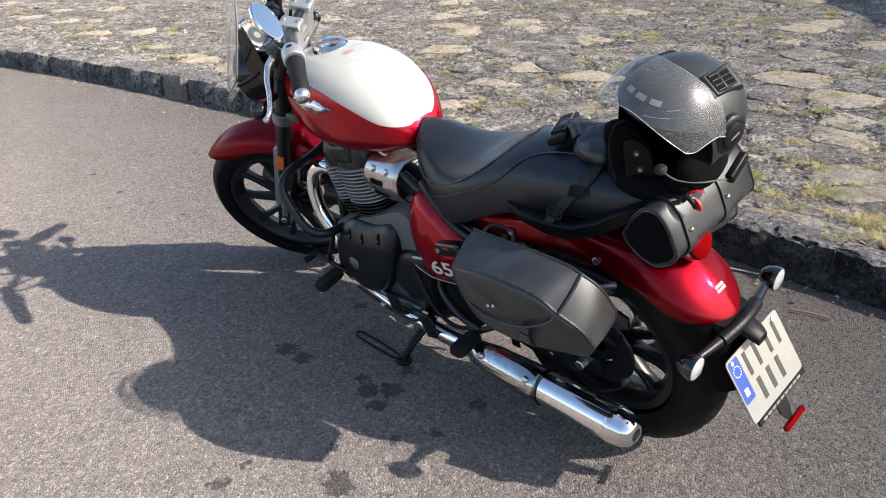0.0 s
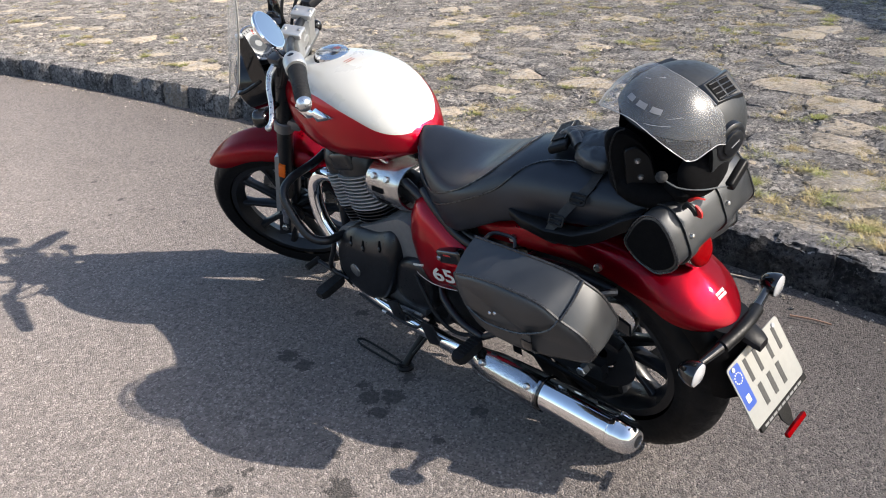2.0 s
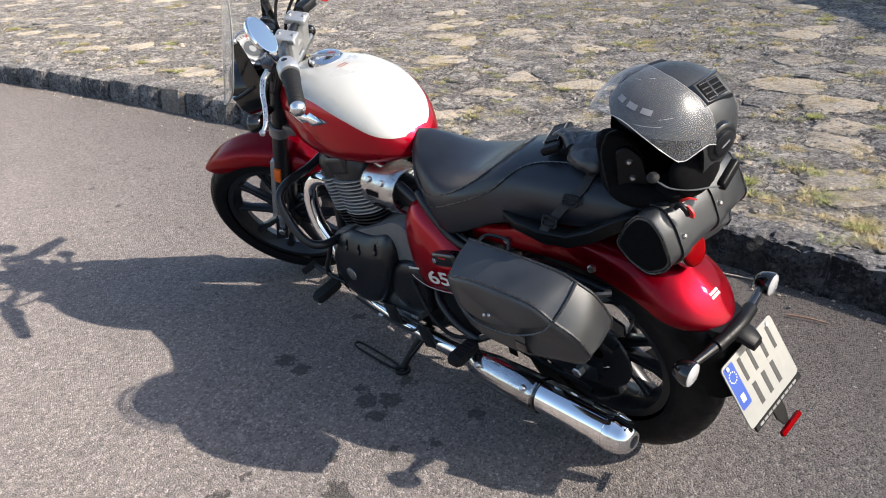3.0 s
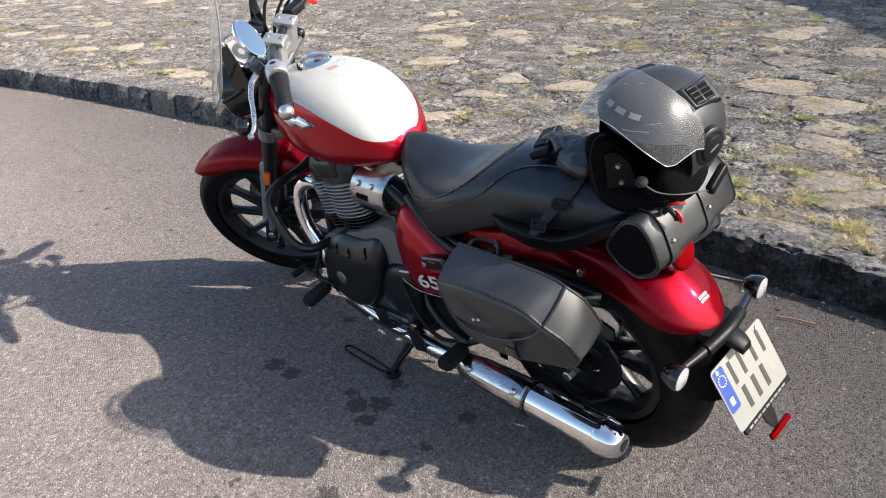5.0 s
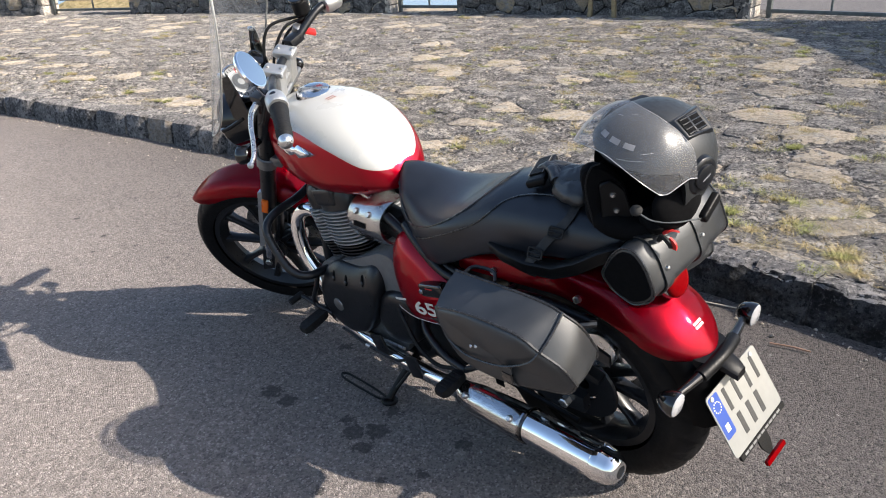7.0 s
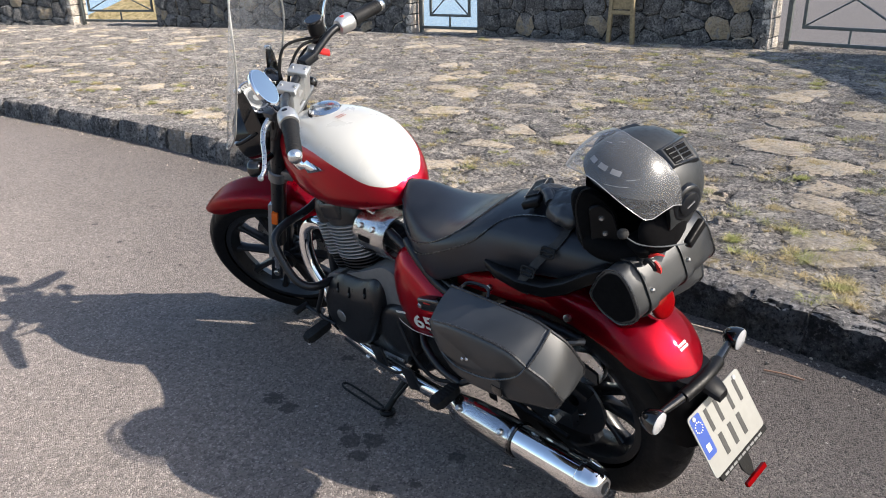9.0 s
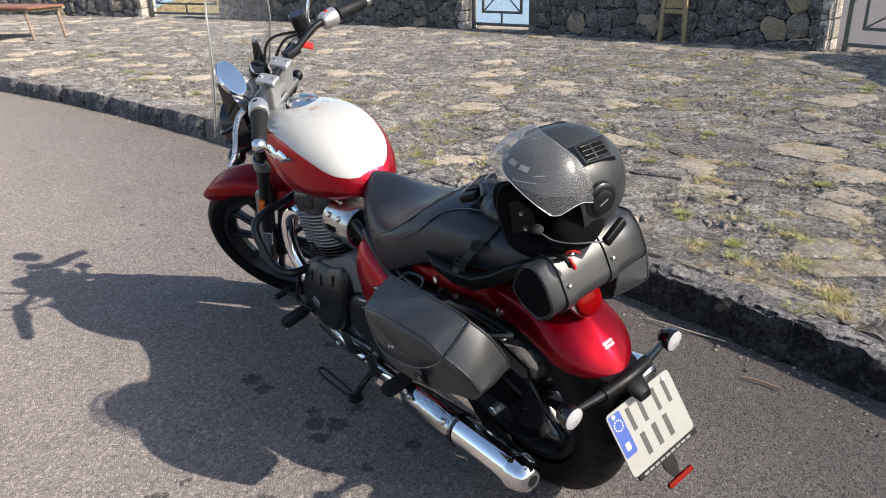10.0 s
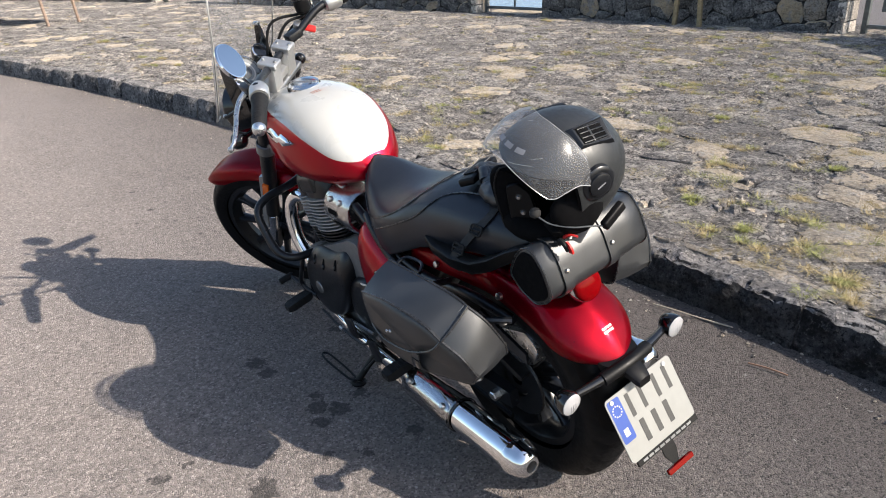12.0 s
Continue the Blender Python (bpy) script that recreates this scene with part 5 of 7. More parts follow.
part("sprocket_cover", bulged([(0.690, 0.425), (0.635, 0.466), (0.552, 0.478), (0.532, 0.40), (0.556, 0.27), (0.69, 0.255), (0.725, 0.31)], (0.63, 0.365), ((0.10, 1.0), (0.130, 1.0), (0.145, 0.985), (0.157, 0.95), (0.166, 0.89), (0.171, 0.80), (0.173, 0.6), (0.174, 0.3), (0.174, 0.05)), 0.045), SATIN, bike, sharp=75)
part("right_cover", mirrored(prism(rounded([(1.0, 0.335), (0.96, 0.47), (0.80, 0.50), (0.64, 0.47), (0.60, 0.36), (0.68, 0.24), (0.90, 0.22)], 0.05), 0.12, 0.175, 0.02, 3)), SATIN, bike, sharp=50)


# -- throttle body cover, intake, side covers
TC_Y, TC_Z, TC_R = 0.062, 0.664, 0.082


def round_cover():
    """A pressed metal shell wrapped round the throttle bodies."""
    rings = []
    for x, r in ((0.768, 0.072), (0.765, 0.078), (0.758, 0.080), (0.735, 0.081), (0.700, 0.082), (0.645, 0.081), (0.630, 0.078), (0.622, 0.073), (0.622, 0.066)):
        rings.append([(x + (0.014 * math.cos(1.3 * a) if x > 0.7 else 0.010 * math.cos(1.3 * a)) - 0.010, TC_Y + r * math.cos(a), TC_Z + r * math.sin(a)) for a in (radians(-62 + 172 * k / 26) for k in range(27))])
    bm = loft(rings, closed=False, caps=False)
    bmesh.ops.solidify(bm, geom=bm.faces[:], thickness=0.003)
    return bm


def on_cover(x, deg, out=0.0):
    a = radians(deg)
    return Vector((x, TC_Y + (TC_R + out) * math.cos(a), TC_Z + (TC_R + out) * math.sin(a)))


tb = part("throttle_cover", round_cover(), BRIGHT, bike, "polished metal throttle body cover", sharp=50)
for x in (0.722, 0.664):
    part("bolt", lathe([(0, 0.007), (0.0075, 0.007), (0.0095, 0.004), (0.0100, -0.004)], 14, (0, math.cos(radians(34)), math.sin(radians(34))), on_cover(x, 34)), STEEL, tb)
# flat black patches on the metal stand for the shade inside the slots
for x0, x1, a0, a1 in ((0.730, 0.676, 1, 13), (0.728, 0.664, -28, -19)):
    part("slot_patch", loft([[on_cover(x0 + (x1 - x0) * k / 6, a, 0.0016) for a in (a0, (a0 + a1) / 2, a1)] for k in range(7)], closed=False, caps=False), CLOTH, tb)
part("top_clip", moved(box(-0.040, 0.046, -0.02, 0.02, 0, 0.008, 0.003), Matrix.Translation((0.735, 0.075, 0.745)) @ Matrix.Rotation(radians(-12), 4, "Y")), ALU, tb)
part("intake_hose", tube([(0.70, 0.05, 0.66), (0.63, 0.06, 0.655), (0.57, 0.065, 0.65)], 0.044, 18), RUBBER, bike)
part("gear_housing", prism(rounded([(0.655, 0.22), (0.66, 0.44), (0.58, 0.50), (0.42, 0.50), (0.365, 0.42), (0.37, 0.26), (0.42, 0.225)], 0.04), -0.105, 0.125, 0.015, 3), BLACK, bike, sharp=50)
lkg = part("gear_linkage", tube([(0.872, 0.214, 0.262), (0.74, 0.219, 0.246), (0.60, 0.222, 0.250), (0.545, 0.214, 0.275)], 0.0052, 8), SATIN, bike)
part("linkage_joint", ball((0.74, 0.219, 0.246), 0.009, 10, (1.6, 0.9, 0.9)), STEEL, lkg)
for x, y in ((0.70, 0.196), (0.52, 0.214)):
    part("bracket", moved(box(-0.030, 0.030, -0.004, 0.004, -0.045, 0.030, 0.003), Matrix.Translation((x, y + 0.004, 0.262)) @ Matrix.Rotation(radians(18), 4, "Y")), SATIN, bike)
part("brake_hose", tube([(0.62, 0.150, 0.44), (0.55, 0.185, 0.40), (0.49, 0.200, 0.33), (0.42, 0.195, 0.29), (0.34, 0.17, 0.30)], 0.0065, 8), RUBBER, bike)
part("airbox", box(0.36, 0.60, -0.10, 0.10, 0.45, 0.70, 0.03), BLACK, bike)


def side_cover():
    """A bulged teardrop panel below the seat."""
    out = [(0.592, 0.605), (0.575, 0.648), (0.545, 0.682), (0.505, 0.684), (0.46, 0.660), (0.418, 0.628), (0.36, 0.585), (0.30, 0.55), (0.30, 0.47), (0.36, 0.425), (0.424, 0.403), (0.493, 0.384), (0.547, 0.398), (0.585, 0.468), (0.597, 0.549)]
    out = rounded(out, 0.04, 3)
    c = (0.46, 0.52)
    rings = []
    for k, y in ((1.0, 0.095), (1.0, 0.125), (0.93, 0.143), (0.78, 0.163), (0.5, 0.177), (0.25, 0.181)):
        rings.append([(c[0] + (x - c[0]) * k, y + 0.035 * (0.55 - z) * 0.9, c[1] + (z - c[1]) * k) for x, z in out])
    return loft(rings)


for s in (1, -1):
    bm = side_cover()
    sc = part("side_cover", bm if s > 0 else mirrored(bm), RED, bike, "dark red side cover with white number", sharp=60)


def lettering(name, text, size, m, mat, parent):
    cu = bpy.data.curves.new(name, "FONT")
    cu.body, cu.size, cu.extrude, cu.offset = text, size, 0.0006, 0.0009
    tmp = bpy.data.objects.new(name, cu)
    me = bpy.data.meshes.new_from_object(tmp)
    bpy.data.objects.remove(tmp)
    me.materials.append(mat)
    ob = new(name, me)
    ob.parent, ob.matrix_basis = parent, m
    return ob


side_m = Matrix.Translation((0.466, 0.1905, 0.466)) @ Matrix.Rotation(radians(180), 4, "Z") @ Matrix.Rotation(radians(92), 4, "X") @ Matrix.Rotation(radians(13), 4, "Z") @ Matrix.Diagonal((1.65, 1, 1, 1))
cover = bpy.data.objects["side_cover"]
lettering("number_print", "650", 0.061, side_m, PRINT, cover)
for k in range(6):
    part("print_bar", moved(box(-0.0038, 0.0038, 0, 0.0012, -0.0035, 0.0035), Matrix.Translation((0.567 - 0.0098 * k, 0.1775 + 0.0012 * k, 0.474 + 0.0035 * k)) @ Matrix.Rotation(radians(12), 4, "Y")), PRINT, cover)
part("print_line", tube([(0.56, 0.1800, 0.452), (0.54, 0.1830, 0.446), (0.49, 0.1865, 0.440), (0.43, 0.1875, 0.447), (0.38, 0.187, 0.456)], 0.0009, 6), PRINT, cover)
lk_ = part("helmet_lock", moved(box(-0.048, 0.048, -0.016, 0.016, -0.021, 0.021, 0.009, 3), Matrix.Translation((0.388, 0.172, 0.566)) @ Matrix.Rotation(radians(14), 4, "Y")), GLOSS, bike)
part("lock_barrel", lathe([(0, 0.004), (0.006, 0.004), (0.008, 0)], 14, "Y", (0.428, 0.187, 0.553)), STEEL, lk_)
part("lock_mark", moved(box(-0.014, 0.014, 0, 0.0012, -0.0022, 0.0022), Matrix.Translation((0.392, 0.188, 0.574)) @ Matrix.Rotation(radians(10), 4, "Y")), TAG_RED, lk_)
part("frame_cover_tube", tube([(0.515, 0.118, 0.712), (0.475, 0.132, 0.690), (0.43, 0.140, 0.655), (0.36, 0.142, 0.610), (0.2, 0.135, 0.575)], 0.014, 12), SATIN, bike)

# -- frame, swing arm, shocks
fr = part("frame", tube([(1.17, 0, 0.92), (1.13, 0, 0.80), (1.06, 0.06, 0.55), (1.05, 0.09, 0.30), (0.98, 0.10, 0.205), (0.60, 0.11, 0.20), (0.50, 0.11, 0.30)], 0.017, 12), SATIN, bike, "black tubular steel frame")
part("frame_tube", tube([(1.15, 0, 0.90), (0.95, 0, 0.80), (0.65, 0, 0.74)], 0.026, 12), SATIN, fr)
part("frame_tube", mirrored(tube([(1.06, 0.06, 0.55), (1.05, 0.09, 0.30), (0.98, 0.10, 0.205), (0.60, 0.11, 0.20), (0.50, 0.11, 0.30)], 0.017, 12)), SATIN, fr)
for s in (1, -1):
    part("subframe_tube", tube([(0.62, 0.10 * s, 0.70), (0.45, 0.12 * s, 0.64), (0.25, 0.125 * s, 0.60), (0.05, 0.122 * s, 0.62), (-0.1, 0.11 * s, 0.60)], 0.014, 10), SATIN, fr)
    part("swing_arm", loft([[(x, s * (y + u * w), z + v * h) for u, v in ((-1, -1), (1, -1), (1, 1), (-1, 1))] for x, y, z, w, h in ((0.52, 0.105, 0.33, 0.016, 0.035), (0.3, 0.112, 0.325, 0.016, 0.028), (0.05, 0.115, 0.323, 0.016, 0.028), (-0.05, 0.115, 0.323, 0.014, 0.026))]), SATIN, bike)
    sh = part("shock_absorber", tube([(0.06, 0.142 * s, 0.345), (0.145, 0.142 * s, 0.60)], 0.013, 14), STEEL, bike)
    part("spring", tube([(0.07 + 0.065 * t + 0.022 * math.cos(t * 50) * 0.96, s * (0.142 + 0.023 * math.sin(t * 50)), 0.375 + 0.19 * t - 0.022 * math.cos(t * 50) * 0.3) for t in (k / 100 for k in range(101))], 0.0045, 6, smooth=False), SATIN, sh)
    part("axle_nut", rod((0, s * 0.125, 0.323), (0, s * 0.152, 0.323), 0.015, 6), STEEL, bike)
    part("fender_strut", loft([[(x, s * (0.118 + u), z + v) for u, v in ((-0.004, -w), (0.004, -w), (0.004, w), (-0.004, w))] for x, z, w in ((0.02, 0.56, 0.026), (-0.06, 0.53, 0.022), (-0.14, 0.505, 0.016))]), SATIN, bike)
part("axle_bracket", prism(rounded([(0.02, 0.50), (-0.085, 0.530), (-0.125, 0.490), (-0.10, 0.43), (0.0, 0.40)], 0.015), 0.040, 0.072, 0.006), ALU, bike, "cast metal bracket behind the saddlebag")
part("chain", join(tube([(0.0, 0.098, 0.430), (0.3, 0.098, 0.42), (0.55, 0.098, 0.40)], 0.007, 6, flat=1.6), tube([(0.0, 0.098, 0.216), (0.3, 0.098, 0.25), (0.55, 0.098, 0.30)], 0.007, 6, flat=1.6)), BLACK, bike)
part("chain_guard", prism(rounded([(0.34, 0.435), (0.02, 0.465), (-0.10, 0.42), (-0.09, 0.40), (0.02, 0.445), (0.34, 0.415)], 0.008), 0.085, 0.116, 0.003), BLACK, bike)

for s in (1, -1):
    part("hanger_plate", loft([[(x, s * y, z) for x, z in rounded([(0.56, 0.42), (0.44, 0.445), (0.36, 0.40), (0.30, 0.33), (0.33, 0.305), (0.42, 0.34), (0.50, 0.30), (0.56, 0.33)], 0.02)] for y in (0.128, 0.140)]), BLACK, bike)
    part("hanger_loop", tube([(0.50, 0.145 * s, 0.43), (0.44, 0.165 * s, 0.455), (0.36, 0.165 * s, 0.440), (0.33, 0.155 * s, 0.39), (0.30, 0.15 * s, 0.36)], 0.011, 10), SATIN, bike)
    part("silencer_bracket", loft([[(x + u, s * 0.170, z + v) for u, v in ((-0.016, -0.004), (0.016, -0.004), (0.016, 0.004), (-0.016, 0.004))] + [] for x, z in ((0.20, 0.305), (0.20, 0.36), (0.22, 0.41))]), BLACK, bike)
    # a second black disc for the shade in the pipe mouth
    part("bore_shade_disc", lathe([(0.0158, 0.2085), (0.0, 0.2085)], 20, (-1, 0, 0), (0.0, s * 0.215 - (0.03 if s < 0 else 0), 0.262 + (0.028 if s < 0 else 0))), INK, bike)

# -- crash bar, foot controls, side stand
for s in (1, -1):
    part("crash_bar", tube([(1.10, 0.045 * s, 0.665), (1.105, 0.10 * s, 0.648), (1.10, 0.20 * s, 0.640), (1.085, 0.252 * s, 0.612), (1.05, 0.262 * s, 0.545), (1.00, 0.258 * s, 0.480), (0.965, 0.225 * s, 0.452), (0.96, 0.16 * s, 0.440), (0.97, 0.10 * s, 0.43)], 0.0145, 14), SATIN, bike, "black tubular engine guard")
    part("guard_stay", tube([(0.965, 0.19 * s, 0.440), (0.978, 0.202 * s, 0.392), (1.020, 0.206 * s, 0.318), (0.995, 0.200 * s, 0.280)], 0.0085, 10), SATIN, bike)
    part("peg_bracket", tube([(0.97, 0.12 * s, 0.44), (0.985, 0.165 * s, 0.36), (0.985, 0.18 * s, 0.285), (0.965, 0.17 * s, 0.23)], 0.011, 10), SATIN, bike)
    pg = part("foot_peg", loft([[(0.985 + u, s * y, z + v) for u, v in ((-w, -h), (w, -h), (w * 1.1, 0), (w, h), (-w, h), (-w * 1.1, 0))] for y, w, h, z in ((0.200, 0.014, 0.012, 0.276), (0.215, 0.020, 0.014, 0.275), (0.285, 0.022, 0.014, 0.268), (0.302, 0.016, 0.010, 0.266))]), RUBBER, bike, "black rubber rider foot peg")
    part("peg_pin", rod((0.985, s * 0.17, 0.272), (0.985, s * 0.205, 0.276), 0.009, 10), STEEL, pg)
    part("feeler", rod((0.985, s * 0.292, 0.258), (0.985, s * 0.296, 0.240), 0.004, 8), ALU, pg)
    pp = part("passenger_peg", loft([[(0.312 + u, s * y, 0.318 + v) for u, v in ((-w, -h), (w, -h), (w * 1.1, 0), (w, h), (-w, h), (-w * 1.1, 0))] for y, w, h in ((0.205, 0.012, 0.011), (0.215, 0.019, 0.014), (0.285, 0.021, 0.014), (0.300, 0.015, 0.010))]), RUBBER, bike, "black rubber passenger foot peg")
    for k in range(6):
        part("peg_rib", moved(box(-0.019, 0.019, -0.003, 0.003, 0, 0.004, 0.0012), Matrix.Translation((0.312, s * (0.222 + 0.0115 * k), 0.331))), RUBBER, pp)
    part("peg_bracket", tube([(0.52, 0.125 * s, 0.40), (0.48, 0.165 * s, 0.375), (0.40, 0.185 * s, 0.335), (0.312, 0.19 * s, 0.320)], 0.012, 10), SATIN, pp)
    part("bracket_stay", tube([(0.312, 0.19 * s, 0.320), (0.25, 0.165 * s, 0.36), (0.19, 0.135 * s, 0.45)], 0.010, 8), SATIN, pp)
gl = part("gear_lever", tube([(0.955, 0.19, 0.275), (1.02, 0.205, 0.300), (1.09, 0.215, 0.322)], 0.008, 10), SATIN, bike)
part("toe_rubber", rod((1.09, 0.205, 0.322), (1.09, 0.262, 0.318), 0.012, 12), RUBBER, gl)
part("shift_rod", tube([(0.95, 0.185, 0.25), (0.62, 0.165, 0.245)], 0.005, 8), STEEL, gl)
INV = LEAN_M.inverted()


def from_ground(x, y, z):
    return INV @ Vector((x, y, z))


st = part("side_stand", tube([Vector((0.62, 0.115, 0.20)), from_ground(0.655, 0.20, 0.09), from_ground(0.672, 0.252, 0.018)], 0.012, 12), BLACK, bike, "black steel side stand, swung out")
part("stand_foot", tube([from_ground(0.672 + 0.02 * math.cos(a), 0.252 + 0.02 * math.sin(a), 0.009) for a in (2 * math.pi * k / 12 for k in range(12))], 0.009, 8, smooth=False, closed=True), BLACK, st)
loop_pts = [(0.70, 0.268), (0.76, 0.272), (0.86, 0.273), (0.905, 0.268), (0.918, 0.256), (0.905, 0.245), (0.86, 0.242), (0.76, 0.243), (0.70, 0.247)]
part("stand_loop", tube([from_ground(0.672, 0.255, 0.02)] + [from_ground(x, y, 0.012) for x, y in loop_pts] + [from_ground(0.675, 0.252, 0.02)], 0.0042, 8), BLACK, st)
part("stand_spring", tube([(0.60, 0.13, 0.19), from_ground(0.648, 0.235, 0.06)], 0.006, 8), BLACK, st)

# -- front end, turned with the bars
for s in (1, -1):
    up, lo = FRONT + Vector((0, 0.098 * s, 0)) + S_AXIS * 0.80, FRONT + Vector((0, 0.098 * s, 0)) + S_AXIS * 0.17
    fk = part("fork_leg", rod(lo, up, 0.0275, 20), SATIN, bike, "black upside-down front fork leg", STEER)
    part("slider", rod(FRONT + Vector((0, 0.098 * s, 0)) + S_AXIS * 0.02, lo, 0.0215, 18), CHROME, fk)
    part("axle_carrier", loft([[FRONT + Vector((u * 0.026 + 0.002, 0.098 * s + v * 0.018, 0)) + S_AXIS * h for u, v in ((-1, -1), (1, -1), (1, 1), (-1, 1))] for h in (-0.045, -0.02, 0.03, 0.075)]), SATIN, fk)
    part("axle_cap", rod(FRONT + Vector((0, 0.10 * s, 0)), FRONT + Vector((0, 0.126 * s, 0)), 0.014, 14), STEEL, fk)
    q = FRONT + Vector((0.004, 0.128 * s, 0)) + S_AXIS * 0.335
    part("reflector", moved(box(-0.012, 0.012, -0.006, 0.006, -0.030, 0.030, 0.003), Matrix.Translation(q) @ Matrix.Rotation(-RAKE, 4, "Y")), AMBER, fk, "amber side reflector")
    part("fender_stay", loft([[FRONT + Vector((0.027 + u * 0.7, 0.108 * s + v * 0.010, 0)) + S_AXIS * h for u, v in ((-0.014, -1), (0.012, -1), (0.016, 1), (-0.014, 1))] for h in (0.10, 0.16, 0.26, 0.36, 0.40)]), SILVER, fk)
    part("lower_clamp", lathe([(0.030, 0), (0.036, 0.003), (0.036, 0.042), (0.030, 0.045)], 24, tuple(S_AXIS), FRONT + Vector((0, 0.098 * s, 0)) + S_AXIS * 0.515), CAST, fk)
    part("fork_cap", rod(up, up + S_AXIS * 0.012, 0.020, 6), ALU, fk)
part("brake_caliper", moved(box(-0.045, 0.045, -0.022, 0.022, -0.03, 0.03, 0.012), Matrix.Translation(FRONT + Vector((-0.13, -0.082, 0.075)))), SATIN, bike, "black front brake caliper", STEER)
part("lower_yoke", moved(box(-0.035, 0.045, -0.12, 0.12, 0, 0.04, 0.01), Matrix.Translation(FRONT + S_AXIS * 0.52 + Vector((-0.03, 0, 0))) @ Matrix.Rotation(-RAKE, 4, "Y")), CAST, bike, "", STEER)
yoke = part("top_yoke", moved(box(-0.036, 0.042, -0.118, 0.118, 0, 0.024, 0.010, 3), Matrix.Translation(FRONT + S_AXIS * 0.752 + Vector((-0.015, 0, 0))) @ Matrix.Rotation(-RAKE, 4, "Y")), CAST, bike, "cast metal top yoke", STEER)
for s in (1, -1):
    part("riser", loft([[(x + u, s * 0.050 + v, z) for u, v in ((-w, -0.023), (-w * 0.7, -0.028), (w * 0.7, -0.028), (w, -0.023), (w, 0.023), (w * 0.7, 0.028), (-w * 0.7, 0.028), (-w, 0.023))] for x, z, w in ((1.125, 1.005, 0.034), (1.112, 1.03, 0.029), (1.095, 1.060, 0.026), (1.086, 1.088, 0.025))]), SILVER, yoke, sharp=50)
    part("riser_cap", moved(box(-0.034, 0.034, -0.024, 0.024, -0.006, 0.016, 0.007, 3), Matrix.Translation((1.082, s * 0.050, 1.097)) @ Matrix.Rotation(radians(-20), 4, "Y")), SILVER, yoke)
    for u in (-0.022, 0.022):
        part("cap_bolt", moved(lathe([(0, 0.006), (0.004, 0.006), (0.0055, 0.004), (0.0055, 0)], 10, "Z", (u, 0, 0.015)), Matrix.Translation((1.082, s * 0.050, 1.097)) @ Matrix.Rotation(radians(-20), 4, "Y")), STEEL, yoke)
part("riser_bridge", moved(box(-0.026, 0.030, -0.026, 0.026, -0.02, 0.012, 0.008), Matrix.Translation((1.108, 0, 1.045)) @ Matrix.Rotation(radians(-24), 4, "Y")), SILVER, yoke)
hb_pts = [(0.900, 0.420, 1.100), (0.960, 0.290, 1.126), (1.005, 0.215, 1.134), (1.055, 0.125, 1.106), (1.080, 0.070, 1.092), (1.084, 0, 1.090)]
part("handlebar", tube(hb_pts + [(x, -y, z) for x, y, z in reversed(hb_pts[:-1])], 0.0128, 14), SATIN, bike, "wide pulled-back handlebar", STEER)
for s in (1, -1):
    def sd(p):
        return Vector((p[0], p[1] * s, p[2]))
    e0, e1 = sd((0.905, 0.409, 1.102)), sd((0.960, 0.290, 1.126))
    gd = (e1 - e0).normalized()
    gr = part("grip", lathe([(0.0, 0), (0.0190, 0.0), (0.0215, 0.005), (0.0222, 0.05), (0.0235, 0.095), (0.0262, 0.112), (0.0262, 0.128), (0.0, 0.1285)], 24, tuple(gd), e0), RUBBER, bike, "grey-black rubber handlebar grip", STEER)
    for k in range(7):
        c = e0.lerp(e1, 0.12 + 0.075 * k)
        part("grip_ring", lathe([(0.0218, -0.0028), (0.0229, -0.0016), (0.0229, 0.0016), (0.0218, 0.0028)], 18, tuple(gd), c), RUBBER, gr)
    part("bar_end", lathe([(0.0185, 0.004), (0.0205, 0.001), (0.0205, -0.008), (0.018, -0.017), (0.011, -0.023), (0, -0.025)], 24, tuple(gd), e0), ALU, gr, "silver bar end weight")
    sw = part("switch_housing", lathe([(0.016, 0), (0.028, 0.001), (0.0310, 0.006), (0.0305, 0.044), (0.025, 0.058), (0.014, 0.061)], 22, tuple((sd((1.005, 0.215, 1.134)) - e1).normalized()), e1), SILVER, bike, "silver handlebar switch housing", STEER)
    part("switch_button", ball(sd((0.975, 0.262, 1.154)), 0.010, 12, (1.2, 1.2, 0.7)), TAG_RED if s < 0 else GLOSS, sw)
    part("switch_button", ball(sd((0.962, 0.268, 1.146)), 0.006, 10), GLOSS, sw)
    part("lever_perch", moved(box(-0.020, 0.034, -0.022, 0.022, -0.015, 0.015, 0.007), Matrix.Translation(sd((1.045, 0.218, 1.122))) @ Matrix.Rotation(radians(-28 * s), 4, "Z")), SATIN, bike, "", STEER)
    lv = part("brake_lever" if s < 0 else "clutch_lever", tube([sd(p) for p in ((1.066, 0.228, 1.112), (1.076, 0.258, 1.102), (1.066, 0.305, 1.090), (1.046, 0.355, 1.075), (1.036, 0.400, 1.056), (1.042, 0.422, 1.046))], (0.0085, 0.0058), 10, flat=1.15), ALU, bike, "polished alloy lever", STEER)
    part("lever_ball", ball(sd((1.043, 0.424, 1.045)), 0.0095, 12), SILVER, lv)
    mc = sd((0.955, 0.315, 1.272))
    mn = Vector((-0.92, -0.25 * s, 0.31))
    ml = part("mirror", lathe([(0.0495, 0.002), (0.053, 0.0015), (0.0555, -0.003), (0.053, -0.010), (0.035, -0.016), (0, -0.018)], 36, tuple(mn), mc), CHROME, bike, "round chrome rear-view mirror", STEER)
    part("mirror_glass", lathe([(0.0500, 0.0018), (0.03, 0.0026), (0, 0.003)], 36, tuple(mn), mc), MIRROR, ml)
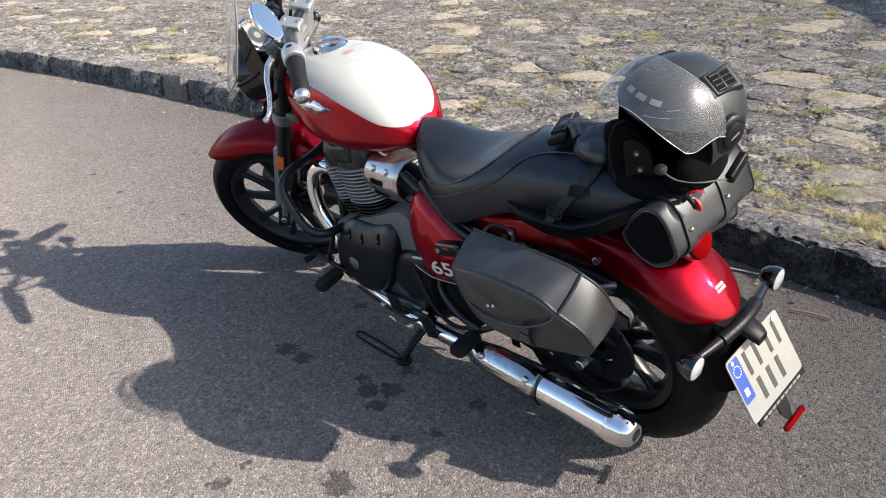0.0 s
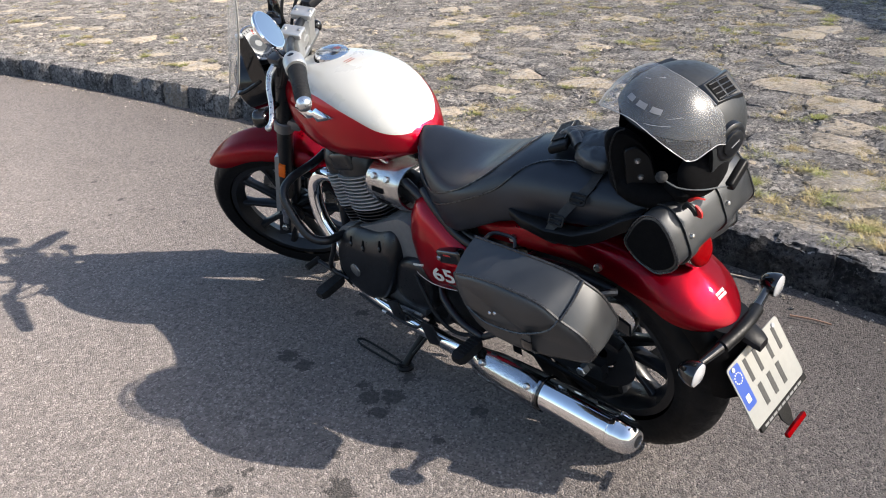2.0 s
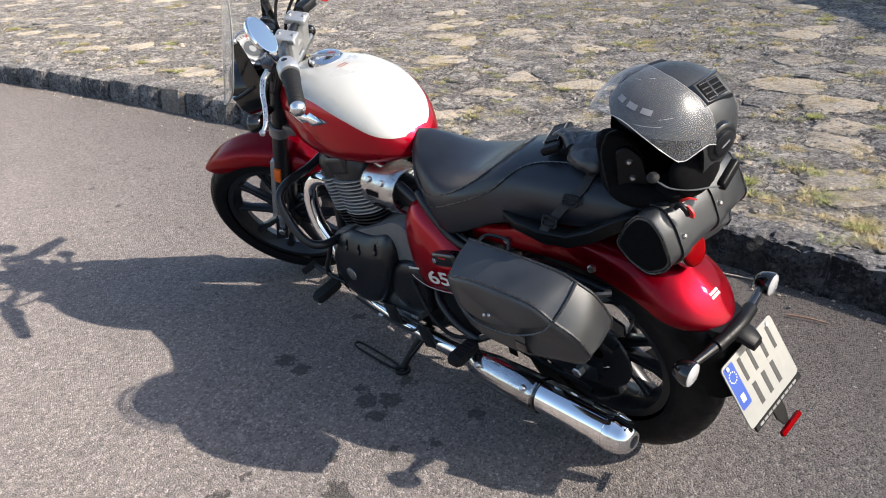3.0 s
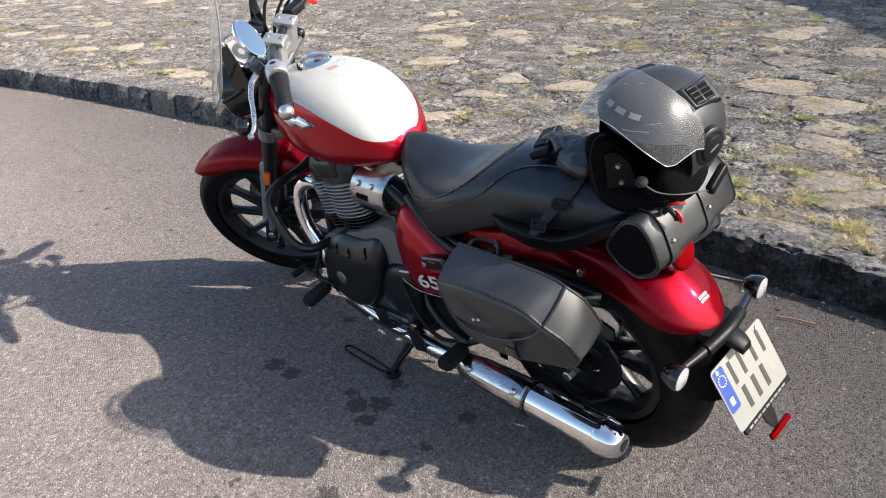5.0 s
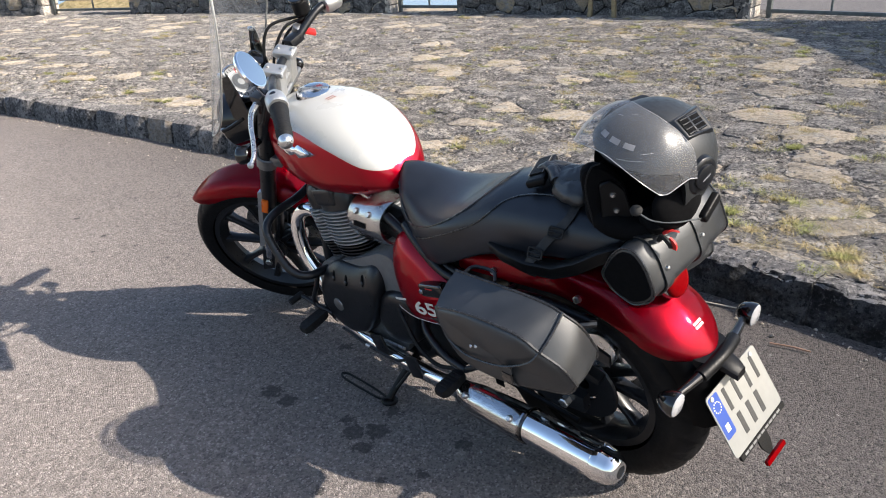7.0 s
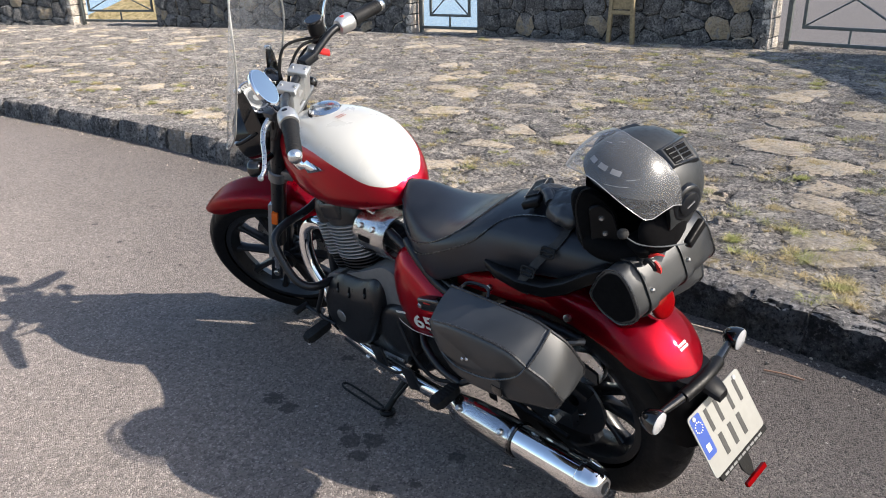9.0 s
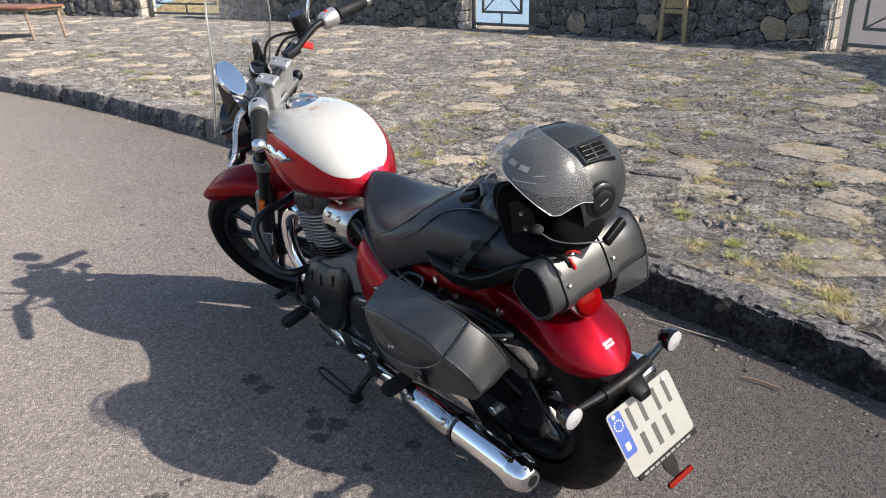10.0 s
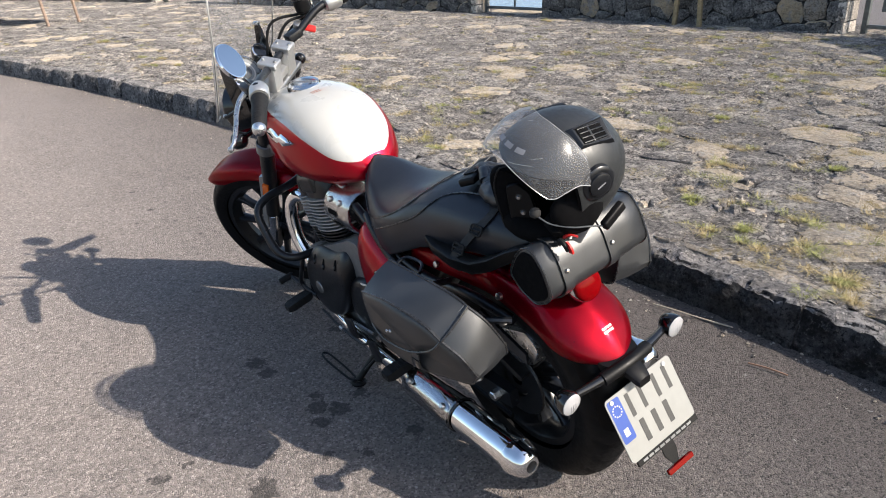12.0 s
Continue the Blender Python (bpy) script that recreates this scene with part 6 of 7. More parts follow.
    part("mirror_stem", tube([sd((1.030, 0.225, 1.130)), sd((1.030, 0.235, 1.165)), sd((1.012, 0.268, 1.215)), mc - mn.normalized() * 0.016], 0.0058, 10), CHROME, ml)
    fi = part("front_indicator", lathe([(0.0, -0.036), (0.014, -0.034), (0.025, -0.024), (0.030, -0.006), (0.0305, 0.004), (0.028, 0.008)], 24, (1, 0, 0.05), sd((1.240, 0.205, 0.920))), GLOSS, bike, "black front indicator", STEER)
    part("lens", lathe([(0.029, 0.005), (0.022, 0.012), (0, 0.017)], 24, (1, 0, 0.05), sd((1.240, 0.205, 0.920))), LENS_WHITE, fi)
    part("stalk", tube([sd((1.215, 0.10, 0.90)), sd((1.225, 0.185, 0.918))], 0.010, 10), GLOSS, fi)
mo = part("reservoir", rod((1.045, -0.195, 1.145), (1.040, -0.195, 1.192), 0.027, 20), BLACK, bike, "black brake fluid reservoir", STEER)
part("lid", rod((1.040, -0.195, 1.192), (1.039, -0.195, 1.201), 0.029, 20), GLOSS, mo)
# a plain black ball right of the bar clamps, its purpose unknown
part("knob", ball((1.125, -0.150, 0.995), 0.021, 16, (1, 0.8, 1)), GLOSS, bike, "small round black knob", STEER)

# -- headlight, gauges, windscreen
hl = part("headlight", lathe([(0.0, -0.115), (0.05, -0.105), (0.083, -0.06), (0.092, 0.0), (0.094, 0.02), (0.088, 0.028)], 36, (1, 0, -0.06), (1.330, 0, 0.925)), GLOSS, bike, "round black headlight", STEER)
part("lens", lathe([(0.088, 0.024), (0.06, 0.040), (0, 0.048)], 36, (1, 0, -0.06), (1.330, 0, 0.925)), LENS_WHITE, hl)
GN = Vector((-0.76, 0.06, 0.64)).normalized()
gc = Vector((1.246, 0.008, 1.060))
ga = part("speedometer", lathe([(0.0, -0.060), (0.042, -0.055), (0.060, -0.03), (0.0635, 0.0), (0.0645, 0.006), (0.058, 0.008)], 36, tuple(GN), gc), SATIN, bike, "round speedometer with a grey dial", STEER)
part("bezel", lathe([(0.0590, 0.004), (0.0650, 0.003), (0.0650, 0.009), (0.0605, 0.011)], 36, tuple(GN), gc, closed=True), CHROME, ga)
part("dial", lathe([(0.0585, 0.003), (0, 0.003)], 36, tuple(GN), gc), DIAL, ga)
part("display", lathe([(0.030, 0.0042), (0.012, 0.0042)], 24, tuple(GN), gc, closed=False), DISPLAY, ga)
part("scale_ring", lathe([(0.0425, 0.0038), (0.0400, 0.0044), (0.0375, 0.0038)], 36, tuple(GN), gc), PRINT, ga)
gq = GN.to_track_quat("Z", "Y").to_matrix().to_4x4()
for k in range(21):
    a = radians(-40 + 260 * k / 20)
    part("dial_tick", moved(box(-0.0016, 0.0016, 0.0475 if k % 2 else 0.044, 0.0545, 0.0036, 0.0044), Matrix.Translation(gc) @ gq @ Matrix.Rotation(a, 4, "Z")), INK, ga)
part("needle", moved(box(-0.0012, 0.0012, 0.034, 0.050, 0.0046, 0.0056), Matrix.Translation(gc) @ gq @ Matrix.Rotation(radians(-35), 4, "Z")), TAG_RED, ga)
part("glass", lathe([(0.0585, 0.008), (0.02, 0.0095), (0, 0.010)], 32, tuple(GN), gc), GLASS, ga)
g2 = Vector((1.215, -0.085, 1.080))
gb = part("navigation_pod", lathe([(0.0, -0.035), (0.022, -0.032), (0.029, -0.012), (0.031, 0.0), (0.028, 0.004)], 28, tuple(GN), g2), SATIN, bike, "small round black navigation pod", STEER)
part("display", lathe([(0.024, 0.003), (0, 0.003)], 24, tuple(GN), g2), GLOSS, gb)
part("bezel", lathe([(0.024, 0.002), (0.0295, 0.002), (0.029, 0.007), (0.025, 0.007)], 28, tuple(GN), g2, closed=True), CHROME, gb)


def screen_row(t):
    """Height, half width and middle of the screen at t of its height."""
    hw = 0.195
    if t < 0.30:
        hw *= math.sqrt(max(0.04, 1 - ((0.30 - t) / 0.30) ** 2))
    elif t > 0.50:
        hw *= math.sqrt(max(0.02, 1 - ((t - 0.50) / 0.50) ** 2.2 * 0.85))
    return 0.915 + 0.525 * t, hw, 1.440 - 0.322 * t


def windscreen():
    """A tall clear acrylic sheet, leaning back and curved round the headlight."""
    rings = []
    for k in range(21):
        t = k / 20
        z, hw, xm = screen_row(t)
        rings.append([(xm - 0.115 * (abs(u) * hw / 0.195) ** 1.8, u * hw, z) for u in (-1 + 2 * j / 18 for j in range(19))])
    bm = loft(rings, closed=False, caps=False)
    bmesh.ops.solidify(bm, geom=bm.faces[:], thickness=0.0036)
    return bm


def screen_rim():
    pts = []
    for k in range(21):
        t = k / 20
        z, hw, xm = screen_row(t)
        pts.append((xm - 0.115 * (hw / 0.195) ** 1.8, hw, z))
    return pts


ws = part("windscreen", windscreen(), SCREEN, bike, "tall clear acrylic windscreen", STEER, 70)
ws.visible_shadow = False
for s in (1, -1):
    part("screen_rim", tube([(x, y * s, z) for x, y, z in screen_rim()], 0.0032, 6, smooth=False), RIM, ws)
    part("screen_bracket", loft([[(x + v, s * (y + u), z) for u, v in ((-0.003, -h), (0.003, -h), (0.003, h), (-0.003, h))] for x, y, z, h in ((1.235, 0.105, 0.955, 0.012), (1.236, 0.108, 1.00, 0.030), (1.222, 0.113, 1.07, 0.026), (1.203, 0.121, 1.150, 0.013), (1.198, 0.122, 1.170, 0.005))]), GLOSS, ws)
    part("bracket_arm", tube([(1.235, s * 0.108, 0.99), (1.30, s * 0.110, 0.965), (1.335, s * 0.108, 0.955)], 0.007, 8), SATIN, ws)
    part("screen_bolt", rod((1.192, s * 0.124, 1.163), (1.214, s * 0.128, 1.164), 0.008, 12), ALU, ws)
    part("screen_bolt", rod((1.325, s * 0.104, 0.955), (1.345, s * 0.104, 0.957), 0.007, 10), ALU, ws)

# -- cables, clamp mount and red tab
for pts in (((1.04, 0.22, 1.115), (1.10, 0.17, 1.07), (1.17, 0.10, 0.98), (1.15, 0.04, 0.90)), ((1.04, -0.20, 1.125), (1.10, -0.14, 1.135), (1.165, -0.09, 1.05), (1.17, -0.05, 0.93)),
            ((1.03, 0.23, 1.115), (1.11, 0.19, 1.02), (1.20, 0.10, 0.95)), ((1.03, -0.22, 1.12), (1.13, -0.17, 1.09), (1.19, -0.08, 0.96)), ((1.05, -0.19, 1.14), (1.15, -0.12, 1.15), (1.21, -0.06, 1.0))):
    part("control_cable", tube(pts, 0.0050, 8), RUBBER, bike, m=STEER)
ph = part("phone_mount", moved(box(-0.022, 0.022, -0.040, 0.014, -0.013, 0.014, 0.005), Matrix.Translation((1.075, -0.100, 1.104)) @ Matrix.Rotation(radians(-28), 4, "Z")), SATIN, bike, "black clamp mount with a red locking lever", STEER)
part("mount_disc", lathe([(0, 0.012), (0.012, 0.012), (0.0165, 0.009), (0.017, -0.012)], 20, (-0.55, 0, 0.8), (1.062, -0.150, 1.118)), CAST, ph)
part("locking_lever", moved(box(-0.048, 0.016, -0.018, 0.018, -0.006, 0.006, 0.004), Matrix.Translation((1.058, -0.160, 1.108)) @ Matrix.Rotation(radians(28), 4, "Z") @ Matrix.Rotation(radians(-38), 4, "Y")), TAG_RED, ph, "translucent red lever")
part("key_barrel", rod((1.125, 0, 1.02), (1.115, 0, 1.045), 0.016, 16), STEEL, bike, m=STEER)


# ---- luggage: bags of black leather ----
BAG_INNER = ((0.174, 0.256, 0.751), (0.070, 0.256, 0.753), (-0.026, 0.255, 0.753), (-0.095, 0.252, 0.747), (-0.128, 0.250, 0.736), (-0.156, 0.225, 0.690), (-0.163, 0.190, 0.607),
             (-0.150, 0.185, 0.570), (-0.110, 0.190, 0.550), (-0.050, 0.200, 0.540), (0.010, 0.212, 0.545), (0.080, 0.226, 0.565), (0.132, 0.240, 0.620), (0.164, 0.250, 0.700))
BAG_OUTER = ((0.150, 0.360, 0.721), (0.064, 0.360, 0.738), (-0.016, 0.355, 0.738), (-0.085, 0.345, 0.722), (-0.125, 0.334, 0.687), (-0.164, 0.312, 0.642), (-0.181, 0.294, 0.588),
             (-0.160, 0.300, 0.562), (-0.114, 0.320, 0.566), (-0.065, 0.345, 0.576), (-0.004, 0.360, 0.582), (0.073, 0.370, 0.602), (0.112, 0.372, 0.643), (0.140, 0.366, 0.690))


def bag_loop(pts):
    """The bag's edge: smooth runs between its corners at the front, the lid's crease and the tail."""
    out = []
    for a, b in ((0, 4), (4, 6), (6, len(pts))):
        run = [pts[k % len(pts)] for k in range(a, b + 1)]
        out += spline(run, 5)[:-1]
    return out


def bag_ring(t):
    a, b = bag_loop(BAG_INNER), bag_loop(BAG_OUTER)
    c = Vector((0.0, 0.0, 0.65))
    k = 1 + 0.030 * math.sin(math.pi * min(max(t, 0), 1))
    out = []
    for p, q in zip(a, b):
        v = p.lerp(q, t)
        out.append(Vector((c.x + (v.x - c.x) * k, v.y, c.z + (v.z - c.z) * k)))
    return out


def saddlebag_bm():
    a, b = bag_ring(0.0), bag_ring(1.0)
    ca, cb = sum(a, Vector()) / len(a), sum(b, Vector()) / len(b)
    rings = [[p.lerp(ca, 1 - k) - Vector((0, dy, 0)) for p in a] for k, dy in ((0.05, 0.006), (0.5, 0.006), (0.94, 0.004))]
    rings += [bag_ring(t) for t in (0.0, 0.08, 0.22, 0.4, 0.6, 0.78, 0.92, 1.0)]
    rings += [[p.lerp(cb, 1 - k) + Vector((0, dy, 0)) for p in b] for k, dy in ((0.985, 0.004), (0.93, 0.009), (0.80, 0.014), (0.55, 0.019), (0.3, 0.021), (0.05, 0.022))]
    return loft(rings)


def build_saddlebag(s, label):
    bag = thing("saddlebag", label, "saddlebag", LEAN_M.copy(), "saddlebags")
    fix = (lambda q: q) if s > 0 else mirrored
    part("body", fix(saddlebag_bm()), LEATHER, bag, sharp=38)
    a, b = bag_ring(0.0), bag_ring(1.0)
    part("piping", fix(tube(b, 0.0034, 8, smooth=False, closed=True)), PIPING, bag, "stitched piping round the face")
    part("piping", fix(tube(a, 0.0034, 8, smooth=False, closed=True)), PIPING, bag)
    fold = [bag_ring(t / 12)[20] for t in range(13)]
    part("lid_fold", fix(tube([p + Vector((-0.003, 0.0005, 0.0008)) for p in fold], 0.0034, 8, smooth=False)), PIPING, bag)
    for k in range(26):
        t = (k + 0.5) / 26
        p = fold[0].lerp(fold[-1], t) + Vector((0.005, 0, 0.0022 + 0.004 * math.sin(math.pi * t)))
        part("stitch", fix(moved(box(-0.0006, 0.0006, -0.0016, 0.0016, -0.0006, 0.0009), Matrix.Translation(p) @ Matrix.Rotation(radians(-30), 4, "X"))), STITCH, bag)
    face = [(-0.125, 0.336, 0.686), (-0.112, 0.352, 0.668), (-0.082, 0.362, 0.652), (-0.04, 0.374, 0.641), (0.01, 0.380, 0.637), (0.055, 0.3835, 0.640), (0.098, 0.379, 0.652), (0.118, 0.372, 0.658)]
    part("seam", fix(tube(face, 0.0026, 6)), PIPING, bag)
    for x, z in ((0.034, 0.668), (0.018, 0.674)):
        part("rivet", fix(lathe([(0, 0.004), (0.003, 0.0035), (0.0045, 0)], 10, "Y", (x, 0.3785, z))), STEEL, bag)
    part("strap", fix(belt([(-0.055, 0.366, 0.640), (-0.055, 0.368, 0.620), (-0.055, 0.362, 0.590), (-0.055, 0.335, 0.567)], 0.012, 0.002)), LEATHER, bag)
    part("buckle", fix(moved(box(-0.014, 0.014, -0.003, 0.004, -0.012, 0.012, 0.002), Matrix.Translation((-0.055, 0.369, 0.612)))), GLOSS, bag)
    part("hook", fix(tube([(0.165, 0.245, 0.735), (0.160, 0.222, 0.742), (0.140, 0.212, 0.744), (0.095, 0.212, 0.744), (0.070, 0.238, 0.740)], 0.0045, 8)), SATIN, bag)
    part("mount_rail", fix(tube([(0.12, 0.13, 0.64), (0.10, 0.200, 0.66), (-0.06, 0.190, 0.64), (-0.12, 0.130, 0.62)], 0.009, 8)), SATIN, bag)
    return bag


build_saddlebag(1, "hard black leather saddlebag hung on the motorcycle")
build_saddlebag(-1, "hard black leather saddlebag on the far flank")


def build_roll():
    roll = thing("tool_roll", "black leather barrel bag strapped behind the seat", "bag", LEAN_M.copy())
    cx, cz = -0.217, 0.789
    edge = [(-0.150, 0.772), (-0.178, 0.824), (-0.206, 0.855), (-0.238, 0.857), (-0.264, 0.822), (-0.283, 0.760), (-0.266, 0.735), (-0.226, 0.714), (-0.180, 0.735)]
    prof = [(x - cx, z - cz) for x, z in rounded(edge, 0.014, 3)]
    rings = []
    for y, k in ((0.132, 0.0), (0.134, 0.5), (0.134, 0.93), (0.130, 1.0), (0.06, 1.03), (-0.03, 1.04), (-0.12, 1.03), (-0.172, 1.0), (-0.176, 0.93), (-0.176, 0.5), (-0.174, 0.0)):
        rings.append([(cx + x * max(k, 0.02), y, cz + z * max(k, 0.02)) for x, z in prof])
    part("body", loft(rings), LEATHER, roll, sharp=50)
    # dark vinyl ends, painted blacker still for the shade they face
    for y0, y1 in ((0.1335, 0.1365), (-0.1755, -0.1785)):
        part("end_panel", loft([[(cx + x * 0.90, y0, cz + z * 0.90) for x, z in prof], [(cx + x * 0.86, y1, cz + z * 0.86) for x, z in prof]]), CLOTH, roll)
    for y in (0.132, -0.174):
        part("piping", tube([(cx + x * 1.0, y, cz + z * 1.0) for x, z in prof], 0.0026, 8, smooth=False, closed=True), PIPING, roll)
    for y in (0.079, -0.062):
        pts = [Vector((cx + x * 1.034, y, cz + z * 1.034)) for x, z in prof]
        rg = []
        for i, p in enumerate(pts + pts[:1]):
            c = Vector((cx, y, cz))
            n = (p - c).normalized()
            p = p + n * 0.0012
            rg.append([p + Vector((0, 0.0135, 0)), p + Vector((0, 0.0135, 0)) + n * 0.0035, p - Vector((0, 0.0135, 0)) + n * 0.0035, p - Vector((0, 0.0135, 0))])
        st_ = part("strap", loft(rg, caps=False), LEATHER, roll, "leather strap with a stud")
        n = Vector((-0.92, 0, 0.28)).normalized()
        part("stud", lathe([(0, 0.006), (0.004, 0.005), (0.0055, 0)], 12, tuple(n), Vector((-0.2795, y, 0.796))), STEEL, st_)
    n = Vector((-0.75, 0, 0.66)).normalized()
    hk = part("hook", tube([(-0.258, 0.070, 0.853), (-0.270, 0.078, 0.868), (-0.284, 0.080, 0.862), (-0.288, 0.076, 0.848)], 0.0055, 8), RUBBER, roll)
    part("red_strap", belt([(-0.262, 0.062, 0.866), (-0.275, 0.055, 0.872), (-0.288, 0.044, 0.866)], 0.0045, 0.0018), TAG_RED, hk, "red fabric strap")
    part("red_strap", belt([(-0.284, 0.076, 0.866), (-0.295, 0.076, 0.856), (-0.293, 0.072, 0.842)], 0.0055, 0.0025), TAG_RED, hk)
    return roll


build_roll()


# ---- helmet on the seat, facing the motorcycle's left flank ----
HELM_M = LEAN_M @ Matrix.Translation((-0.188, -0.006, 0.970)) @ Matrix.Rotation(radians(-8), 4, "Z")
HA, HB, HC = 0.118, 0.140, 0.133                            # half width, half length, half height


def on_shell(az, el, k=1.0):
    """A point on the helmet: az to its left from straight ahead, el up, k: how far out. It faces +y, its left is -x."""
    a, e = radians(az), radians(el)
    x, y, z = -math.sin(a) * math.cos(e), math.cos(a) * math.cos(e), math.sin(e)
    back = 1.06 if y < 0 else 1.0
    flat = 1.0 - 0.10 * max(0, -z)
    n = (abs(x) ** 2.2 + abs(y) ** 2.2 + abs(z) ** 2.2) ** (-1 / 2.2)
    return Vector((x * n * HA * k * flat, y * n * HB * k * back * flat, z * n * HC * k))


HELM_ROLL = Matrix.Rotation(radians(-17), 4, "Y")           # it rests tipped towards the bag behind it


def visor_puff(az, el, puff):
    """How far the swung-up visor stands off the shell."""
    return puff * max(0, math.cos(radians(az * 0.95))) ** 0.6 - (0.035 * max(0.0, (abs(az) - 70) / 18) if puff else 0.0)


def shell_patch(az0, az1, els, k, na=48, ne=20, puff=0.0):
    rings = []
    for i in range(na + 1):
        az = az0 + (az1 - az0) * i / na
        e0, e1 = els(az)
        rings.append([on_shell(az, e0 + (e1 - e0) * j / ne, k + visor_puff(az, e0 + (e1 - e0) * j / ne, puff)) for j in range(ne + 1)])
    return loft(rings, closed=False, caps=False)


def build_helmet():
    hm = thing("helmet", "matt black open-face helmet with raised clear visor", "helmet", HELM_M)

    def rim(az):
        a = (az + 180) % 360 - 180
        if abs(a) <= 70:
            return 33 - 3 * (abs(a) / 70) ** 2
        if abs(a) < 94:
            t = (abs(a) - 70) / 24
            return 30 + (-52 - 30) * (t * t * (3 - 2 * t))
        return -52 - 2 * (abs(a) - 94) / 86
    bm = shell_patch(-180, 180, lambda az: (rim(az), 89.98), 1.0, 144, 26)
    bmesh.ops.remove_doubles(bm, verts=bm.verts, dist=0.0008)
    bmesh.ops.solidify(bm, geom=bm.faces[:], thickness=0.006)
    moved(bm, HELM_ROLL)
    shell = part("shell", bm, HELMET, hm, sharp=50)
    edge = [HELM_ROLL @ on_shell(az, rim(az), 1.0) for az in range(-180, 180, 2)]
    part("rim_trim", tube(edge, 0.0042, 8, smooth=False, closed=True), CLOTH, hm)
    bm = shell_patch(-180, 180, lambda az: (-60, 88), 0.90, 48, 16)
    bmesh.ops.remove_doubles(bm, verts=bm.verts, dist=0.0008)
    moved(bm, HELM_ROLL)
    for f in [f for f in bm.faces if f.calc_center_median().y > 0.045 and f.calc_center_median().z < 0.075 and abs(f.calc_center_median().x) < 0.098]:
        bm.faces.remove(f)
    part("lining", bm, CLOTH, hm, "dark padded lining", sharp=80)
    for s in (1, -1):
        pad = ball((0, 0, 0), 1.0, 20, (0.022, 0.060, 0.055))
        for v in pad.verts:
            v.co += noise.noise_vector(v.co * 22) * 0.006
        part("cheek_pad", moved(pad, Matrix.Translation((s * 0.092, 0.020, -0.050)) @ Matrix.Rotation(radians(14 * s), 4, "Z")), CLOTH, hm, "black fabric cheek pad")
    here = HELM_M.inverted() @ LEAN_M                       # from the motorcycle's axes to the helmet's
    face = Vector((-0.63, 0.78, 0.0))
    side, up = Vector((0.78, 0.63, 0)), Vector((0.10, 0.08, 0.99))
    base = Vector((-0.166, 0.0835, 0.928))

    def on_flap(u, v, h):
        return here @ (base + side * u + up * v + face * h)
    bm = loft([[on_flap(u * k, v * k, h) for u, v in rounded([(0.034, -0.060), (-0.030, -0.060), (-0.026, 0.026), (-0.004, 0.052), (0.022, 0.046)], 0.010)] for h, k in ((-0.006, 1.0), (0.001, 1.0), (0.004, 0.94))])
    flap = part("cheek_flap", bm, BLACK, hm, "black flap with two press studs")
    for v in (0.018, -0.020):
        for r, h, mt, nm in ((0.0085, 0.0030, INK, "stud_ring"), (0.0048, 0.0062, STEEL, "press_stud")):
            n2 = (here.to_3x3() @ face).normalized()
            part(nm, lathe([(0, h), (r * 0.7, h), (r, h - 0.002), (r, -0.002)], 16, tuple(n2), on_flap(0.0, v, 0.002)), mt, flap)
    pad = loft([[on_flap(u * k + 0.012, v * k, h) for u, v in rounded([(0.046, -0.068), (-0.040, -0.072), (-0.045, 0.030), (0.00, 0.085), (0.046, 0.078)], 0.05)] for h, k in ((-0.050, 0.9), (-0.030, 1.0), (-0.014, 1.0), (-0.008, 0.95), (-0.007, 0.5))])
    part("cheek_pad", pad, CLOTH, hm)
    part("pad_piping", tube([on_flap(u, v, -0.008) for u, v in ((0.052, -0.062), (0.053, 0.0), (0.048, 0.045), (0.030, 0.080), (0.010, 0.088))], 0.0020, 8), RUBBER, hm)
    cur = ball((0, 0, 0), 1.0, 18, (0.044, 0.026, 0.026))
    for v in cur.verts:
        v.co += noise.noise_vector(v.co * 30 + Vector((3, 0, 0))) * 0.008
    part("chin_strap", moved(cur, here @ Matrix.Translation((-0.232, 0.050, 0.880)) @ Matrix.Rotation(radians(-35), 4, "Z")), CLOTH, hm)

    ring = [Vector((0.078 * math.cos(a), 0.006 + 0.092 * math.sin(a), -0.086 - 0.012 * math.sin(a))) for a in (2 * math.pi * k / 36 for k in range(36))]
    part("neck_roll", moved(tube(ring, 0.026, 12, smooth=False, closed=True), HELM_ROLL), CLOTH, hm, "black padded neck roll")
    part("inner_liner", moved(lathe([(0.088, -0.098), (0.060, -0.092), (0.0, -0.090)], 32, "Z"), HELM_ROLL), CLOTH, hm)

    # visor, swung up
    PUFF = 0.22

    def vis(az):
        q = abs(az)
        if q < 57:
            low = 37 - 18 * min(1.0, q / 51) ** 1.8
        elif q < 75:
            low = 19 + 6 * math.sin(math.pi / 2 * (q - 57) / 18)
        else:
            low = 25 - 5 * ((q - 75) / 13) ** 1.3
        top = 34 + 40 * math.sqrt(max(0.0, 1 - (q / 90) ** 2.6))
        return low, max(top, low + 4)

    def on_visor(az, el, k=1.07):
        return HELM_ROLL @ on_shell(az, el, k + visor_puff(az, el, PUFF))
    bm = moved(shell_patch(-88, 88, vis, 1.07, 176, 44, PUFF), HELM_ROLL)
    bmesh.ops.solidify(bm, geom=bm.faces[:], thickness=0.0022)
    vs = part("visor", bm, VISOR, hm, "lightly smoked clear visor, scratched", sharp=60)
    for e, r in ((0, 0.0009), (1, 0.0006)):
        part("visor_edge", tube([on_visor(az, vis(az)[e]) for az in range(-88, 89, 2)], r, 6, smooth=False), VISOR_EDGE, vs)
